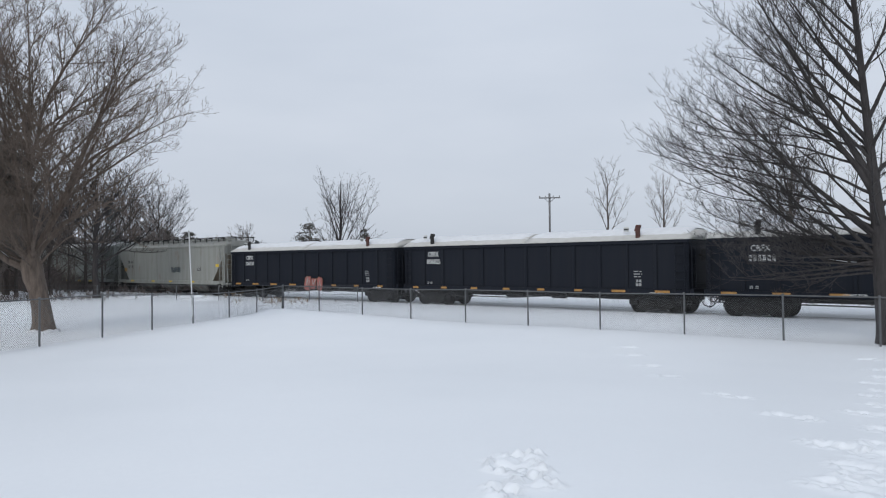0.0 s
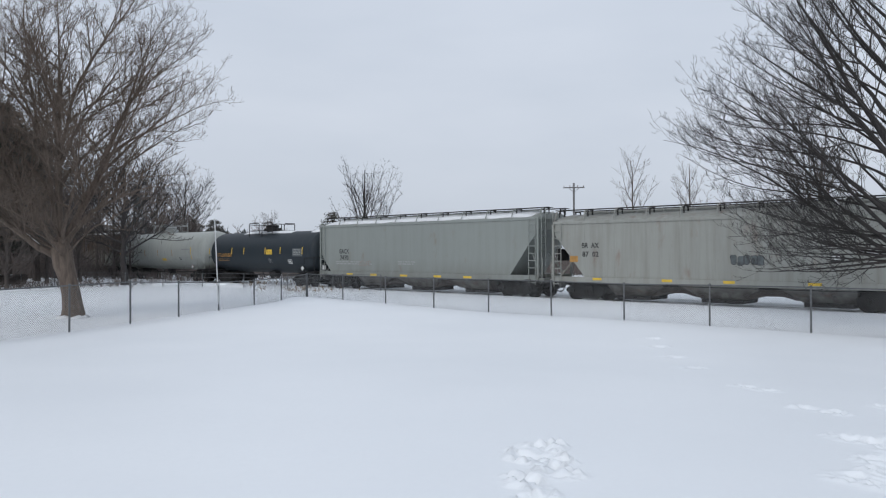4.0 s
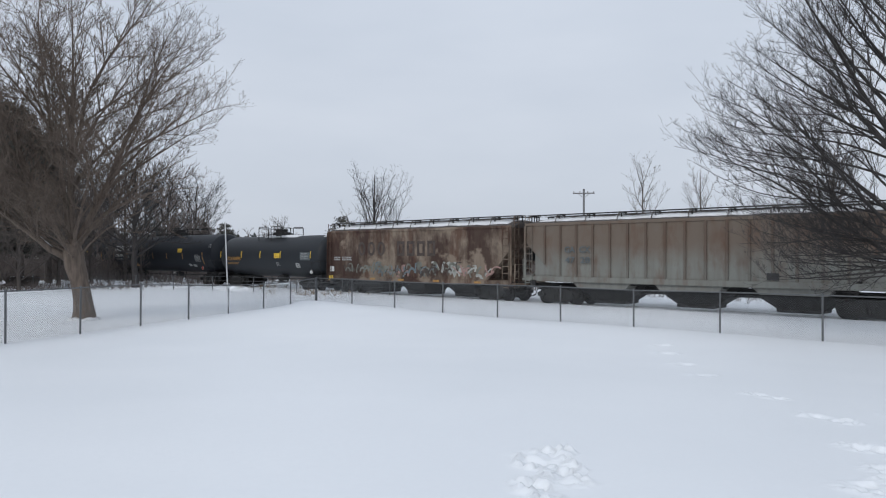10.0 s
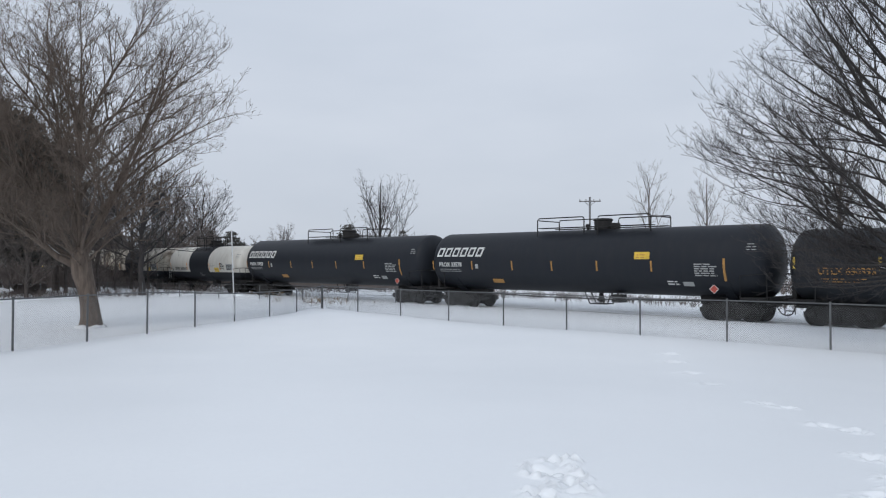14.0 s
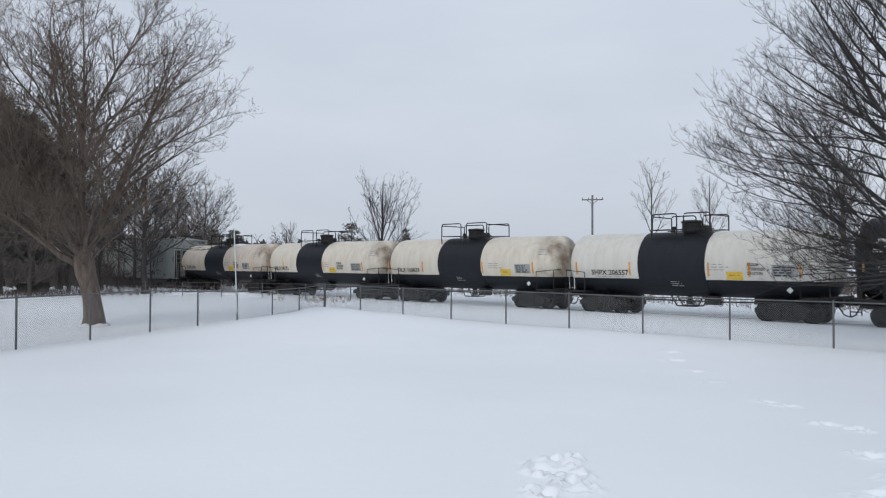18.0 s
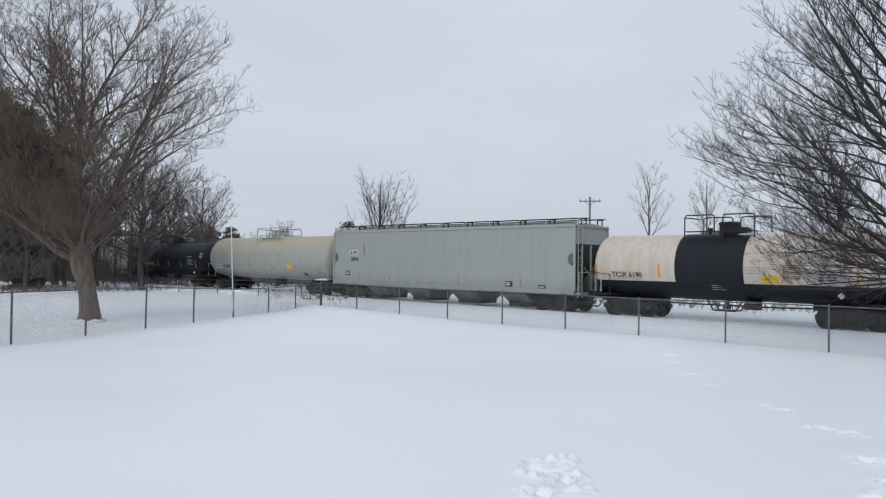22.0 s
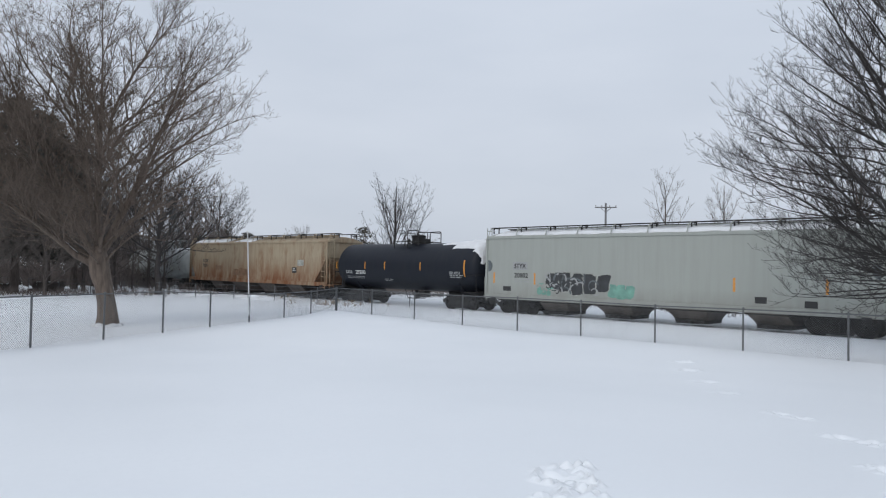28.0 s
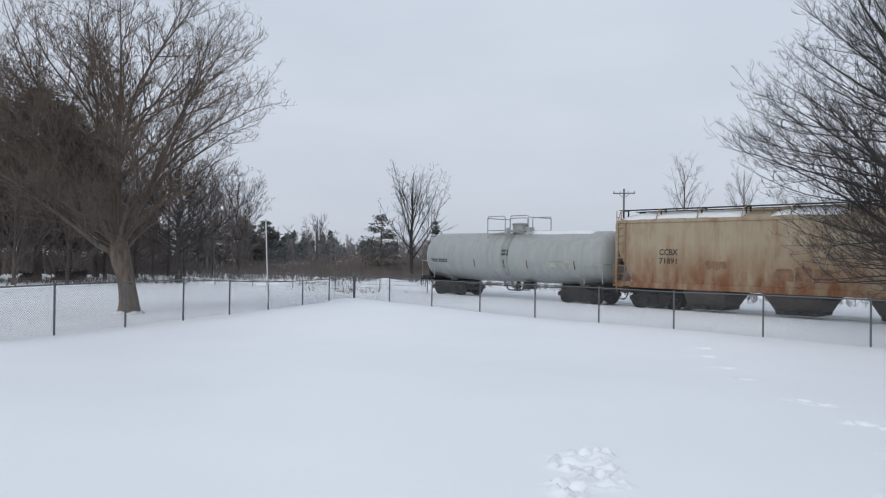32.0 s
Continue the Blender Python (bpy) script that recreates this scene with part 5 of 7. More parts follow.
def utlx_print(car, s, text, stripes, sign, box_x, print_x, card):
    words(car, s, [text], -5.55, 2.06, 0.26, "amber", 2.05)
    data_lines(car, s, -5.5, 1.86, 1.7, 2, "amber", 0.11, 0.035)
    reflectors(car, s, stripes, 2.5, "yellow", 0.09, 0.5)
    panel(car, s, sign, 2.42, 0.72, 0.36, "yellow", "warning_panel")
    data_lines(car, on_band(s), sign - 0.28, 2.45, 0.55, 2, "amber", 0.12, 0.04)
    data_lines(car, s, sign - 0.2, 1.9, 0.45, 4, "grey_mark", 0.08, 0.025)
    panel(car, s, print_x + 0.52, 2.38, 1.15, 0.56, "graf_dark", "data_panel")
    data_lines(car, on_band(s), print_x + 0.06, 2.56, 0.95, 4, "grey_mark", 0.11, 0.04)
    panel(car, s, box_x, 1.72, 0.46, 0.3, "white_mark", "data_panel")
    panel(car, on_band(s), box_x, 1.72, 0.38, 0.22, "black_mark", "data_panel")
    bars(car, on_band(s, 0.008), "xx", box_x - 0.15, 1.65, 0.14, "white_mark", 1.2)
    diamond(car, s, card, 1.25, 0.22)


def utlx(car, s, ht):
    utlx_print(car, s, "UTLX650389", (-6.75, -3.45, -1.75, 1.08, 2.98, 5.6), 1.6, 4.0, 4.5, 5.18)


def utlx_b(car, s, ht):
    utlx_print(car, s, "UTLX 650393", (-6.45, -3.35, -0.74, 1.94, 5.6), 1.48, 3.95, 4.42, 5.3)


tank_car(91.98, 77.4, "utlx_navy", "dark navy tank railcar with yellow stripes and snow on top", 1.55, 2.4, (-1.8, 1.25), utlx, snow=((0.28, 0.72), (0.88, 0.97)), rail_top=4.62, end_colour="steel_dark")


def dowx(car, s, ht):
    words(car, s, ["DOWX 82248"], -6.57, 1.98, 0.23, "black_mark", 1.72)
    data_lines(car, s, -6.5, 1.8, 1.6, 3, "grey_mark", 0.11, 0.035)
    reflectors(car, s, (-4.85, -3.6, 1.35), 2.35, "grey_mark", 0.05, 0.45)
    reflectors(car, s, (-7.5, -2.43, 0.02, 2.61), 2.35, "amber", 0.07, 0.55)
    reflectors(car, s, (5.85,), 2.35, "yellow", 0.09, 1.05)
    panel(car, s, 1.0, 1.8, 0.7, 0.2, "yellow", "warning_panel")
    data_lines(car, s, 2.5, 1.85, 0.8, 2, "grey_mark", 0.09, 0.03)
    panel(car, s, 4.95, 2.35, 1.4, 0.75, "grey_mark", "data_panel")
    panel(car, on_band(s), 4.95, 2.31, 1.34, 0.64, "dowx_white", "data_panel")
    bars(car, s, "xx", 3.75, 1.78, 0.2, "black_mark", 0.85)
    diamond(car, s, 5.2, 1.2, 0.2, "white_mark", "red")


tank_car(77.4, 60.95, "dowx_white", "off-white insulated tank railcar with light grime", 1.63, 2.56, (-1.85, 0.55), dowx, rail_top=4.9, rail_colour="tevx_grey", dome="tevx_grey", straps=(-2.0, -1.6), end_colour="dowx_white")


def gatxh(car, s, hb):
    out = flat_side(-1.665)
    lettered_block(car, out, 4, hb - 3.75, 3.42, 0.56, "mark_brown", 1.2)
    for e in (-1, 1):
        # web plate that closes the open corner under the slope sheet
        bm = bmesh.new()
        slab(bm, [(e * (hb - 1.95), 1.2), (e * (hb - 0.55), 1.2), (e * (hb - 0.55), 2.7), (e * (hb - 1.95), 1.72)], -1.46, -1.42)
        bmesh.ops.recalc_face_normals(bm, faces=bm.faces[:])
        part("web_plate", bm, M["gatx_bay"], car)
    words(car, out, ["GA  CX"], -hb + 2.5, 2.62, 0.3, "graf_dark", 1.5)
    words(car, out, ["47  28"], -hb + 2.55, 2.1, 0.3, "graf_dark", 1.45)
    panel(car, out, hb - 5.2, 1.6, 0.5, 0.3, "black_mark", "data_panel")


hopper(60.95, 42.1, "gatx_rib", "rust-streaked grey ribbed covered hopper railcar", 4.12, 4.62, 1.28, (3, 4.45, 1.7, False), (1.9, 1.9), (2.3, 2.3), "bay_brown", 17, 0, ((0.03, 0.96, 1.18),), "gatx_bay", gatxh)


def soo(car, s, hb):
    lettered_block(car, s, 3, -hb + 3.2, 2.42, 0.92, "mark_brown", 1.02, ring=True)
    lettered_block(car, s, 4, -hb + 6.9, 2.42, 0.92, "mark_brown", 0.95)
    scrawl(car, s, -hb + 2.0, -hb + 4.6, 1.14, 1.9, ("mark_brown", "graf_tag"), 12)
    scrawl(car, s, -hb + 4.4, -hb + 6.4, 1.14, 2.0, ("graf_tag", "graf_dark", "graf_tag"), 14)
    scrawl(car, s, -hb + 6.2, -hb + 7.8, 1.14, 1.8, ("graf_faded", "graf_blue", "mark_brown"), 15)
    scrawl(car, s, -hb + 8.0, -hb + 10.0, 1.14, 2.0, ("graf_tag", "mark_brown", "graf_blue"), 17)
    scrawl(car, s, -hb + 10.0, -hb + 12.2, 1.14, 2.05, ("graf_pale", "graf_tag", "mark_brown"), 16)
    scrawl(car, s, -hb + 12.0, hb - 1.2, 1.14, 1.9, ("graf_tag", "graf_pale", "graf_faded"), 13)
    bars(car, s, "xxxx xxxxxx", -hb + 0.7, 2.12, 0.24, "grey_mark", 0.7)
    panel(car, flat_side(-1.6), -hb + 0.5, 1.55, 0.42, 0.36, "white_mark", "data_panel")
    panel(car, flat_side(-1.66), -hb + 0.45, 0.95, 0.42, 0.3, "yellow", "reflector", 1)
    for x in (-3.2, -0.6, 2.4, 5.6):
        panel(car, flat_side(-1.66), x, 0.95, 0.5, 0.11, "amber", "reflector", 1)


hopper(42.1, 25.3, "soo_rust", "badly rusted covered hopper railcar with graffiti along its side", 4.06, 4.66, 0.98, (3, 4.0, 2.3, True), (0.0, 0.0), (1.7, 1.9), "bay_brown", 0, 10, ((0.02, 0.97, 1.26),), "steel_dark", soo)

tank_car(25.3, 11.0, "utlx_dark", "dark blue-black tank railcar with yellow stripes and lettering", 1.55, 2.38, (-1.7, 1.25), utlx_b, snow=((0.38, 0.7), (0.93, 0.98)), rail_top=4.62)


def prox(car, s, ht, text):
    lettered_block(car, s, 6, -9.2, 2.85, 0.52, "white_mark", 1.15, 0.14)
    words(car, s, [text], -9.0, 2.28, 0.24, "white_mark", 1.75)
    data_lines(car, s, -8.95, 2.1, 1.8, 2, "grey_mark", 0.11, 0.035)
    reflectors(car, s, (-9.5, -6.45, -3.58, -0.98, 1.71, 4.62), 2.35, "amber", 0.08, 0.5)
    reflectors(car, s, (8.05,), 2.2, "amber", 0.1, 1.0)
    panel(car, s, 4.15, 2.85, 0.78, 0.34, "yellow", "warning_panel")
    data_lines(car, on_band(s), 3.85, 2.86, 0.55, 2, "amber", 0.12, 0.04)
    panel(car, s, -4.8, 1.5, 0.75, 0.22, "amber", "warning_panel")
    data_lines(car, s, 6.7, 2.42, 1.1, 6, "grey_mark", 0.1, 0.055)
    data_lines(car, s, 5.3, 1.62, 0.65, 2, "white_mark", 0.12, 0.06)
    panel(car, s, 6.3, 1.55, 0.5, 0.2, "grey_mark", "data_panel")
    panel(car, s, -6.1, 2.3, 0.2, 0.25, "grey_mark", "data_panel")
    data_lines(car, s, 9.0, 3.3, 0.5, 3, "grey_mark", 0.12, 0.04)
    diamond(car, s, 7.45, 1.35, 0.22, "red", "white_mark")


for front, back, text in ((11.0, -9.4, "PROX 33578"), (-9.4, -30.05, "PROX 33823")):
    tank_car(front, back, "prox_black", "long black tank railcar with a large white wordmark", 1.64, 2.6, (-2.3, 4.3), lambda car, s, ht, text=text: prox(car, s, ht, text), rail_top=4.86)


def caustic(car, s, text, text_w, stripes, sign, chem, plate):
    words(car, s, [text], -5.5 if text_w < 2 else -4.75, 1.84, 0.25, "black_mark", text_w if text_w < 2 else 2.05)
    data_lines(car, s, stripes[0] + 1.0, 1.74, 1.7, 1, "grey_mark", 0.1, 0.035)
    reflectors(car, s, stripes, 2.15, "orange", 0.09, 0.62)
    panel(car, s, sign, 1.88, 0.72, 0.36, "yellow", "warning_panel")
    data_lines(car, on_band(s), sign - 0.25, 1.88, 0.5, 1, "amber", 0.1, 0.04)
    panel(car, s, plate, 2.1, 1.05, 0.5, "grey_mark", "data_panel")
    data_lines(car, on_band(s), plate - 0.45, 2.22, 0.9, 4, "black_mark", 0.11, 0.06)
    if chem:
        words(car, s, ["SODIUM", "HYDROXIDE", "SOLUTION"], sign + 0.55, 2.3, 0.13, "black_mark", 0.75)
    data_lines(car, s, sign - 1.2, 2.35, 1.0, 3, "grey_mark", 0.12, 0.04)
    data_lines(car, s, 5.4, 3.1, 0.6, 3, "grey_mark", 0.13, 0.05)
    data_lines(car, on_band(s, 0.026), -0.6, 1.55, 0.6, 3, "grey_mark", 0.09, 0.03)
    diamond(car, s, 4.6, 1.3, 0.16)
    x = -6.45 if text_w < 2 else -6.1
    part("grab_iron", tubes([[(x, -1.35, 1.1), (x, -1.4, 1.9), (x + 0.3, -1.4, 1.9), (x + 0.3, -1.35, 1.1)]], 0.025, 5), M["white_mark"], car)


CAUSTIC = (
    (-30.05, -43.25, "cream", (-2.18, 1.1), (-1.7, 1.15), "SHPX 206557", 2.05, (-5.6, -2.62, 1.25, 3.04, 5.1), 2.4, True, 4.5, ()),
    (-43.25, -56.95, "cream_stained", (-1.92, 1.44), (-2.05, 1.5), "TILX 160633", 1.95, (-6.3, -3.25, 1.55, 5.08), 3.2, False, 4.4, ()),
    (-56.95, -70.65, "cream_stained", (-2.68, 0.36), (-2.75, 0.55), "SBLX 24173", 1.75, (-6.35, -4.33, 0.5, 4.75), 1.5, True, 4.1, ()),
    (-70.65, -84.8, "cream_rusty", (-2.25, 0.85), (-2.0, 1.15), "TCIX 6190", 1.6, (-6.35, -3.03, 2.5, 5.26), 1.95, True, 4.3, ((0.5, 0.66),)),
)
for front, back, colour, band, deck, text, text_w, stripes, sign, chem, plate, cap in CAUSTIC:
    tank_car(front, back, colour, "cream tank railcar with a black middle band and black underside", 1.5, 2.38, deck,
             lambda car, s, ht, a=(text, text_w, stripes, sign, chem, plate): caustic(car, s, *a), band=band, low_colour="band_black", low_z=1.68, rail_top=4.72, snow=cap)


def dupxh(car, s, hb):
    panel(car, s, -hb + 2.0, 2.98, 0.95, 0.34, "white_mark", "data_panel")
    words(car, flat_side(-1.584), ["DUPX"], -hb + 1.6, 2.86, 0.25, "black_mark", 0.85)
    words(car, s, ["20976"], -hb + 1.75, 2.42, 0.24, "black_mark", 0.8)
    for x in (-hb + 2.6, -hb + 5.6, -hb + 8.4, -hb + 11.5, hb - 3.4):
        panel(car, s, x, 1.35 if x > -hb + 3 else 1.5, 0.08, 0.45, "amber", "reflector")
    panel(car, s, -hb + 3.1, 3.2, 0.05, 0.75, "black_mark", "stain")
    data_lines(car, s, -hb + 1.5, 1.75, 1.6, 3, "grey_mark")
    data_lines(car, s, 0.2, 2.0, 0.9, 2, "grey_mark")
    data_lines(car, s, hb - 3.9, 2.9, 0.8, 8, "grey_mark", 0.17)
    for x, z in ((-hb + 1.4, 1.62), (hb - 4.2, 1.3), (hb - 2.0, 1.15)):
        panel(car, s, x, z, 0.5, 0.3, "black_mark", "data_panel")
        data_lines(car, flat_side(-1.584), x - 0.2, z + 0.02, 0.4, 2, "white_mark", 0.1, 0.05)


hopper(-84.8, -105.15, "dupx_grey", "clean light grey smooth covered hopper railcar", 4.42, 4.8, 1.0, (4, 3.82, 2.2, True), (0.0, 0.0), (0.0, 0.0), "dupx_grey", 0, 3, (), "dupx_bay", dupxh, True, "bay_brown")


def dupt(car, s, ht):
    panel(car, s, -6.6, 1.86, 0.9, 0.34, "white_mark", "data_panel")
    words(car, on_band(s), ["DUPX"], -6.95, 1.75, 0.22, "black_mark", 0.72)
    words(car, s, ["72348"], -5.75, 1.75, 0.22, "black_mark", 0.9)
    data_lines(car, s, -6.9, 1.55, 2.0, 2, "grey_mark", 0.11, 0.035)
    reflectors(car, s, (-7.55, -4.6, -1.85, 1.27, 4.35), 1.9, "amber", 0.07, 0.5)
    reflectors(car, s, (7.0,), 1.7, "orange", 0.08, 0.9)
    panel(car, s, 3.55, 1.95, 0.7, 0.35, "yellow", "warning_panel")
    data_lines(car, s, 1.1, 1.55, 0.7, 1, "grey_mark", 0.1, 0.03)
    panel(car, s, 5.2, 1.4, 0.4, 0.22, "black_mark", "data_panel")
    data_lines(car, s, 4.9, 2.1, 1.4, 2, "grey_mark", 0.12, 0.05)
    bars(car, on_band(s), "xxx", 6.2, 1.1, 0.16, "red", 0.9)
    snow_cap(car, (6.3, 7.7), -1.3, 0.2, lambda x, y: 1.02, 77, 0.18)


tank_car(-105.15, -122.2, "dupt_beige", "grey tank railcar with a faded yellow-beige top", 1.63, 2.58, (-1.55, 1.45), dupt, rail_top=4.88, rail_colour="tevx_grey", dome="tevx_grey", straps=(-1.35, -0.95), snow=((0.5, 0.56),), end_colour="dupt_beige")


def g689(car, s, ht):
    bars(car, s, "xxxx", -5.7, 1.82, 0.2, "grey_mark", 0.9)
    words(car, s, ["68952"], -4.7, 1.8, 0.25, "white_mark", 1.05)
    data_lines(car, s, -5.6, 1.62, 1.9, 2, "grey_mark", 0.11, 0.04)
    reflectors(car, s, (-6.7, -3.64, -1.73, 0.4, 2.7), 1.95, "yellow", 0.08, 0.45)
    reflectors(car, s, (5.35,), 1.85, "yellow", 0.09, 0.85)
    panel(car, s, -2.9, 1.92, 0.72, 0.28, "amber", "warning_panel")
    data_lines(car, s, 3.9, 2.3, 1.1, 5, "grey_mark", 0.1, 0.055)
    data_lines(car, s, 3.9, 2.55, 1.1, 1, "white_mark", 0.12, 0.05)
    data_lines(car, s, 6.1, 2.85, 0.6, 4, "white_mark", 0.12, 0.05)
    diamond(car, s, 4.5, 1.2, 0.18)


tank_car(-122.2, -137.1, "gat_black", "glossy black tank railcar with white lettering", 1.46, 2.38, (-1.9, 0.7), g689, rail_top=4.55)


def styx(car, s, hb):
    panel(car, s, -hb + 2.4, 2.6, 1.0, 0.42, "grey_mark", "data_panel")
    words(car, flat_side(-1.584), ["STYX"], -hb + 2.0, 2.48, 0.25, "black_mark", 0.8)
    words(car, s, ["20802"], -hb + 2.0, 1.97, 0.25, "black_mark", 0.95)
    graffiti(car, s, -hb + 3.6, -hb + 4.5, 1.05, 1.5, ("teal",), 18)
    graffiti(car, s, -hb + 7.9, -hb + 9.4, 1.02, 1.8, ("teal",), 19)
    graffiti(car, flat_side(-1.586), -hb + 4.2, -hb + 8.0, 1.15, 2.32, ("graf_ink", "graf_pale"), 17, squat=0.7)
    scrawl(car, flat_side(-1.592), -hb + 4.2, -hb + 7.9, 1.2, 2.25, ("graf_dark", "grey_mark", "graf_ink"), 19, 0.45)
    scrawl(car, flat_side(-1.592), -hb + 3.7, -hb + 4.9, 1.1, 1.7, ("teal", "graf_pale"), 20, 0.9)
    for x in (-hb + 3.4, -hb + 0.55, -hb + 14.2, hb - 2.0):
        panel(car, s, x, 1.92, 0.1, 0.6, "orange", "reflector")
    data_lines(car, s, -hb + 2.0, 1.85, 1.4, 2, "grey_mark")
    panel(car, s, -hb + 1.5, 1.35, 0.55, 0.25, "black_mark", "data_panel")
    for x, z in ((hb - 4.6, 1.3), (hb - 2.6, 1.2)):
        panel(car, s, x, z, 0.5, 0.28, "black_mark", "data_panel")


hopper(-137.1, -158.0, "styx_grey", "pale grey covered hopper railcar with dark and teal graffiti", 4.22, 4.78, 0.92, (4, 3.78, 2.2, True), (0.0, 0.0), (0.0, 0.0), "styx_grey", 0, 0, ((0.02, 0.97),), "styx_bay", styx, True, "bay_brown")


def g202(car, s, ht):
    bars(car, s, "xxxx", -5.5, 1.94, 0.2, "grey_mark", 0.9)
    words(car, s, ["20260"], -4.45, 1.92, 0.25, "white_mark", 1.05)
    data_lines(car, s, -5.45, 1.72, 1.9, 2, "grey_mark", 0.1, 0.035)
    reflectors(car, s, (-6.5, -3.4, -1.39, 1.98), 2.5, "orange", 0.08, 0.5)
    reflectors(car, s, (5.72,), 2.4, "orange", 0.1, 1.0)
    data_lines(car, s, -1.6, 1.6, 0.9, 2, "grey_mark", 0.09, 0.03)
    data_lines(car, s, 4.5, 2.15, 1.1, 4, "grey_mark", 0.1, 0.055)
    # a wind-packed drift that hangs over the shoulder of the tank

    def shoulder(x, y):
        q = 1.52 if x < ht - 0.64 else 1.52 * math.sqrt(max(0.1, 1 - ((x - ht + 0.64) / 0.64) ** 2))
        return 2.46 + math.sqrt(max(0.05, q * q - y * y))
    snow_cap(car, (ht - 2.6, ht - 0.12), -1.0, 0.9, shoulder, 99, 0.26)
    snow_cap(car, (ht - 0.75, ht - 0.1), -1.15, 0.3, shoulder, 98, 0.2)


tank_car(-158.0, -172.15, "gat_black", "black tank railcar with windblown snow on one end", 1.52, 2.46, (-1.0, 1.25), g202, rail_top=4.78, snow=((0.72, 0.95),))


def ccbx(car, s, hb):
    words(car, s, ["CCBX"], -hb + 2.3, 2.55, 0.28, "black_mark", 0.95)
    words(car, s, ["71891"], -hb + 2.3, 2.15, 0.26, "black_mark", 0.9)
    panel(car, s, hb - 4.1, 2.05, 0.6, 0.42, "black_mark", "data_panel")
    data_lines(car, flat_side(-1.585), hb - 4.3, 2.12, 0.42, 2, "white_mark", 0.13, 0.06)
    panel(car, s, hb - 3.3, 2.6, 0.8, 0.45, "graf_pale", "data_panel")
    graffiti(car, s, -hb + 7.6, -hb + 10.0, 1.35, 2.1, ("graf_rust", "ccbx_tan"), 23, squat=1.0)
    graffiti(car, s, -hb + 4.6, -hb + 5.6, 1.9, 2.3, ("graf_rust",), 24)


hopper(-172.15, -193.75, "ccbx_tan", "tan covered hopper railcar streaked with orange rust", 4.2, 4.78, 1.12, (4, 4.05, 2.2, True), (1.0, 1.7), (1.6, 1.9), "ccbx_tan", 0, 11, ((0.01, 0.3), (0.36, 0.5)), None, ccbx)


def tevx(car, s, ht):
    words(car, s, ["TEVX"], -ht + 0.9, 1.97, 0.21, "black_mark", 0.62)
    bars(car, s, "xxxxx", -ht + 1.6, 1.97, 0.21, "black_mark", 0.72)
    reflectors(car, s, (-ht + 4.6, -ht + 6.9, -ht + 8.6, ht - 2.0), 1.95, "rust", 0.07, 0.45)
    bars(car, s, "xxxxxx", -ht + 8.8, 1.85, 0.2, "grey_mark", 0.6)
    panel(car, s, ht - 3.0, 1.95, 1.5, 0.45, "graf_pale", "data_panel")
    panel(car, s, -ht + 7.0, 2.6, 0.5, 0.35, "graf_dark", "stain")


tank_car(-193.75, -208.0, "tevx_grey", "plain grey tank railcar at the end of the train", 1.44, 2.34, (-1.6, 1.5), tevx, rail_top=4.7, rail_colour="tevx_grey", dome="tevx_grey", snow=((0.55, 0.9),), straps=(-1.3, -0.9), end_colour="tevx_grey", climb=True)

# ---- trees ----


class Growth:
    """Collects tapered tubes as plain lists."""

    def __init__(self):
        self.verts, self.faces = [], []

    def limb(self, pts, radii, n):
        rings = []
        for i, p in enumerate(pts):
            d = (pts[min(i + 1, len(pts) - 1)] - pts[max(i - 1, 0)]).normalized()
            a = d.orthogonal().normalized()
            b = d.cross(a)
            k = len(self.verts)
            for j in range(n):
                t = 2 * math.pi * j / n
                self.verts.append(tuple(p + radii[i] * (math.cos(t) * a + math.sin(t) * b)))
            rings.append(k)
        for r, s in zip(rings, rings[1:]):
            for j in range(n):
                self.faces.append((r + j, r + (j + 1) % n, s + (j + 1) % n, s + j))

    def mesh(self, name, material):
        return raw_mesh(name, self.verts, self.faces, material)


def wander(rng, p, d, length, steps, bend, lift):
    """A bent line that starts at p along d; lift pulls it up (or down)."""
    pts = [p.copy()]
    d = d.normalized()
    for i in range(steps):
        d = (d + Vector((rng.gauss(0, bend), rng.gauss(0, bend), rng.gauss(0, bend) + lift / steps))).normalized()
        p = p + d * (length / steps)
        pts.append(p.copy())
    return pts


def sprout(g, rng, p, d, length, r, level, spec):
    """One limb and all that grows on it. spec: per level (children, ratio, angle low, angle high, bend, lift)."""
    kids, ratio, lo, hi, bend, lift = spec[level]
    steps = 7 if level == 0 else 5 if level == 1 else 4 if level == 2 else 3 if level == 3 else 2
    pts = wander(rng, p, d, length, steps, bend, lift)
    end = 0.25 if level < len(spec) - 1 else 0.5
    radii = [r * (1 - (1 - end) * (i / steps) ** 0.8) for i in range(steps + 1)]
    if level == 0:
        g[0].append((pts, radii))
    else:
        g[1].limb(pts, radii, 6 if level == 1 else 4 if level == 2 else 3)
    if level + 1 >= len(spec):
        return
    for k in range(kids):
        f = 0.22 + 0.78 * (k + rng.random()) / kids
        i = min(steps - 1, int(f * steps))
        u = f * steps - i
        q = pts[i].lerp(pts[i + 1], min(1, u))
        along = (pts[i + 1] - pts[i]).normalized()
        turn = along.orthogonal()
        turn.rotate(Matrix.Rotation(rng.uniform(0, 2 * math.pi), 3, along))
        ang = radians(rng.uniform(lo, hi))
        way = along * math.cos(ang) + turn.normalized() * math.sin(ang)
        kid_len = length * ratio * rng.uniform(0.7, 1.2) * (1.15 - 0.55 * f)
        kid_r = max(spec_min(level + 1), radii[i] * rng.uniform(0.42, 0.62))
        sprout(g, rng, q, way, kid_len, kid_r, level + 1, spec)


def spec_min(level):
    return (0.1, 0.026, 0.012, 0.0066, 0.0045)[min(level, 4)]


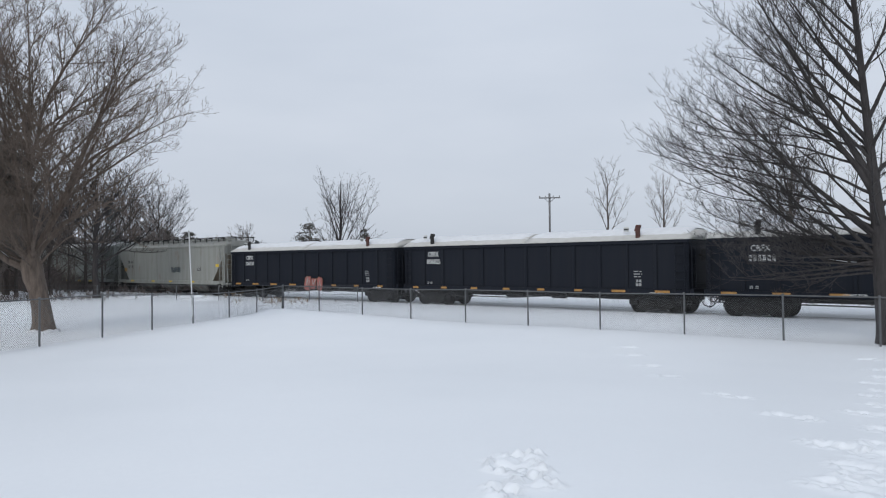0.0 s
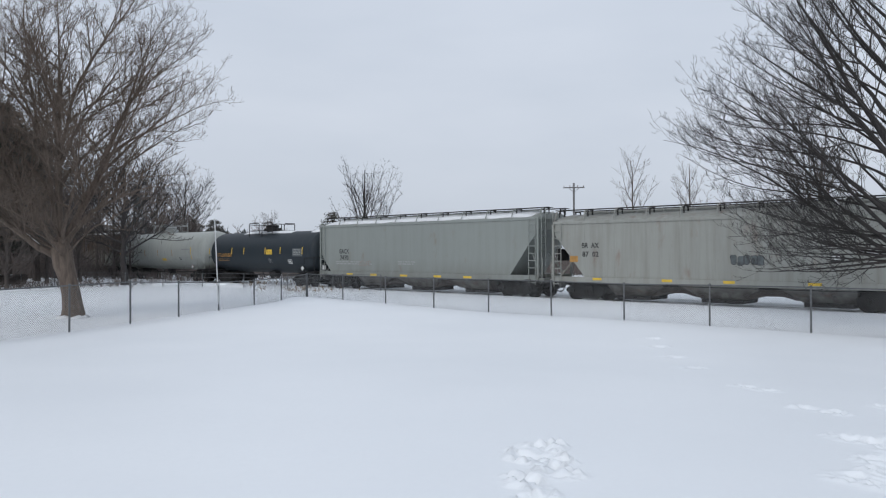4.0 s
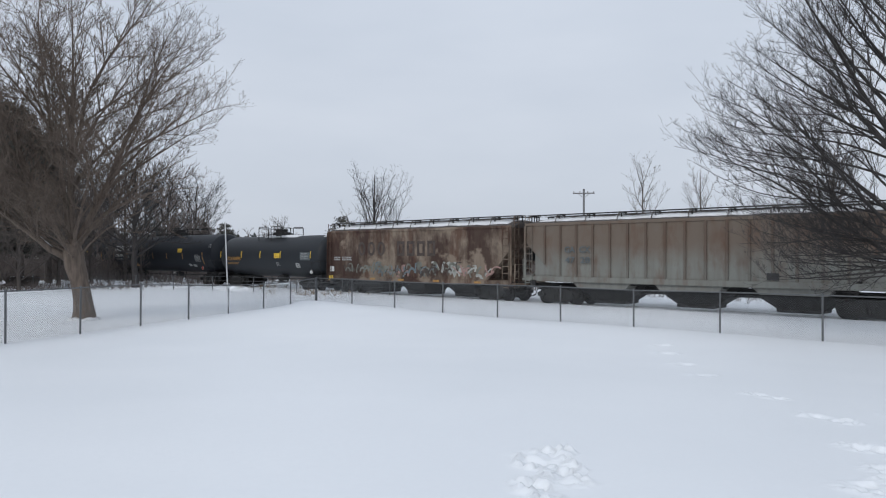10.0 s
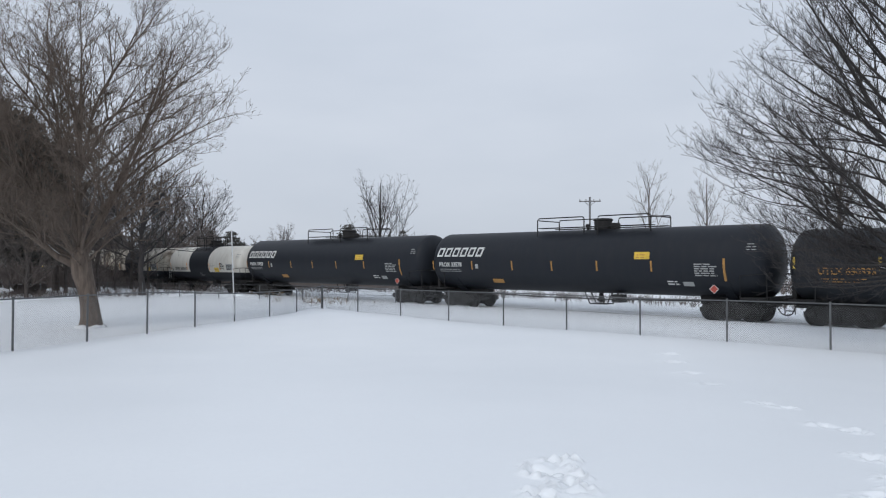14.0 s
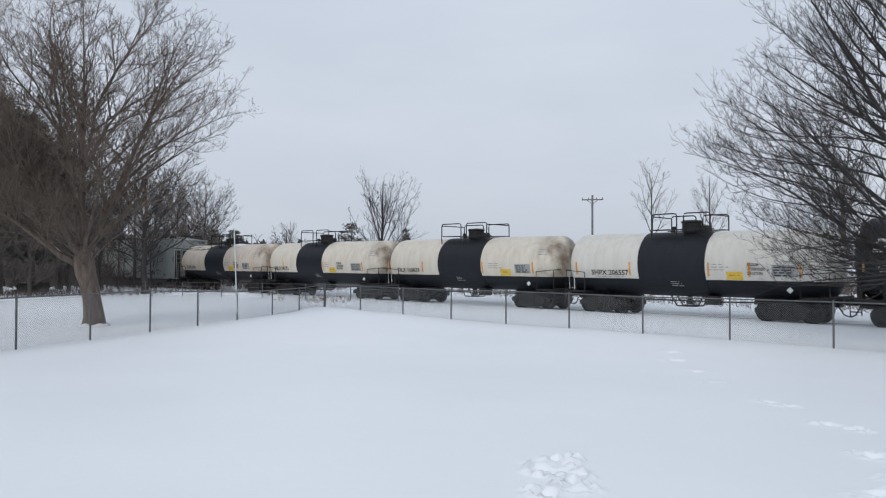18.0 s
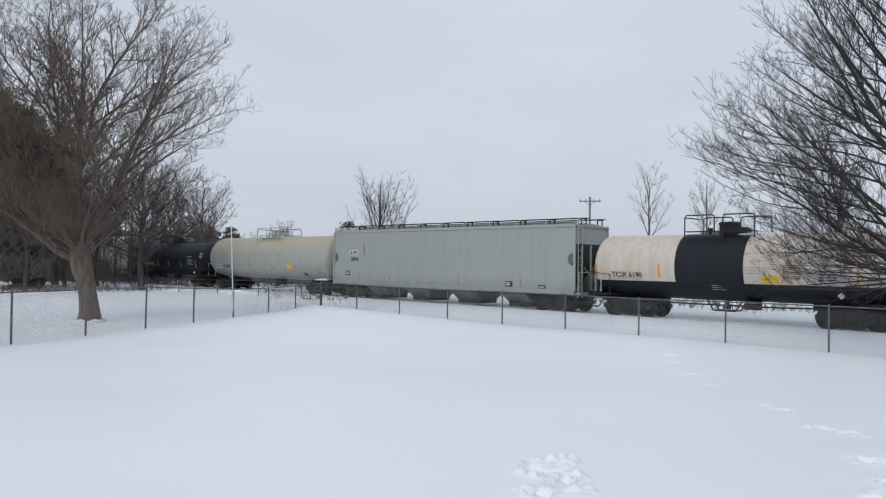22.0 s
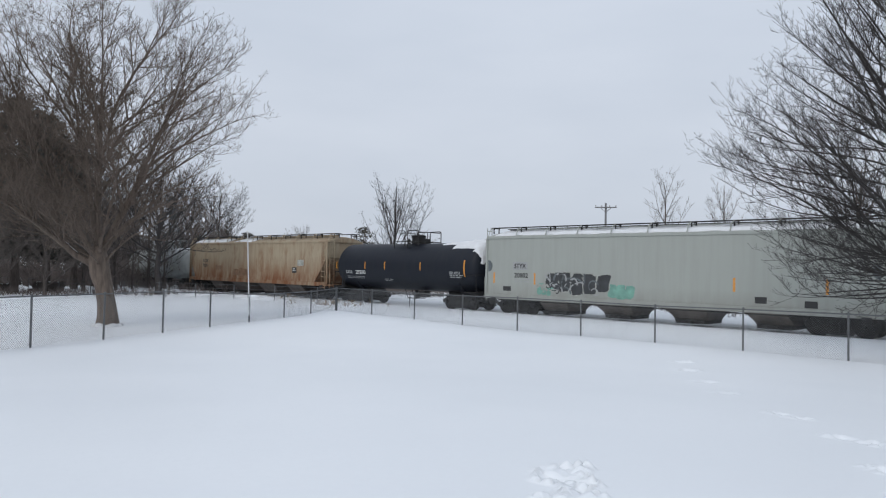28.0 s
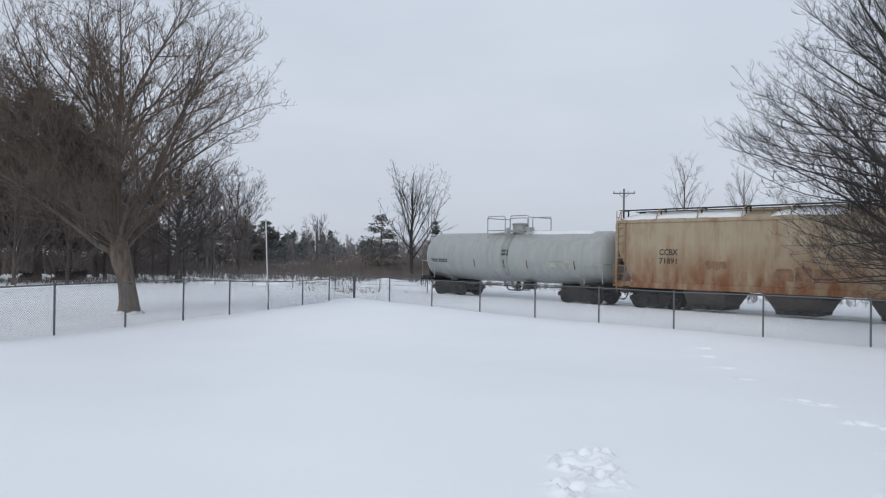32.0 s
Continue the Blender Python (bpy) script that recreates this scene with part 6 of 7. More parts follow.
def bare_tree(name, place, label, trunk_h, trunk_r, stems, spec, material, seed, lean=(0, 0), flare=1.35, leader=0.0, split=False):
    """stems: (height on the trunk, compass angle, angle from upright, length, radius)."""
    rng = random.Random(seed)
    root = tagged(new(name), label, "tree")
    root.location = place
    g = ([], Growth())
    base = Vector((0, 0, -0.3))
    steps = 8
    pts, radii = [], []
    for i in range(steps + 1):
        f = i / steps
        pts.append(base + Vector((lean[0] * f + rng.gauss(0, 0.012), lean[1] * f + rng.gauss(0, 0.012), (trunk_h + 0.3) * f)))
        radii.append(trunk_r * ((flare - 1) * math.exp(-f * trunk_h * 1.8) + 1 - (1 - (leader or 0.8)) * f))
    trunk = Growth()
    trunk.limb(pts, radii, 14)
    for h, az, tilt, length, r in stems:
        f = (h + 0.3) / (trunk_h + 0.3)
        i = min(steps - 1, int(f * steps))
        p = pts[i].lerp(pts[i + 1], min(1.0, f * steps - i))
        a, t = radians(az), radians(tilt)
        d = Vector((math.cos(a) * math.sin(t), math.sin(a) * math.sin(t), math.cos(t)))
        sprout(g, rng, p, d, length, r, 0, spec)
    if not split:
        for line, width in g[0]:
            trunk.limb(line, width, 6)
    me = trunk.mesh("trunk", material)
    me.polygons.foreach_set("use_smooth", [True] * len(me.polygons))
    part("trunk", me, None, root)
    if split:
        for line, width in g[0]:
            one = Growth()
            one.limb(line, width, 8)
            part("limb", one.mesh("limb", material), None, root)
    tagged(part("crown", g[1].mesh("crown", material), None, root), kind="stuff")
    return root


def arc(rng, p, az, tilts, length, steps, sway):
    """A limb's line: it leaves p towards az and bends through three angles from upright."""
    pts, wa, wt = [p.copy()], 0.0, 0.0
    for i in range(steps):
        f = (i + 0.5) / steps
        wa, wt = 0.85 * wa + rng.gauss(0, sway), 0.85 * wt + rng.gauss(0, sway * 0.8)
        a, t = radians(az) + wa, radians(float(np.interp(f, (0, 0.5, 1), tilts))) + wt
        p = p + Vector((math.cos(a) * math.sin(t), math.sin(a) * math.sin(t), math.cos(t))) * (length / steps)
        pts.append(p.copy())
    return pts


def along_line(pts, f):
    k = f * (len(pts) - 1)
    i = min(len(pts) - 2, int(k))
    return pts[i].lerp(pts[i + 1], k - i), (pts[i + 1] - pts[i]).normalized(), i


def ramify(g, rng, pts, radii, length, level, spec, tip, stout):
    """Side branches along a line, and theirs in turn. spec per level: gap, share of the rest, least length, angle, lift, first, bend."""
    gap, share, least, angle, lift, first, bend = spec[level]
    s, roll = length * first * rng.uniform(0.8, 1.2), rng.uniform(0, 6.28)
    while s < length * 0.985:
        f = s / length
        q, along, i = along_line(pts, f)
        roll += 2.4 + rng.gauss(0, 0.5)
        side = along.orthogonal().normalized()
        side.rotate(Matrix.Rotation(roll, 3, along))
        if side.z < -0.25 and rng.random() < 0.65:
            side.z *= -1
        ang = radians(rng.gauss(angle, 9))
        way = along * math.cos(ang) + side * math.sin(ang)
        strong = 1.5 if level == 0 and rng.random() < 0.22 else 1.0
        ln = ((length - s) * share * strong + least) * rng.uniform(0.6, 1.2)
        steps = (7, 4, 3, 2)[min(level, 3)]
        r = min(radii[i] * 0.66, tip + stout * ln ** 1.15)
        line, d, p = [q], way, q
        for k in range(steps):
            d = (d + Vector((rng.gauss(0, bend), rng.gauss(0, bend), rng.gauss(0, bend) + lift / steps))).normalized()
            p = p + d * (ln / steps)
            line.append(p)
        rr = [r + (tip * 0.8 - r) * (k / steps) ** 0.85 for k in range(steps + 1)]
        g.limb(line, rr, 5 if r > 0.018 else 3)
        if level + 1 < len(spec):
            ramify(g, rng, line, rr, ln, level + 1, spec, tip, stout)
        s += gap * rng.uniform(0.55, 1.45)


def great_tree(place, label, trunk, limbs, spec, material, seed, snow=(), sway=0.05, tip=0.0042, stout=0.0075, split=True):
    """An old winter tree. limbs: (height on the trunk, or limb and share along it; compass angle; angles from upright; length; radius)."""
    rng = random.Random(seed)
    root = tagged(new("bare_tree"), label, "tree")
    root.location = place
    line, girth = [Vector(p) for p in trunk[0]], trunk[1]
    t = Growth()
    t.limb(line, girth, 16)
    me = t.mesh("trunk", material)
    me.polygons.foreach_set("use_smooth", [True] * len(me.polygons))
    part("trunk", me, None, root)
    crown, made = Growth(), []
    if girth[-1] < 0.1:
        ramify(crown, rng, line[len(line) // 2:], girth[len(line) // 2:], (line[-1] - line[len(line) // 2]).length, 0, spec, tip, stout)
    for start, az, tilts, length, r in limbs:
        if isinstance(start, tuple):
            p = along_line(made[start[0]][0], start[1])[0]
        else:
            k = max(i for i, q in enumerate(line[:-1]) if q.z <= start)
            p = line[k].lerp(line[k + 1], (start - line[k].z) / (line[k + 1].z - line[k].z))
        steps = max(5, int(length / 0.45))
        pts = arc(rng, p, az, tilts, length, steps, sway)
        rr = [0.005 + (r - 0.005) * (1 - k / steps) ** 1.2 * (1 + 0.25 * math.exp(-k * 1.2)) for k in range(steps + 1)]
        made.append((pts, rr))
        if split:
            one = Growth()
            one.limb(pts, rr, 9)
            me = one.mesh("limb", material)
            me.polygons.foreach_set("use_smooth", [True] * len(me.polygons))
            part("limb", me, None, root)
        else:
            crown.limb(pts, rr, 6)
        ramify(crown, rng, pts, rr, length, 0, spec, tip, stout)
    tagged(part("crown", crown.mesh("crown", material), None, root), kind="stuff")
    for k, f0, f1, w in snow:
        # snow lying along the upper side of a sloping limb
        pts, rr = made[k]
        cuts = [f0 + (f1 - f0) * j / 6 for j in range(7)]
        ridge = Growth()
        ridge.limb([along_line(pts, f)[0] + Vector((0, 0, rr[along_line(pts, f)[2]] * 0.8 + 0.01)) for f in cuts], [w * v * rng.uniform(0.75, 1.2) for v in (0.15, 0.8, 1, 0.9, 1, 0.7, 0.15)], 7)
        me = ridge.mesh("limb_snow", M["car_snow"])
        me.polygons.foreach_set("use_smooth", [True] * len(me.polygons))
        part("limb_snow", me, None, root, "thin strip of snow lying on the limb")
    return root


# the wide old tree beyond the side fence
rng = random.Random(70)
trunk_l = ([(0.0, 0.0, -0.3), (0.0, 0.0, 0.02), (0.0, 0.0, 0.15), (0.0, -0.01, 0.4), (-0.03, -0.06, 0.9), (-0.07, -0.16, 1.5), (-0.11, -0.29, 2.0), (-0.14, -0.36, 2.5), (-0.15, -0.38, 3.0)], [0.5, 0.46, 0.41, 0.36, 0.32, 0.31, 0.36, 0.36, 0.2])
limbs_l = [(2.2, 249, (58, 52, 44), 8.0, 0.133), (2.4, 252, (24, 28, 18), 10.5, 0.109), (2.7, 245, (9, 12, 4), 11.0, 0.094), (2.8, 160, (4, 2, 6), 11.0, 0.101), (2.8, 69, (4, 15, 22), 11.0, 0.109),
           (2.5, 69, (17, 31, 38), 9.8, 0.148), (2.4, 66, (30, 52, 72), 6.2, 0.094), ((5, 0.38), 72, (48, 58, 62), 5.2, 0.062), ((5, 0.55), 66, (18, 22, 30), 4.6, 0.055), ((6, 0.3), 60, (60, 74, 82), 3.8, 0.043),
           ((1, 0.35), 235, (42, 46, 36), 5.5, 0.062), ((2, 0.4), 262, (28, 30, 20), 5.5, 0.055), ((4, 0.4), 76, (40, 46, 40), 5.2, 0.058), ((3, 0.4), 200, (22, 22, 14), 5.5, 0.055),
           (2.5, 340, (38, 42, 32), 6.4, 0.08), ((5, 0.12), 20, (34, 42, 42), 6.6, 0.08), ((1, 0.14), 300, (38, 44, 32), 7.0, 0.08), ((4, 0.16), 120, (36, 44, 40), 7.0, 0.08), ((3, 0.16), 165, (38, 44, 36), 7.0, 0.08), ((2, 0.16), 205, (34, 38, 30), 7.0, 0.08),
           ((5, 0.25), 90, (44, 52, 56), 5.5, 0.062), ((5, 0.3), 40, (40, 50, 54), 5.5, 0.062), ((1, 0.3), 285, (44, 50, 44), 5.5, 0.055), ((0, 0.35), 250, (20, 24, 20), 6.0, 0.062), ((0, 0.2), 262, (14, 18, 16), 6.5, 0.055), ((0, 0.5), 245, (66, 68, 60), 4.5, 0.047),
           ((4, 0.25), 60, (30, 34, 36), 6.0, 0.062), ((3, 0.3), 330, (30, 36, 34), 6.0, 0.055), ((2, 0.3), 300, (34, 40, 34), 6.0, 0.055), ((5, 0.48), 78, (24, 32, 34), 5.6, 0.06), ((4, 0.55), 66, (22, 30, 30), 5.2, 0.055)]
# short brown boughs low in the crown
for k in range(9):
    limbs_l.append((rng.uniform(2.0, 2.9), 190 + k * 137.5 % 210, (rng.uniform(40, 65), rng.uniform(55, 75), rng.uniform(70, 95)), rng.uniform(3.2, 5.2), 0.038))
for k in range(26):
    limbs_l.append(((rng.choice((0, 0, 0, 1, 1, 2, 3, 14, 16, 22)), rng.uniform(0.15, 0.6)), rng.uniform(200, 340), (rng.uniform(30, 60), rng.uniform(60, 85), rng.uniform(70, 110)), rng.uniform(2.0, 3.6), 0.032))
SPEC_L = ((0.42, 0.36, 0.88, 44, 0.28, 0.22, 0.1), (0.26, 0.36, 0.43, 44, 0.22, 0.16, 0.11), (0.18, 0.36, 0.22, 44, 0.15, 0.12, 0.12), (0.18, 0.3, 0.13, 44, 0.08, 0.2, 0.1))
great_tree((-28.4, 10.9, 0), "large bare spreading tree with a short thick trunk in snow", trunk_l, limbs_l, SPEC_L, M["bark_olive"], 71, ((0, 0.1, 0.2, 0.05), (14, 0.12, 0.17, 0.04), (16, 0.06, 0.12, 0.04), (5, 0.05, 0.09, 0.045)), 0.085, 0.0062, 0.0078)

# snow heaped round its foot
foot = Growth()
foot.limb([Vector((-28.4 + 0.5 * math.cos(a), 10.9 + 0.5 * math.sin(a), 0.03)) for a in np.linspace(-2.2, 1.3, 15)], [0.02, 0.07, 0.1, 0.06, 0.09, 0.12, 0.07, 0.03, 0.08, 0.11, 0.06, 0.09, 0.1, 0.05, 0.02], 8)
me = foot.mesh("snow_heap", M["car_snow"])
me.polygons.foreach_set("use_smooth", [True] * len(me.polygons))
tagged(new("snow_heap", me), "low lumpy ring of snow round the foot of the old tree", "snow")

# the tree at the railway fence, with a leaning leader
rng = random.Random(90)
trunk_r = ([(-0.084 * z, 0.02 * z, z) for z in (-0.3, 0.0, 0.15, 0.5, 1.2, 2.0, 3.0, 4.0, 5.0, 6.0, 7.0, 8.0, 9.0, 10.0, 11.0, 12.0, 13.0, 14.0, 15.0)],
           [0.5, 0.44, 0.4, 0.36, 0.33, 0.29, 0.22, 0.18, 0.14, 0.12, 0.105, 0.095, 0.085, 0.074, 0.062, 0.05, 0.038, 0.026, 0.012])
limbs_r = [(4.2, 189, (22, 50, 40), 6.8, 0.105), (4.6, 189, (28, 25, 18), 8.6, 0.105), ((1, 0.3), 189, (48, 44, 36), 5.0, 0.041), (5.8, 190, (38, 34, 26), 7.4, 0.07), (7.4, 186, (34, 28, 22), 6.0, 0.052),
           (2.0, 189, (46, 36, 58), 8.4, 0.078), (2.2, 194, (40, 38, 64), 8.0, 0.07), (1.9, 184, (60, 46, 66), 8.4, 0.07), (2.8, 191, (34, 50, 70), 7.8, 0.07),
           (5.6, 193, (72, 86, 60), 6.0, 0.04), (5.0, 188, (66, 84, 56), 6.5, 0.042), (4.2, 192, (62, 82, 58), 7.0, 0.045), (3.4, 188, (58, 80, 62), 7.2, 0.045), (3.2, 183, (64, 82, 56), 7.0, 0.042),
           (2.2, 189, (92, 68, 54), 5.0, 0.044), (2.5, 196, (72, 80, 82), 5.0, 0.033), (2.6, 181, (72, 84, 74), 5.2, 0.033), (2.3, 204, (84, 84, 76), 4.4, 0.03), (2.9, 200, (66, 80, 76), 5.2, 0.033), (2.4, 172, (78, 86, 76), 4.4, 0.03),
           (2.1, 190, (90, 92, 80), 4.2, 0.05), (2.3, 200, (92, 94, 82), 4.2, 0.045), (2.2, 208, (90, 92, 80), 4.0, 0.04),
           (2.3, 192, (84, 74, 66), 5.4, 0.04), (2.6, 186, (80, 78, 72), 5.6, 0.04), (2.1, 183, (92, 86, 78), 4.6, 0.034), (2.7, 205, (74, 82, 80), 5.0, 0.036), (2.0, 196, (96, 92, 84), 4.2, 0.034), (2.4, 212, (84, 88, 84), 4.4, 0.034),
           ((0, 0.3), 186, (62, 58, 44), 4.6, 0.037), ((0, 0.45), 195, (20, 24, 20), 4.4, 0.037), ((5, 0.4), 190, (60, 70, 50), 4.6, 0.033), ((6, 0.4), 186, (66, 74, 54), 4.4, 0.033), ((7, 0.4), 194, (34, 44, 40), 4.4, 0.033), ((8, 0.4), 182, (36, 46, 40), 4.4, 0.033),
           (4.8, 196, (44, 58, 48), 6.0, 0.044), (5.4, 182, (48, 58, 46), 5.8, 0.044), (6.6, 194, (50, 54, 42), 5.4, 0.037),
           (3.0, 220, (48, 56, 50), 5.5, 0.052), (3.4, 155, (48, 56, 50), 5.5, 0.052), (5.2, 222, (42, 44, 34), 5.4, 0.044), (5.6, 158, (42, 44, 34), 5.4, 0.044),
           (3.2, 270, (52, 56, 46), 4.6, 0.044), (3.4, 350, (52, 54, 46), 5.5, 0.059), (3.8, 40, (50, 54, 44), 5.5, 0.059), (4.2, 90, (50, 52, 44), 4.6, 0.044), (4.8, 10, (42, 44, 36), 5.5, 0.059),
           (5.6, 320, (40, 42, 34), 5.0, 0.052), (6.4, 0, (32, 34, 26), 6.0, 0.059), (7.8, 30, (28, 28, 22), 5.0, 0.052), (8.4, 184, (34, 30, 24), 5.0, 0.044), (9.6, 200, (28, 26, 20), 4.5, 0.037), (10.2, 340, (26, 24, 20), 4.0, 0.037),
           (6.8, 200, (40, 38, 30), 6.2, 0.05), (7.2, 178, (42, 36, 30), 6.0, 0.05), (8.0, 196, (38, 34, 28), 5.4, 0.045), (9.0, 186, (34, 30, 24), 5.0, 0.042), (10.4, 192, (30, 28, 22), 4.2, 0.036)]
SPEC_R = ((0.46, 0.34, 0.7, 40, 0.4, 0.22, 0.06), (0.29, 0.34, 0.38, 40, 0.35, 0.2, 0.09), (0.19, 0.34, 0.21, 40, 0.2, 0.15, 0.1), (0.2, 0.3, 0.11, 40, 0.1, 0.25, 0.08))
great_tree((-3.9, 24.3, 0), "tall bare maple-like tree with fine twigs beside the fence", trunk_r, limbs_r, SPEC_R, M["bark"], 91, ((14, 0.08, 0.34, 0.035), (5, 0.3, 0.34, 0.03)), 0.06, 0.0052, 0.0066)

# smaller trees beyond the line and along the wood's edge
SMALL = ((9, 0.46, 16, 38, 0.05, 0.2), (7, 0.48, 18, 42, 0.07, 0.16), (4, 0.55, 18, 45, 0.1, 0.1), (0, 0, 0, 0, 0.12, 0.0))
FAR = ((8, 0.46, 18, 42, 0.06, 0.14), (6, 0.5, 20, 48, 0.09, 0.14), (4, 0.55, 20, 52, 0.12, 0.1), (0, 0, 0, 0, 0.15, 0.0))


def at_bearing(deg, dist):
    return (dist * math.sin(radians(deg)), dist * math.cos(radians(deg)), 0)


def field_tree(bearing, dist, height, seed, spread=0.3, stems=7, label="leafless young tree in a snowy field", radius=0.16, low=0.28, spec=SMALL, material="bark_far"):
    """A leader with rising side branches."""
    rng = random.Random(seed)
    s = []
    for k in range(stems * 2):
        f = k / (stems * 2 - 1)
        s.append((height * (low + 0.5 * f), k * 137.5 + rng.uniform(-25, 25), (46 - 22 * f) * (0.7 + spread), height * (0.36 - 0.16 * f) * rng.uniform(0.8, 1.2), radius * 0.3 * (1 - 0.45 * f)))
    return bare_tree("bare_tree", at_bearing(bearing, dist), label, height * 0.88, radius, s, spec, M[material], seed, (rng.uniform(-0.3, 0.3), 0), 1.2, 0.12)


def vase_tree(bearing, dist, height, wide, seed, label, stems=5, low=0.16, tip=0.0135, material="bark_field", girth=0.2, fan=40, crook=0.05, dense=1.0):
    """A middling tree whose limbs rise and spread from a short trunk round a leader."""
    rng = random.Random(seed)
    top = height * 0.86
    cuts = [-0.3 + (top + 0.3) * k / 9 for k in range(10)]
    bow = rng.uniform(-0.03, 0.03)
    line = ([(bow * z + rng.gauss(0, 0.006 * height * crook / 0.05), rng.gauss(0, 0.02), z) for z in cuts], [girth * (1.25 if k == 0 else 1) * (1 - k / 9.6) ** 0.9 + tip for k in range(10)])
    limbs = []
    for k in range(stems):
        f = (k + 0.5) / stems
        h = height * (low + 0.42 * f)
        t = fan * (1 - 0.45 * f) * rng.uniform(0.7, 1.25)
        ln = min((height - h) * 0.9, wide * (1.1 - 0.4 * f) / max(0.2, math.sin(radians(t * 0.8)))) * rng.uniform(0.8, 1.05)
        limbs.append((h, bearing * -1 + k * 137.5 + rng.uniform(-15, 15), (t, t * 0.85, t * 0.45), ln, girth * (0.34 - 0.14 * f)))
    spec = ((height * 0.05 / dense, 0.36, height * 0.055, 38, 0.3, 0.22, 0.07), (height * 0.034 / dense, 0.36, height * 0.03, 40, 0.2, 0.15, 0.1), (height * 0.026 / dense, 0.3, height * 0.02, 40, 0.1, 0.2, 0.1))
    return great_tree(at_bearing(bearing, dist), label, line, limbs, spec, M[material], seed, (), crook, tip * 0.8, 0.007, False)


vase_tree(-48.4, 72, 12.0, 3.6, 5, "bare many-stemmed tree in the field beyond the railway", 18, 0.14, 0.0115, "bark", 0.2, 42, 0.03, 1.05)
vase_tree(-55.7, 95, 7.9, 1.9, 6, "slender bare tree in a snowy field", 9, 0.2, 0.017, girth=0.16)
vase_tree(-27.75, 70, 12.4, 1.9, 7, "leafless young tree in a snowy field", 9, 0.34, 0.011, girth=0.14, fan=42)
vase_tree(-23.6, 74, 12.0, 2.1, 8, "leafless young tree in a snowy field", 9, 0.3, 0.011, girth=0.14, fan=42)
vase_tree(-15.0, 66, 12.5, 3.2, 9, "leafless young tree in a snowy field", 12, 0.3, 0.012, girth=0.3)
# bare trees that stand before the wood, the tallest first
for b, d, h, w, seed in ((-68.6, 69, 13.8, 3.6, 28), (-66.4, 74, 12.2, 3.0, 29), (-70.6, 66, 13.2, 3.8, 30)):
    tagged(vase_tree(b, d, h, w, seed, "tall dense bare tree at the edge of the wood", 20, 0.1, 0.014, "bark_field", 0.13, 56, 0.1, 1.35), group="bare trees at the edge of the wood")
for b, d, h, w, seed in ((-69.6, 61, 9.8, 3.4, 25), (-73.0, 58, 8.8, 3.4, 26), (-76.2, 57, 8.4, 3.2, 27)):
    tagged(vase_tree(b, d, h, w, seed, "bare many-stemmed tree before the wood", 20, 0.06, 0.013, "bark_field", 0.12, 60, 0.11, 1.35), group="bare trees at the edge of the wood")

# stout tree before the wood, and two beyond the line
vase_tree(-65.8, 60, 11.2, 5.6, 23, "bare tree with a stout dark trunk and wide low boughs", 24, 0.2, 0.012, "bark", 0.24, 66, 0.11, 1.3)
for b, d, h, w, seed in ((-61.6, 98, 14.6, 5.0, 21), (-63.6, 102, 15.8, 4.6, 22)):
    vase_tree(b, d, h, w, seed, "bare many-stemmed tree beyond the railway", 18, 0.1, 0.018, "bark", 0.16, 56, 0.11, 1.25)

# wood on the neighbour's side
rng = random.Random(33)
for i in range(12):
    b = -61.5 - i * 2.0 + rng.uniform(-0.6, 0.6)
    d = 66 + rng.uniform(0, 12)
    field_tree(b, d, rng.uniform(7.0, 8.6) if i < 4 else rng.uniform(8.5, 11.5), 100 + i, 0.6, 6, "leafless tree at the edge of a small wood", rng.uniform(0.07, 0.11), 0.1, FAR, "bark_field")


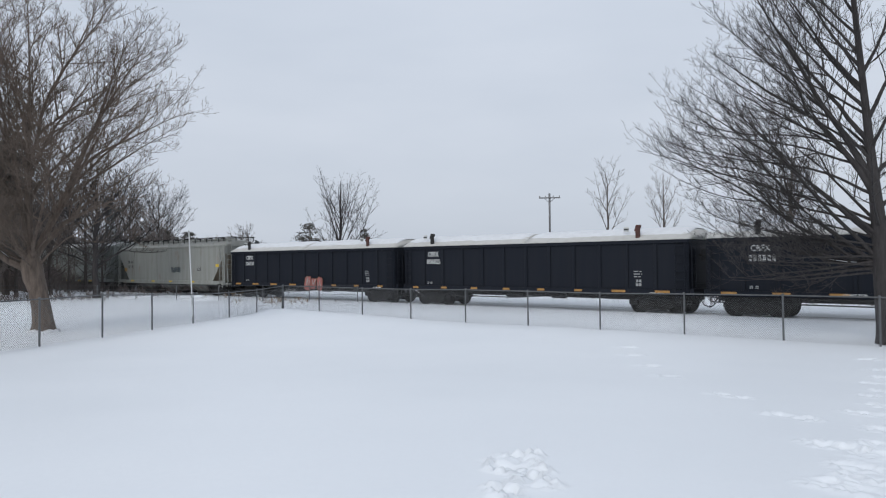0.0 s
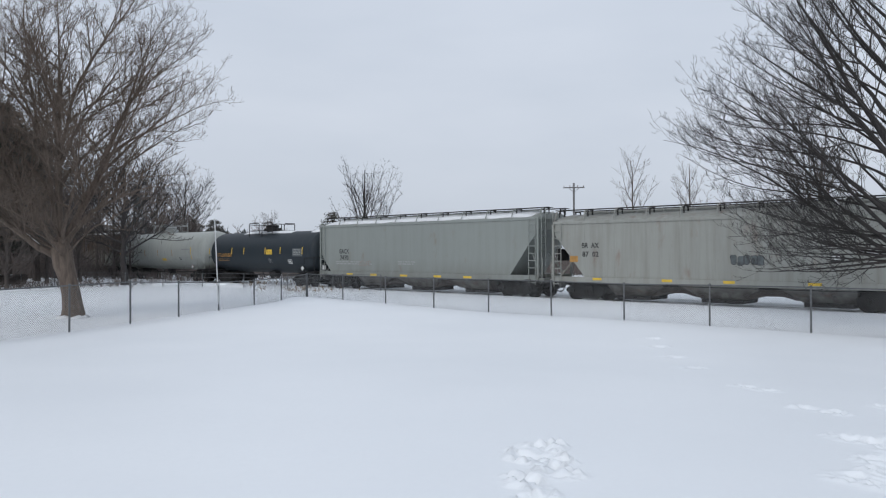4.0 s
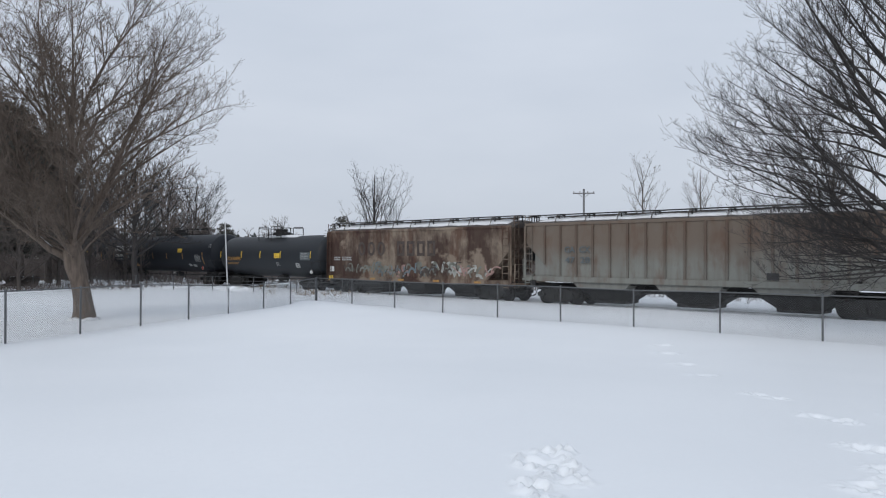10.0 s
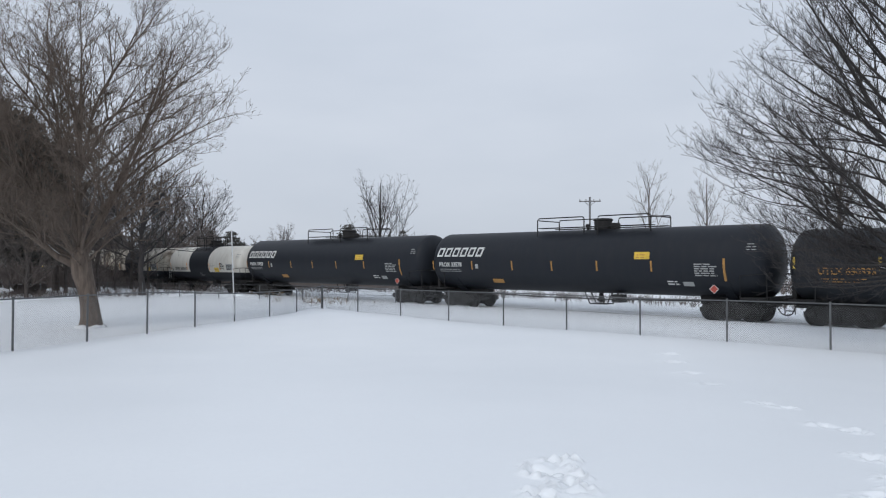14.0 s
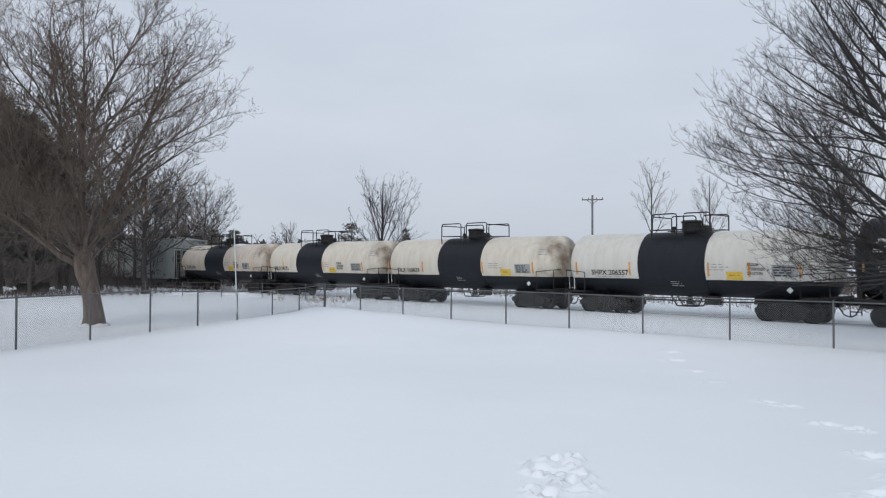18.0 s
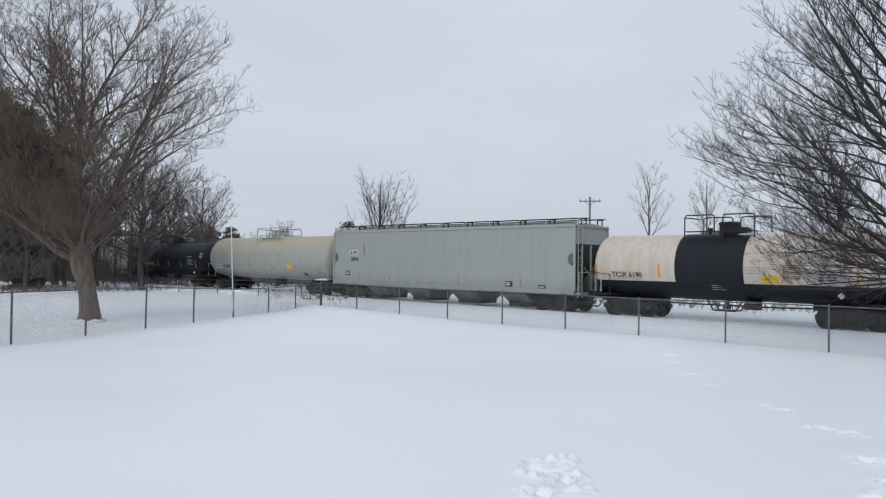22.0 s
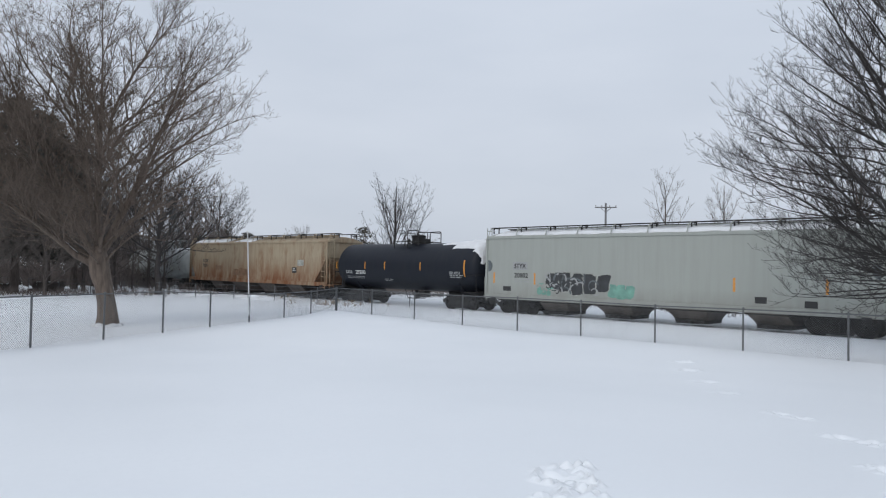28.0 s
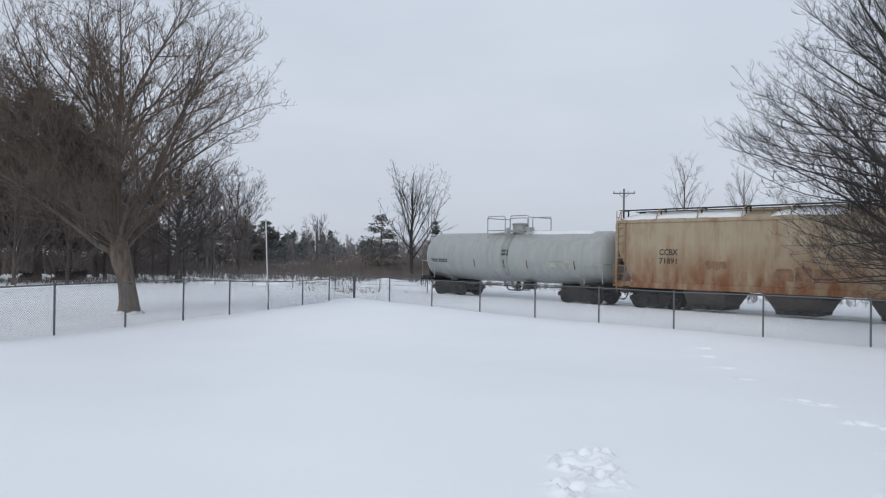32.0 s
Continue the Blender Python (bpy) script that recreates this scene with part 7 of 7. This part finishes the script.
def conifer(bearing, dist, height, width, seed, label, material="needle", bare=0.1, name="pine_tree", dense=1.0, broad=False):
    bulk = 1.5 if height > 7 else 1.0
    rng = random.Random(seed)
    root = tagged(new(name), label, "tree")
    root.location = at_bearing(bearing, dist)
    t = Growth()
    pts = [Vector((rng.gauss(0, 0.04), rng.gauss(0, 0.04), -0.3 + (height + 0.2) * i / 6)) for i in range(7)]
    t.limb(pts, [height * 0.022 * (1 - 0.85 * i / 6) for i in range(7)], 8)
    verts, faces = [], []
    tiers = int(height * 2.6)
    for k in range(tiers):
        f = (k + rng.random()) / tiers
        z = height * (bare + (1 - bare) * f)
        reach = width * (1 - f ** 1.7) ** 0.7 * rng.uniform(0.65, 1.15) + 0.15 if height > 7 or broad else width * (1 - f) ** 0.75 * rng.uniform(0.65, 1.15) + 0.1
        for j in range(rng.randint(4, 6)):
            a = rng.uniform(0, 2 * math.pi)
            tip = Vector((reach * math.cos(a), reach * math.sin(a), z + reach * rng.uniform(-0.18, 0.22)))
            start = Vector((0, 0, z))
            t.limb([start, start.lerp(tip, 0.6), tip], [0.035, 0.022, 0.008], 3)
            # needles: many short blades round the outer two thirds of each bough
            n = int((22 + 30 * reach) * dense)
            for q in range(n):
                u = rng.uniform(0.25, 1.05)
                c = start.lerp(tip, u) + Vector((rng.gauss(0, 0.14), rng.gauss(0, 0.14), rng.gauss(0, 0.09)))
                d = Vector((rng.gauss(0, 1), rng.gauss(0, 1), rng.gauss(0.25, 0.6))).normalized()
                s = d.orthogonal().normalized()
                s.rotate(Matrix.Rotation(rng.uniform(0, 6.28), 3, d))
                ln, wd = rng.uniform(0.2, 0.42) * bulk, rng.uniform(0.04, 0.075) * bulk
                i0 = len(verts)
                verts += [tuple(c - s * wd), tuple(c + s * wd), tuple(c + d * ln)]
                faces.append((i0, i0 + 1, i0 + 2))
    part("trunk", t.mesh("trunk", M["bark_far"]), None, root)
    part("needles", raw_mesh("needles", verts, faces, M[material]), None, root)
    return root


for i, (b, d, h, w) in enumerate(((-74.8, 64, 14.6, 4.6), (-77.4, 62, 13.2, 4.4), (-72.9, 67, 13.8, 4.0), (-80.4, 63, 13.4, 4.6), (-71.2, 72, 13.0, 3.2), (-84, 62, 13, 4.5))):
    conifer(b, d, h, w, 300 + i, "tall dark pine at the edge of a snowy yard", "needle", 0.2)
# lower dark pines that close the wood towards the line
rng = random.Random(58)
for i in range(11):
    conifer(-59.6 - 0.85 * i + rng.uniform(-0.3, 0.3), rng.uniform(92, 106), rng.uniform(5.4, 6.9), rng.uniform(1.9, 2.8), 340 + i, "low dark pine at the edge of the wood", "needle_mid", 0.03, dense=0.8, broad=True)
conifer(-50.75, 78, 6.7, 2.7, 320, "small dark pine in the snowy field", "needle_mid", 0.16, dense=0.3, broad=True)
conifer(-46.5, 80, 6.0, 1.1, 321, "small dark pine in the snowy field", "needle_mid", 0.05, dense=0.5)


def far_woods(name, b0, b1, dist, height, seed, label, conifers=0.3, thick=0.02):
    """A belt of distant bare trees and conifers, too many to count."""
    rng = random.Random(seed)
    root = tagged(new(name), label, "woods", kind="stuff")
    g = Growth()
    verts, faces = [], []
    n = int(abs(b1 - b0) * dist * thick)
    for i in range(n):
        b = b0 + (b1 - b0) * rng.random()
        d = dist * rng.uniform(0.92, 1.25)
        p = Vector(at_bearing(b, d))
        h = height * rng.uniform(0.55, 1.15)
        if rng.random() < conifers:
            for q in range(110):
                f = rng.random()
                w = h * 0.22 * (1 - f) + 0.15
                c = p + Vector((rng.gauss(0, w * 0.6), rng.gauss(0, w * 0.6), h * (0.05 + 0.95 * f)))
                i0 = len(verts)
                s = rng.uniform(0.25, 0.5)
                verts += [tuple(c + Vector((rng.gauss(0, s), rng.gauss(0, s), rng.gauss(0, s)))) for _ in range(3)]
                faces.append((i0, i0 + 1, i0 + 2))
        else:
            pts = wander(rng, p, Vector((0, 0, 1)), h, 4, 0.05, 0.1)
            g.limb(pts, [h * 0.013, h * 0.01, h * 0.008, h * 0.005, 0.02], 3)
            for k in range(22):
                f = rng.uniform(0.15, 0.95)
                q = pts[min(3, int(f * 4))].lerp(pts[min(4, int(f * 4) + 1)], f * 4 % 1)
                a = rng.uniform(0, 6.28)
                way = Vector((math.cos(a), math.sin(a), rng.uniform(0.6, 1.6)))
                br = wander(rng, q, way, h * 0.3 * rng.uniform(0.5, 1.1), 2, 0.15, 0.1)
                g.limb(br, [0.05, 0.035, 0.02], 3)
                for m in range(3):
                    g.limb(wander(rng, br[1], way + Vector((rng.gauss(0, 0.6), rng.gauss(0, 0.6), rng.gauss(0, 0.4))), h * 0.14, 1, 0.1, 0), [0.03, 0.018], 3)
    me = g.mesh("branches", M["twig_hazed"])
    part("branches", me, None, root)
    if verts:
        part("needles", raw_mesh("needles", verts, faces, M["needle_hazed"]), None, root)
    return root


far_woods("far_woods", -100, -60.5, 88, 8.5, 51, "dark mixed wood behind the neighbouring yard", 0.12, 0.05)
far_woods("far_woods", -61, -54.5, 170, 6.8, 52, "distant mixed woodland on the snowy plain", 0.4, 0.09)
far_woods("far_woods", -55, -44, 230, 6.5, 53, "distant low line of bare trees", 0.25, 0.09)
far_woods("far_woods", -44, 30, 260, 4.8, 54, "distant low line of bare trees", 0.2)


def brushwood(name, path, count, height, seed, material, label, width=1.5, category="brush", stout=1.0):
    """Dry stalks and bushes poking out of the snow along a line."""
    rng = random.Random(seed)
    g = Growth()
    for i in range(count):
        f = rng.random() * (len(path) - 1)
        k = min(len(path) - 2, int(f))
        p = Vector(path[k]).lerp(Vector(path[k + 1]), f - k)
        p += Vector((rng.gauss(0, width), rng.gauss(0, width), -0.05))
        h = height * rng.uniform(0.35, 1.15)
        for s in range(rng.randint(2, 5)):
            way = Vector((rng.gauss(0, 0.35), rng.gauss(0, 0.35), 1))
            pts = wander(rng, p, way, h * rng.uniform(0.6, 1.1), 2, 0.12, 0.0)
            g.limb(pts, [0.014 * stout, 0.011 * stout, 0.006 * stout], 3)
            g.limb(wander(rng, pts[1], way + Vector((rng.gauss(0, 0.7), rng.gauss(0, 0.7), 0)), h * 0.4, 1, 0.1, 0), [0.009 * stout, 0.005 * stout], 3)
    return tagged(new(name, g.mesh(name, M[material])), label, category, kind="stuff")


brushwood("dry_brush", [(-120, 47, 0), (-60, 45, 0), (-20, 43, 0), (40, 43, 0)], 1700, 0.75, 61, "brush", "brown dry brush in the snow beyond the railway", 1.6)
brushwood("dry_brush", [(-80, 42, 0), (-52, 34, 0), (-40, 29.5, 0), (-35, 26.5, 0)], 90, 0.42, 62, "dry_grass", "tall dry grass beside the railway", 1.3)
brushwood("dry_brush", [(-95, 10, 0), (-70, 30, 0), (-52, 40, 0), (-60, 62, 0)], 1100, 1.2, 63, "brush", "tangled leafless bushes at the edge of the wood", 2.2)
brushwood("dry_brush", [(-61, 6, 0), (-59, 13, 0), (-57, 18.5, 0), (-54, 27, 0)], 420, 0.7, 69, "brush", "low dry stalks along the edge of the wood", 2.0)
brushwood("thicket", [(-78, 40, 0), (-62, 46, 0), (-56, 52, 0), (-50, 56, 0)], 1300, 1.7, 65, "brush", "dense grey-brown thicket of bare shrubs in snow", 3.0, "shrubs", 1.5)
brushwood("thicket", [(-82, 50, 0), (-70, 58, 0), (-60, 60, 0), (-44, 62, 0)], 1500, 2.2, 66, "brush", "dense grey-brown thicket of bare shrubs in snow", 4.0, "shrubs", 1.7)
brushwood("dry_brush", [(-90, 75, 0), (-66, 68, 0), (-40, 66, 0), (-10, 70, 0), (30, 75, 0)], 4200, 2.1, 64, "brush", "line of leafless bushes across the field", 3.0)

brushwood("thicket", [(-120, 92, 0), (-84, 84, 0), (-60, 82, 0), (-30, 84, 0)], 2200, 2.7, 68, "brush", "grey-brown belt of bare shrubs across the snowy field", 5.0, "shrubs", 2.0)
brushwood("thicket", [(-90, -6, 0), (-86, 8, 0), (-82, 20, 0), (-76, 33, 0)], 1300, 3.2, 67, "brush", "tall dark undergrowth of bare shrubs inside the wood", 3.0, "shrubs", 3.0)


def log_pile(bearing, dist, wide, high, seed):
    """Stacked cordwood under a cap of snow."""
    rng = random.Random(seed)
    root = tagged(new("log_pile"), "stacked firewood logs under a cap of snow", "woodpile")
    root.location = at_bearing(bearing, dist)
    root.rotation_euler = (0, 0, radians(-bearing))
    z = 0.04
    while z < high:
        x = -wide / 2 + rng.uniform(0, 0.2) + 0.25 * z
        while x < wide / 2 - 0.25 * z:
            r = rng.uniform(0.11, 0.17)
            part("log", tubes([[(x, -0.5 + rng.uniform(-0.12, 0.12), z), (x + rng.uniform(-0.05, 0.05), 0.6, z + rng.uniform(-0.02, 0.02))]], r, 8), M["bark_field"], root)
            x += 1.7 * r
        z += 0.2
    bm = bmesh.new()
    for k in range(3):
        x0 = -wide * 0.38 + k * wide * 0.28 + rng.uniform(-0.05, 0.05)
        box(bm, x0, x0 + wide * rng.uniform(0.14, 0.24), -0.45 + 0.1 * k, 0.5, high - 0.02, high + rng.uniform(0.08, 0.13))
    bmesh.ops.bevel(bm, geom=bm.edges[:], offset=0.05, segments=2, affect="EDGES")
    part("snow_cap", bm, M["car_snow"], root)
    return root


log_pile(-72.8, 66, 2.4, 0.65, 1)
log_pile(-75.2, 66, 1.4, 0.5, 2)


def snow_mound(bearing, dist, wide, high, seed):
    verts, faces = [], []
    n = 16
    for j in range(n + 1):
        for i in range(n + 1):
            u, v = 2 * i / n - 1, 2 * j / n - 1
            q = max(0.0, 1 - u * u - v * v)
            verts.append((u * wide / 2, v * wide / 3, high * q * (0.75 + 0.5 * noise.noise((u * 2.5, v * 2.5, seed))) - 0.1))
    for j in range(n):
        for i in range(n):
            a = j * (n + 1) + i
            faces.append((a, a + 1, a + n + 2, a + n + 1))
    ob = new("snow_mound", raw_mesh("snow_mound", verts, faces, M["snow"]))
    ob.location = at_bearing(bearing, dist)
    return tagged(ob, "mound of brush and rubble buried under snow", "mound")


snow_mound(-50.0, 62, 5.0, 0.55, 1)
snow_mound(-58.6, 52, 4.0, 0.45, 2)


def utility_pole(bearing, dist, height):
    root = tagged(new("utility_pole"), "wooden utility pole with one crossarm", "pole")
    root.location = at_bearing(bearing, dist)
    root.rotation_euler = (0, 0, radians(32))
    part("pole", tubes([[(0, 0, -0.5), (0, 0, height)]], 0.12, 10), M["pole_wood"], root)
    part("crossarm", boxed(-1.25, 1.25, -0.2, -0.08, height - 0.6, height - 0.46), M["pole_wood"], root)
    part("brace", tubes([[(-0.7, -0.16, height - 0.5), (0, -0.12, height - 1.1)], [(0.7, -0.16, height - 0.5), (0, -0.12, height - 1.1)]], 0.03, 4), M["pole_wood"], root)
    for x in (-1.15, -0.45, 0.45, 1.15):
        part("insulator", tubes([[(x, -0.14, height - 0.46), (x, -0.14, height - 0.28)]], 0.05, 6), M["stone"], root)
    return root


utility_pole(-32.15, 88, 10.4)

# ---- what moves ----


# how far the train is ahead of an even pace, second by second (metres)
PACE = {0: -0.37, 1: -0.40, 2: -0.05, 3: -0.1, 6: 0.03, 7: 0.05, 8: -0.2, 9: 0.1, 10: -0.24, 11: 0.01, 12: 0.12, 13: -0.36, 14: -0.12, 17: -0.52, 18: -0.22, 19: -0.17, 20: -0.34, 21: 0.03,
        22: -0.1, 23: 0.28, 24: 0.18, 25: 0.4, 28: 0.68, 29: 0.42, 30: 0.5, 31: 0.48, 32: -0.1}


def motions():
    for car, middle in TRAIN:
        walk(car, [(t, pose(middle + travel(t) + ahead, TRACK_Y, 0)) for t, ahead in PACE.items()])


motions()
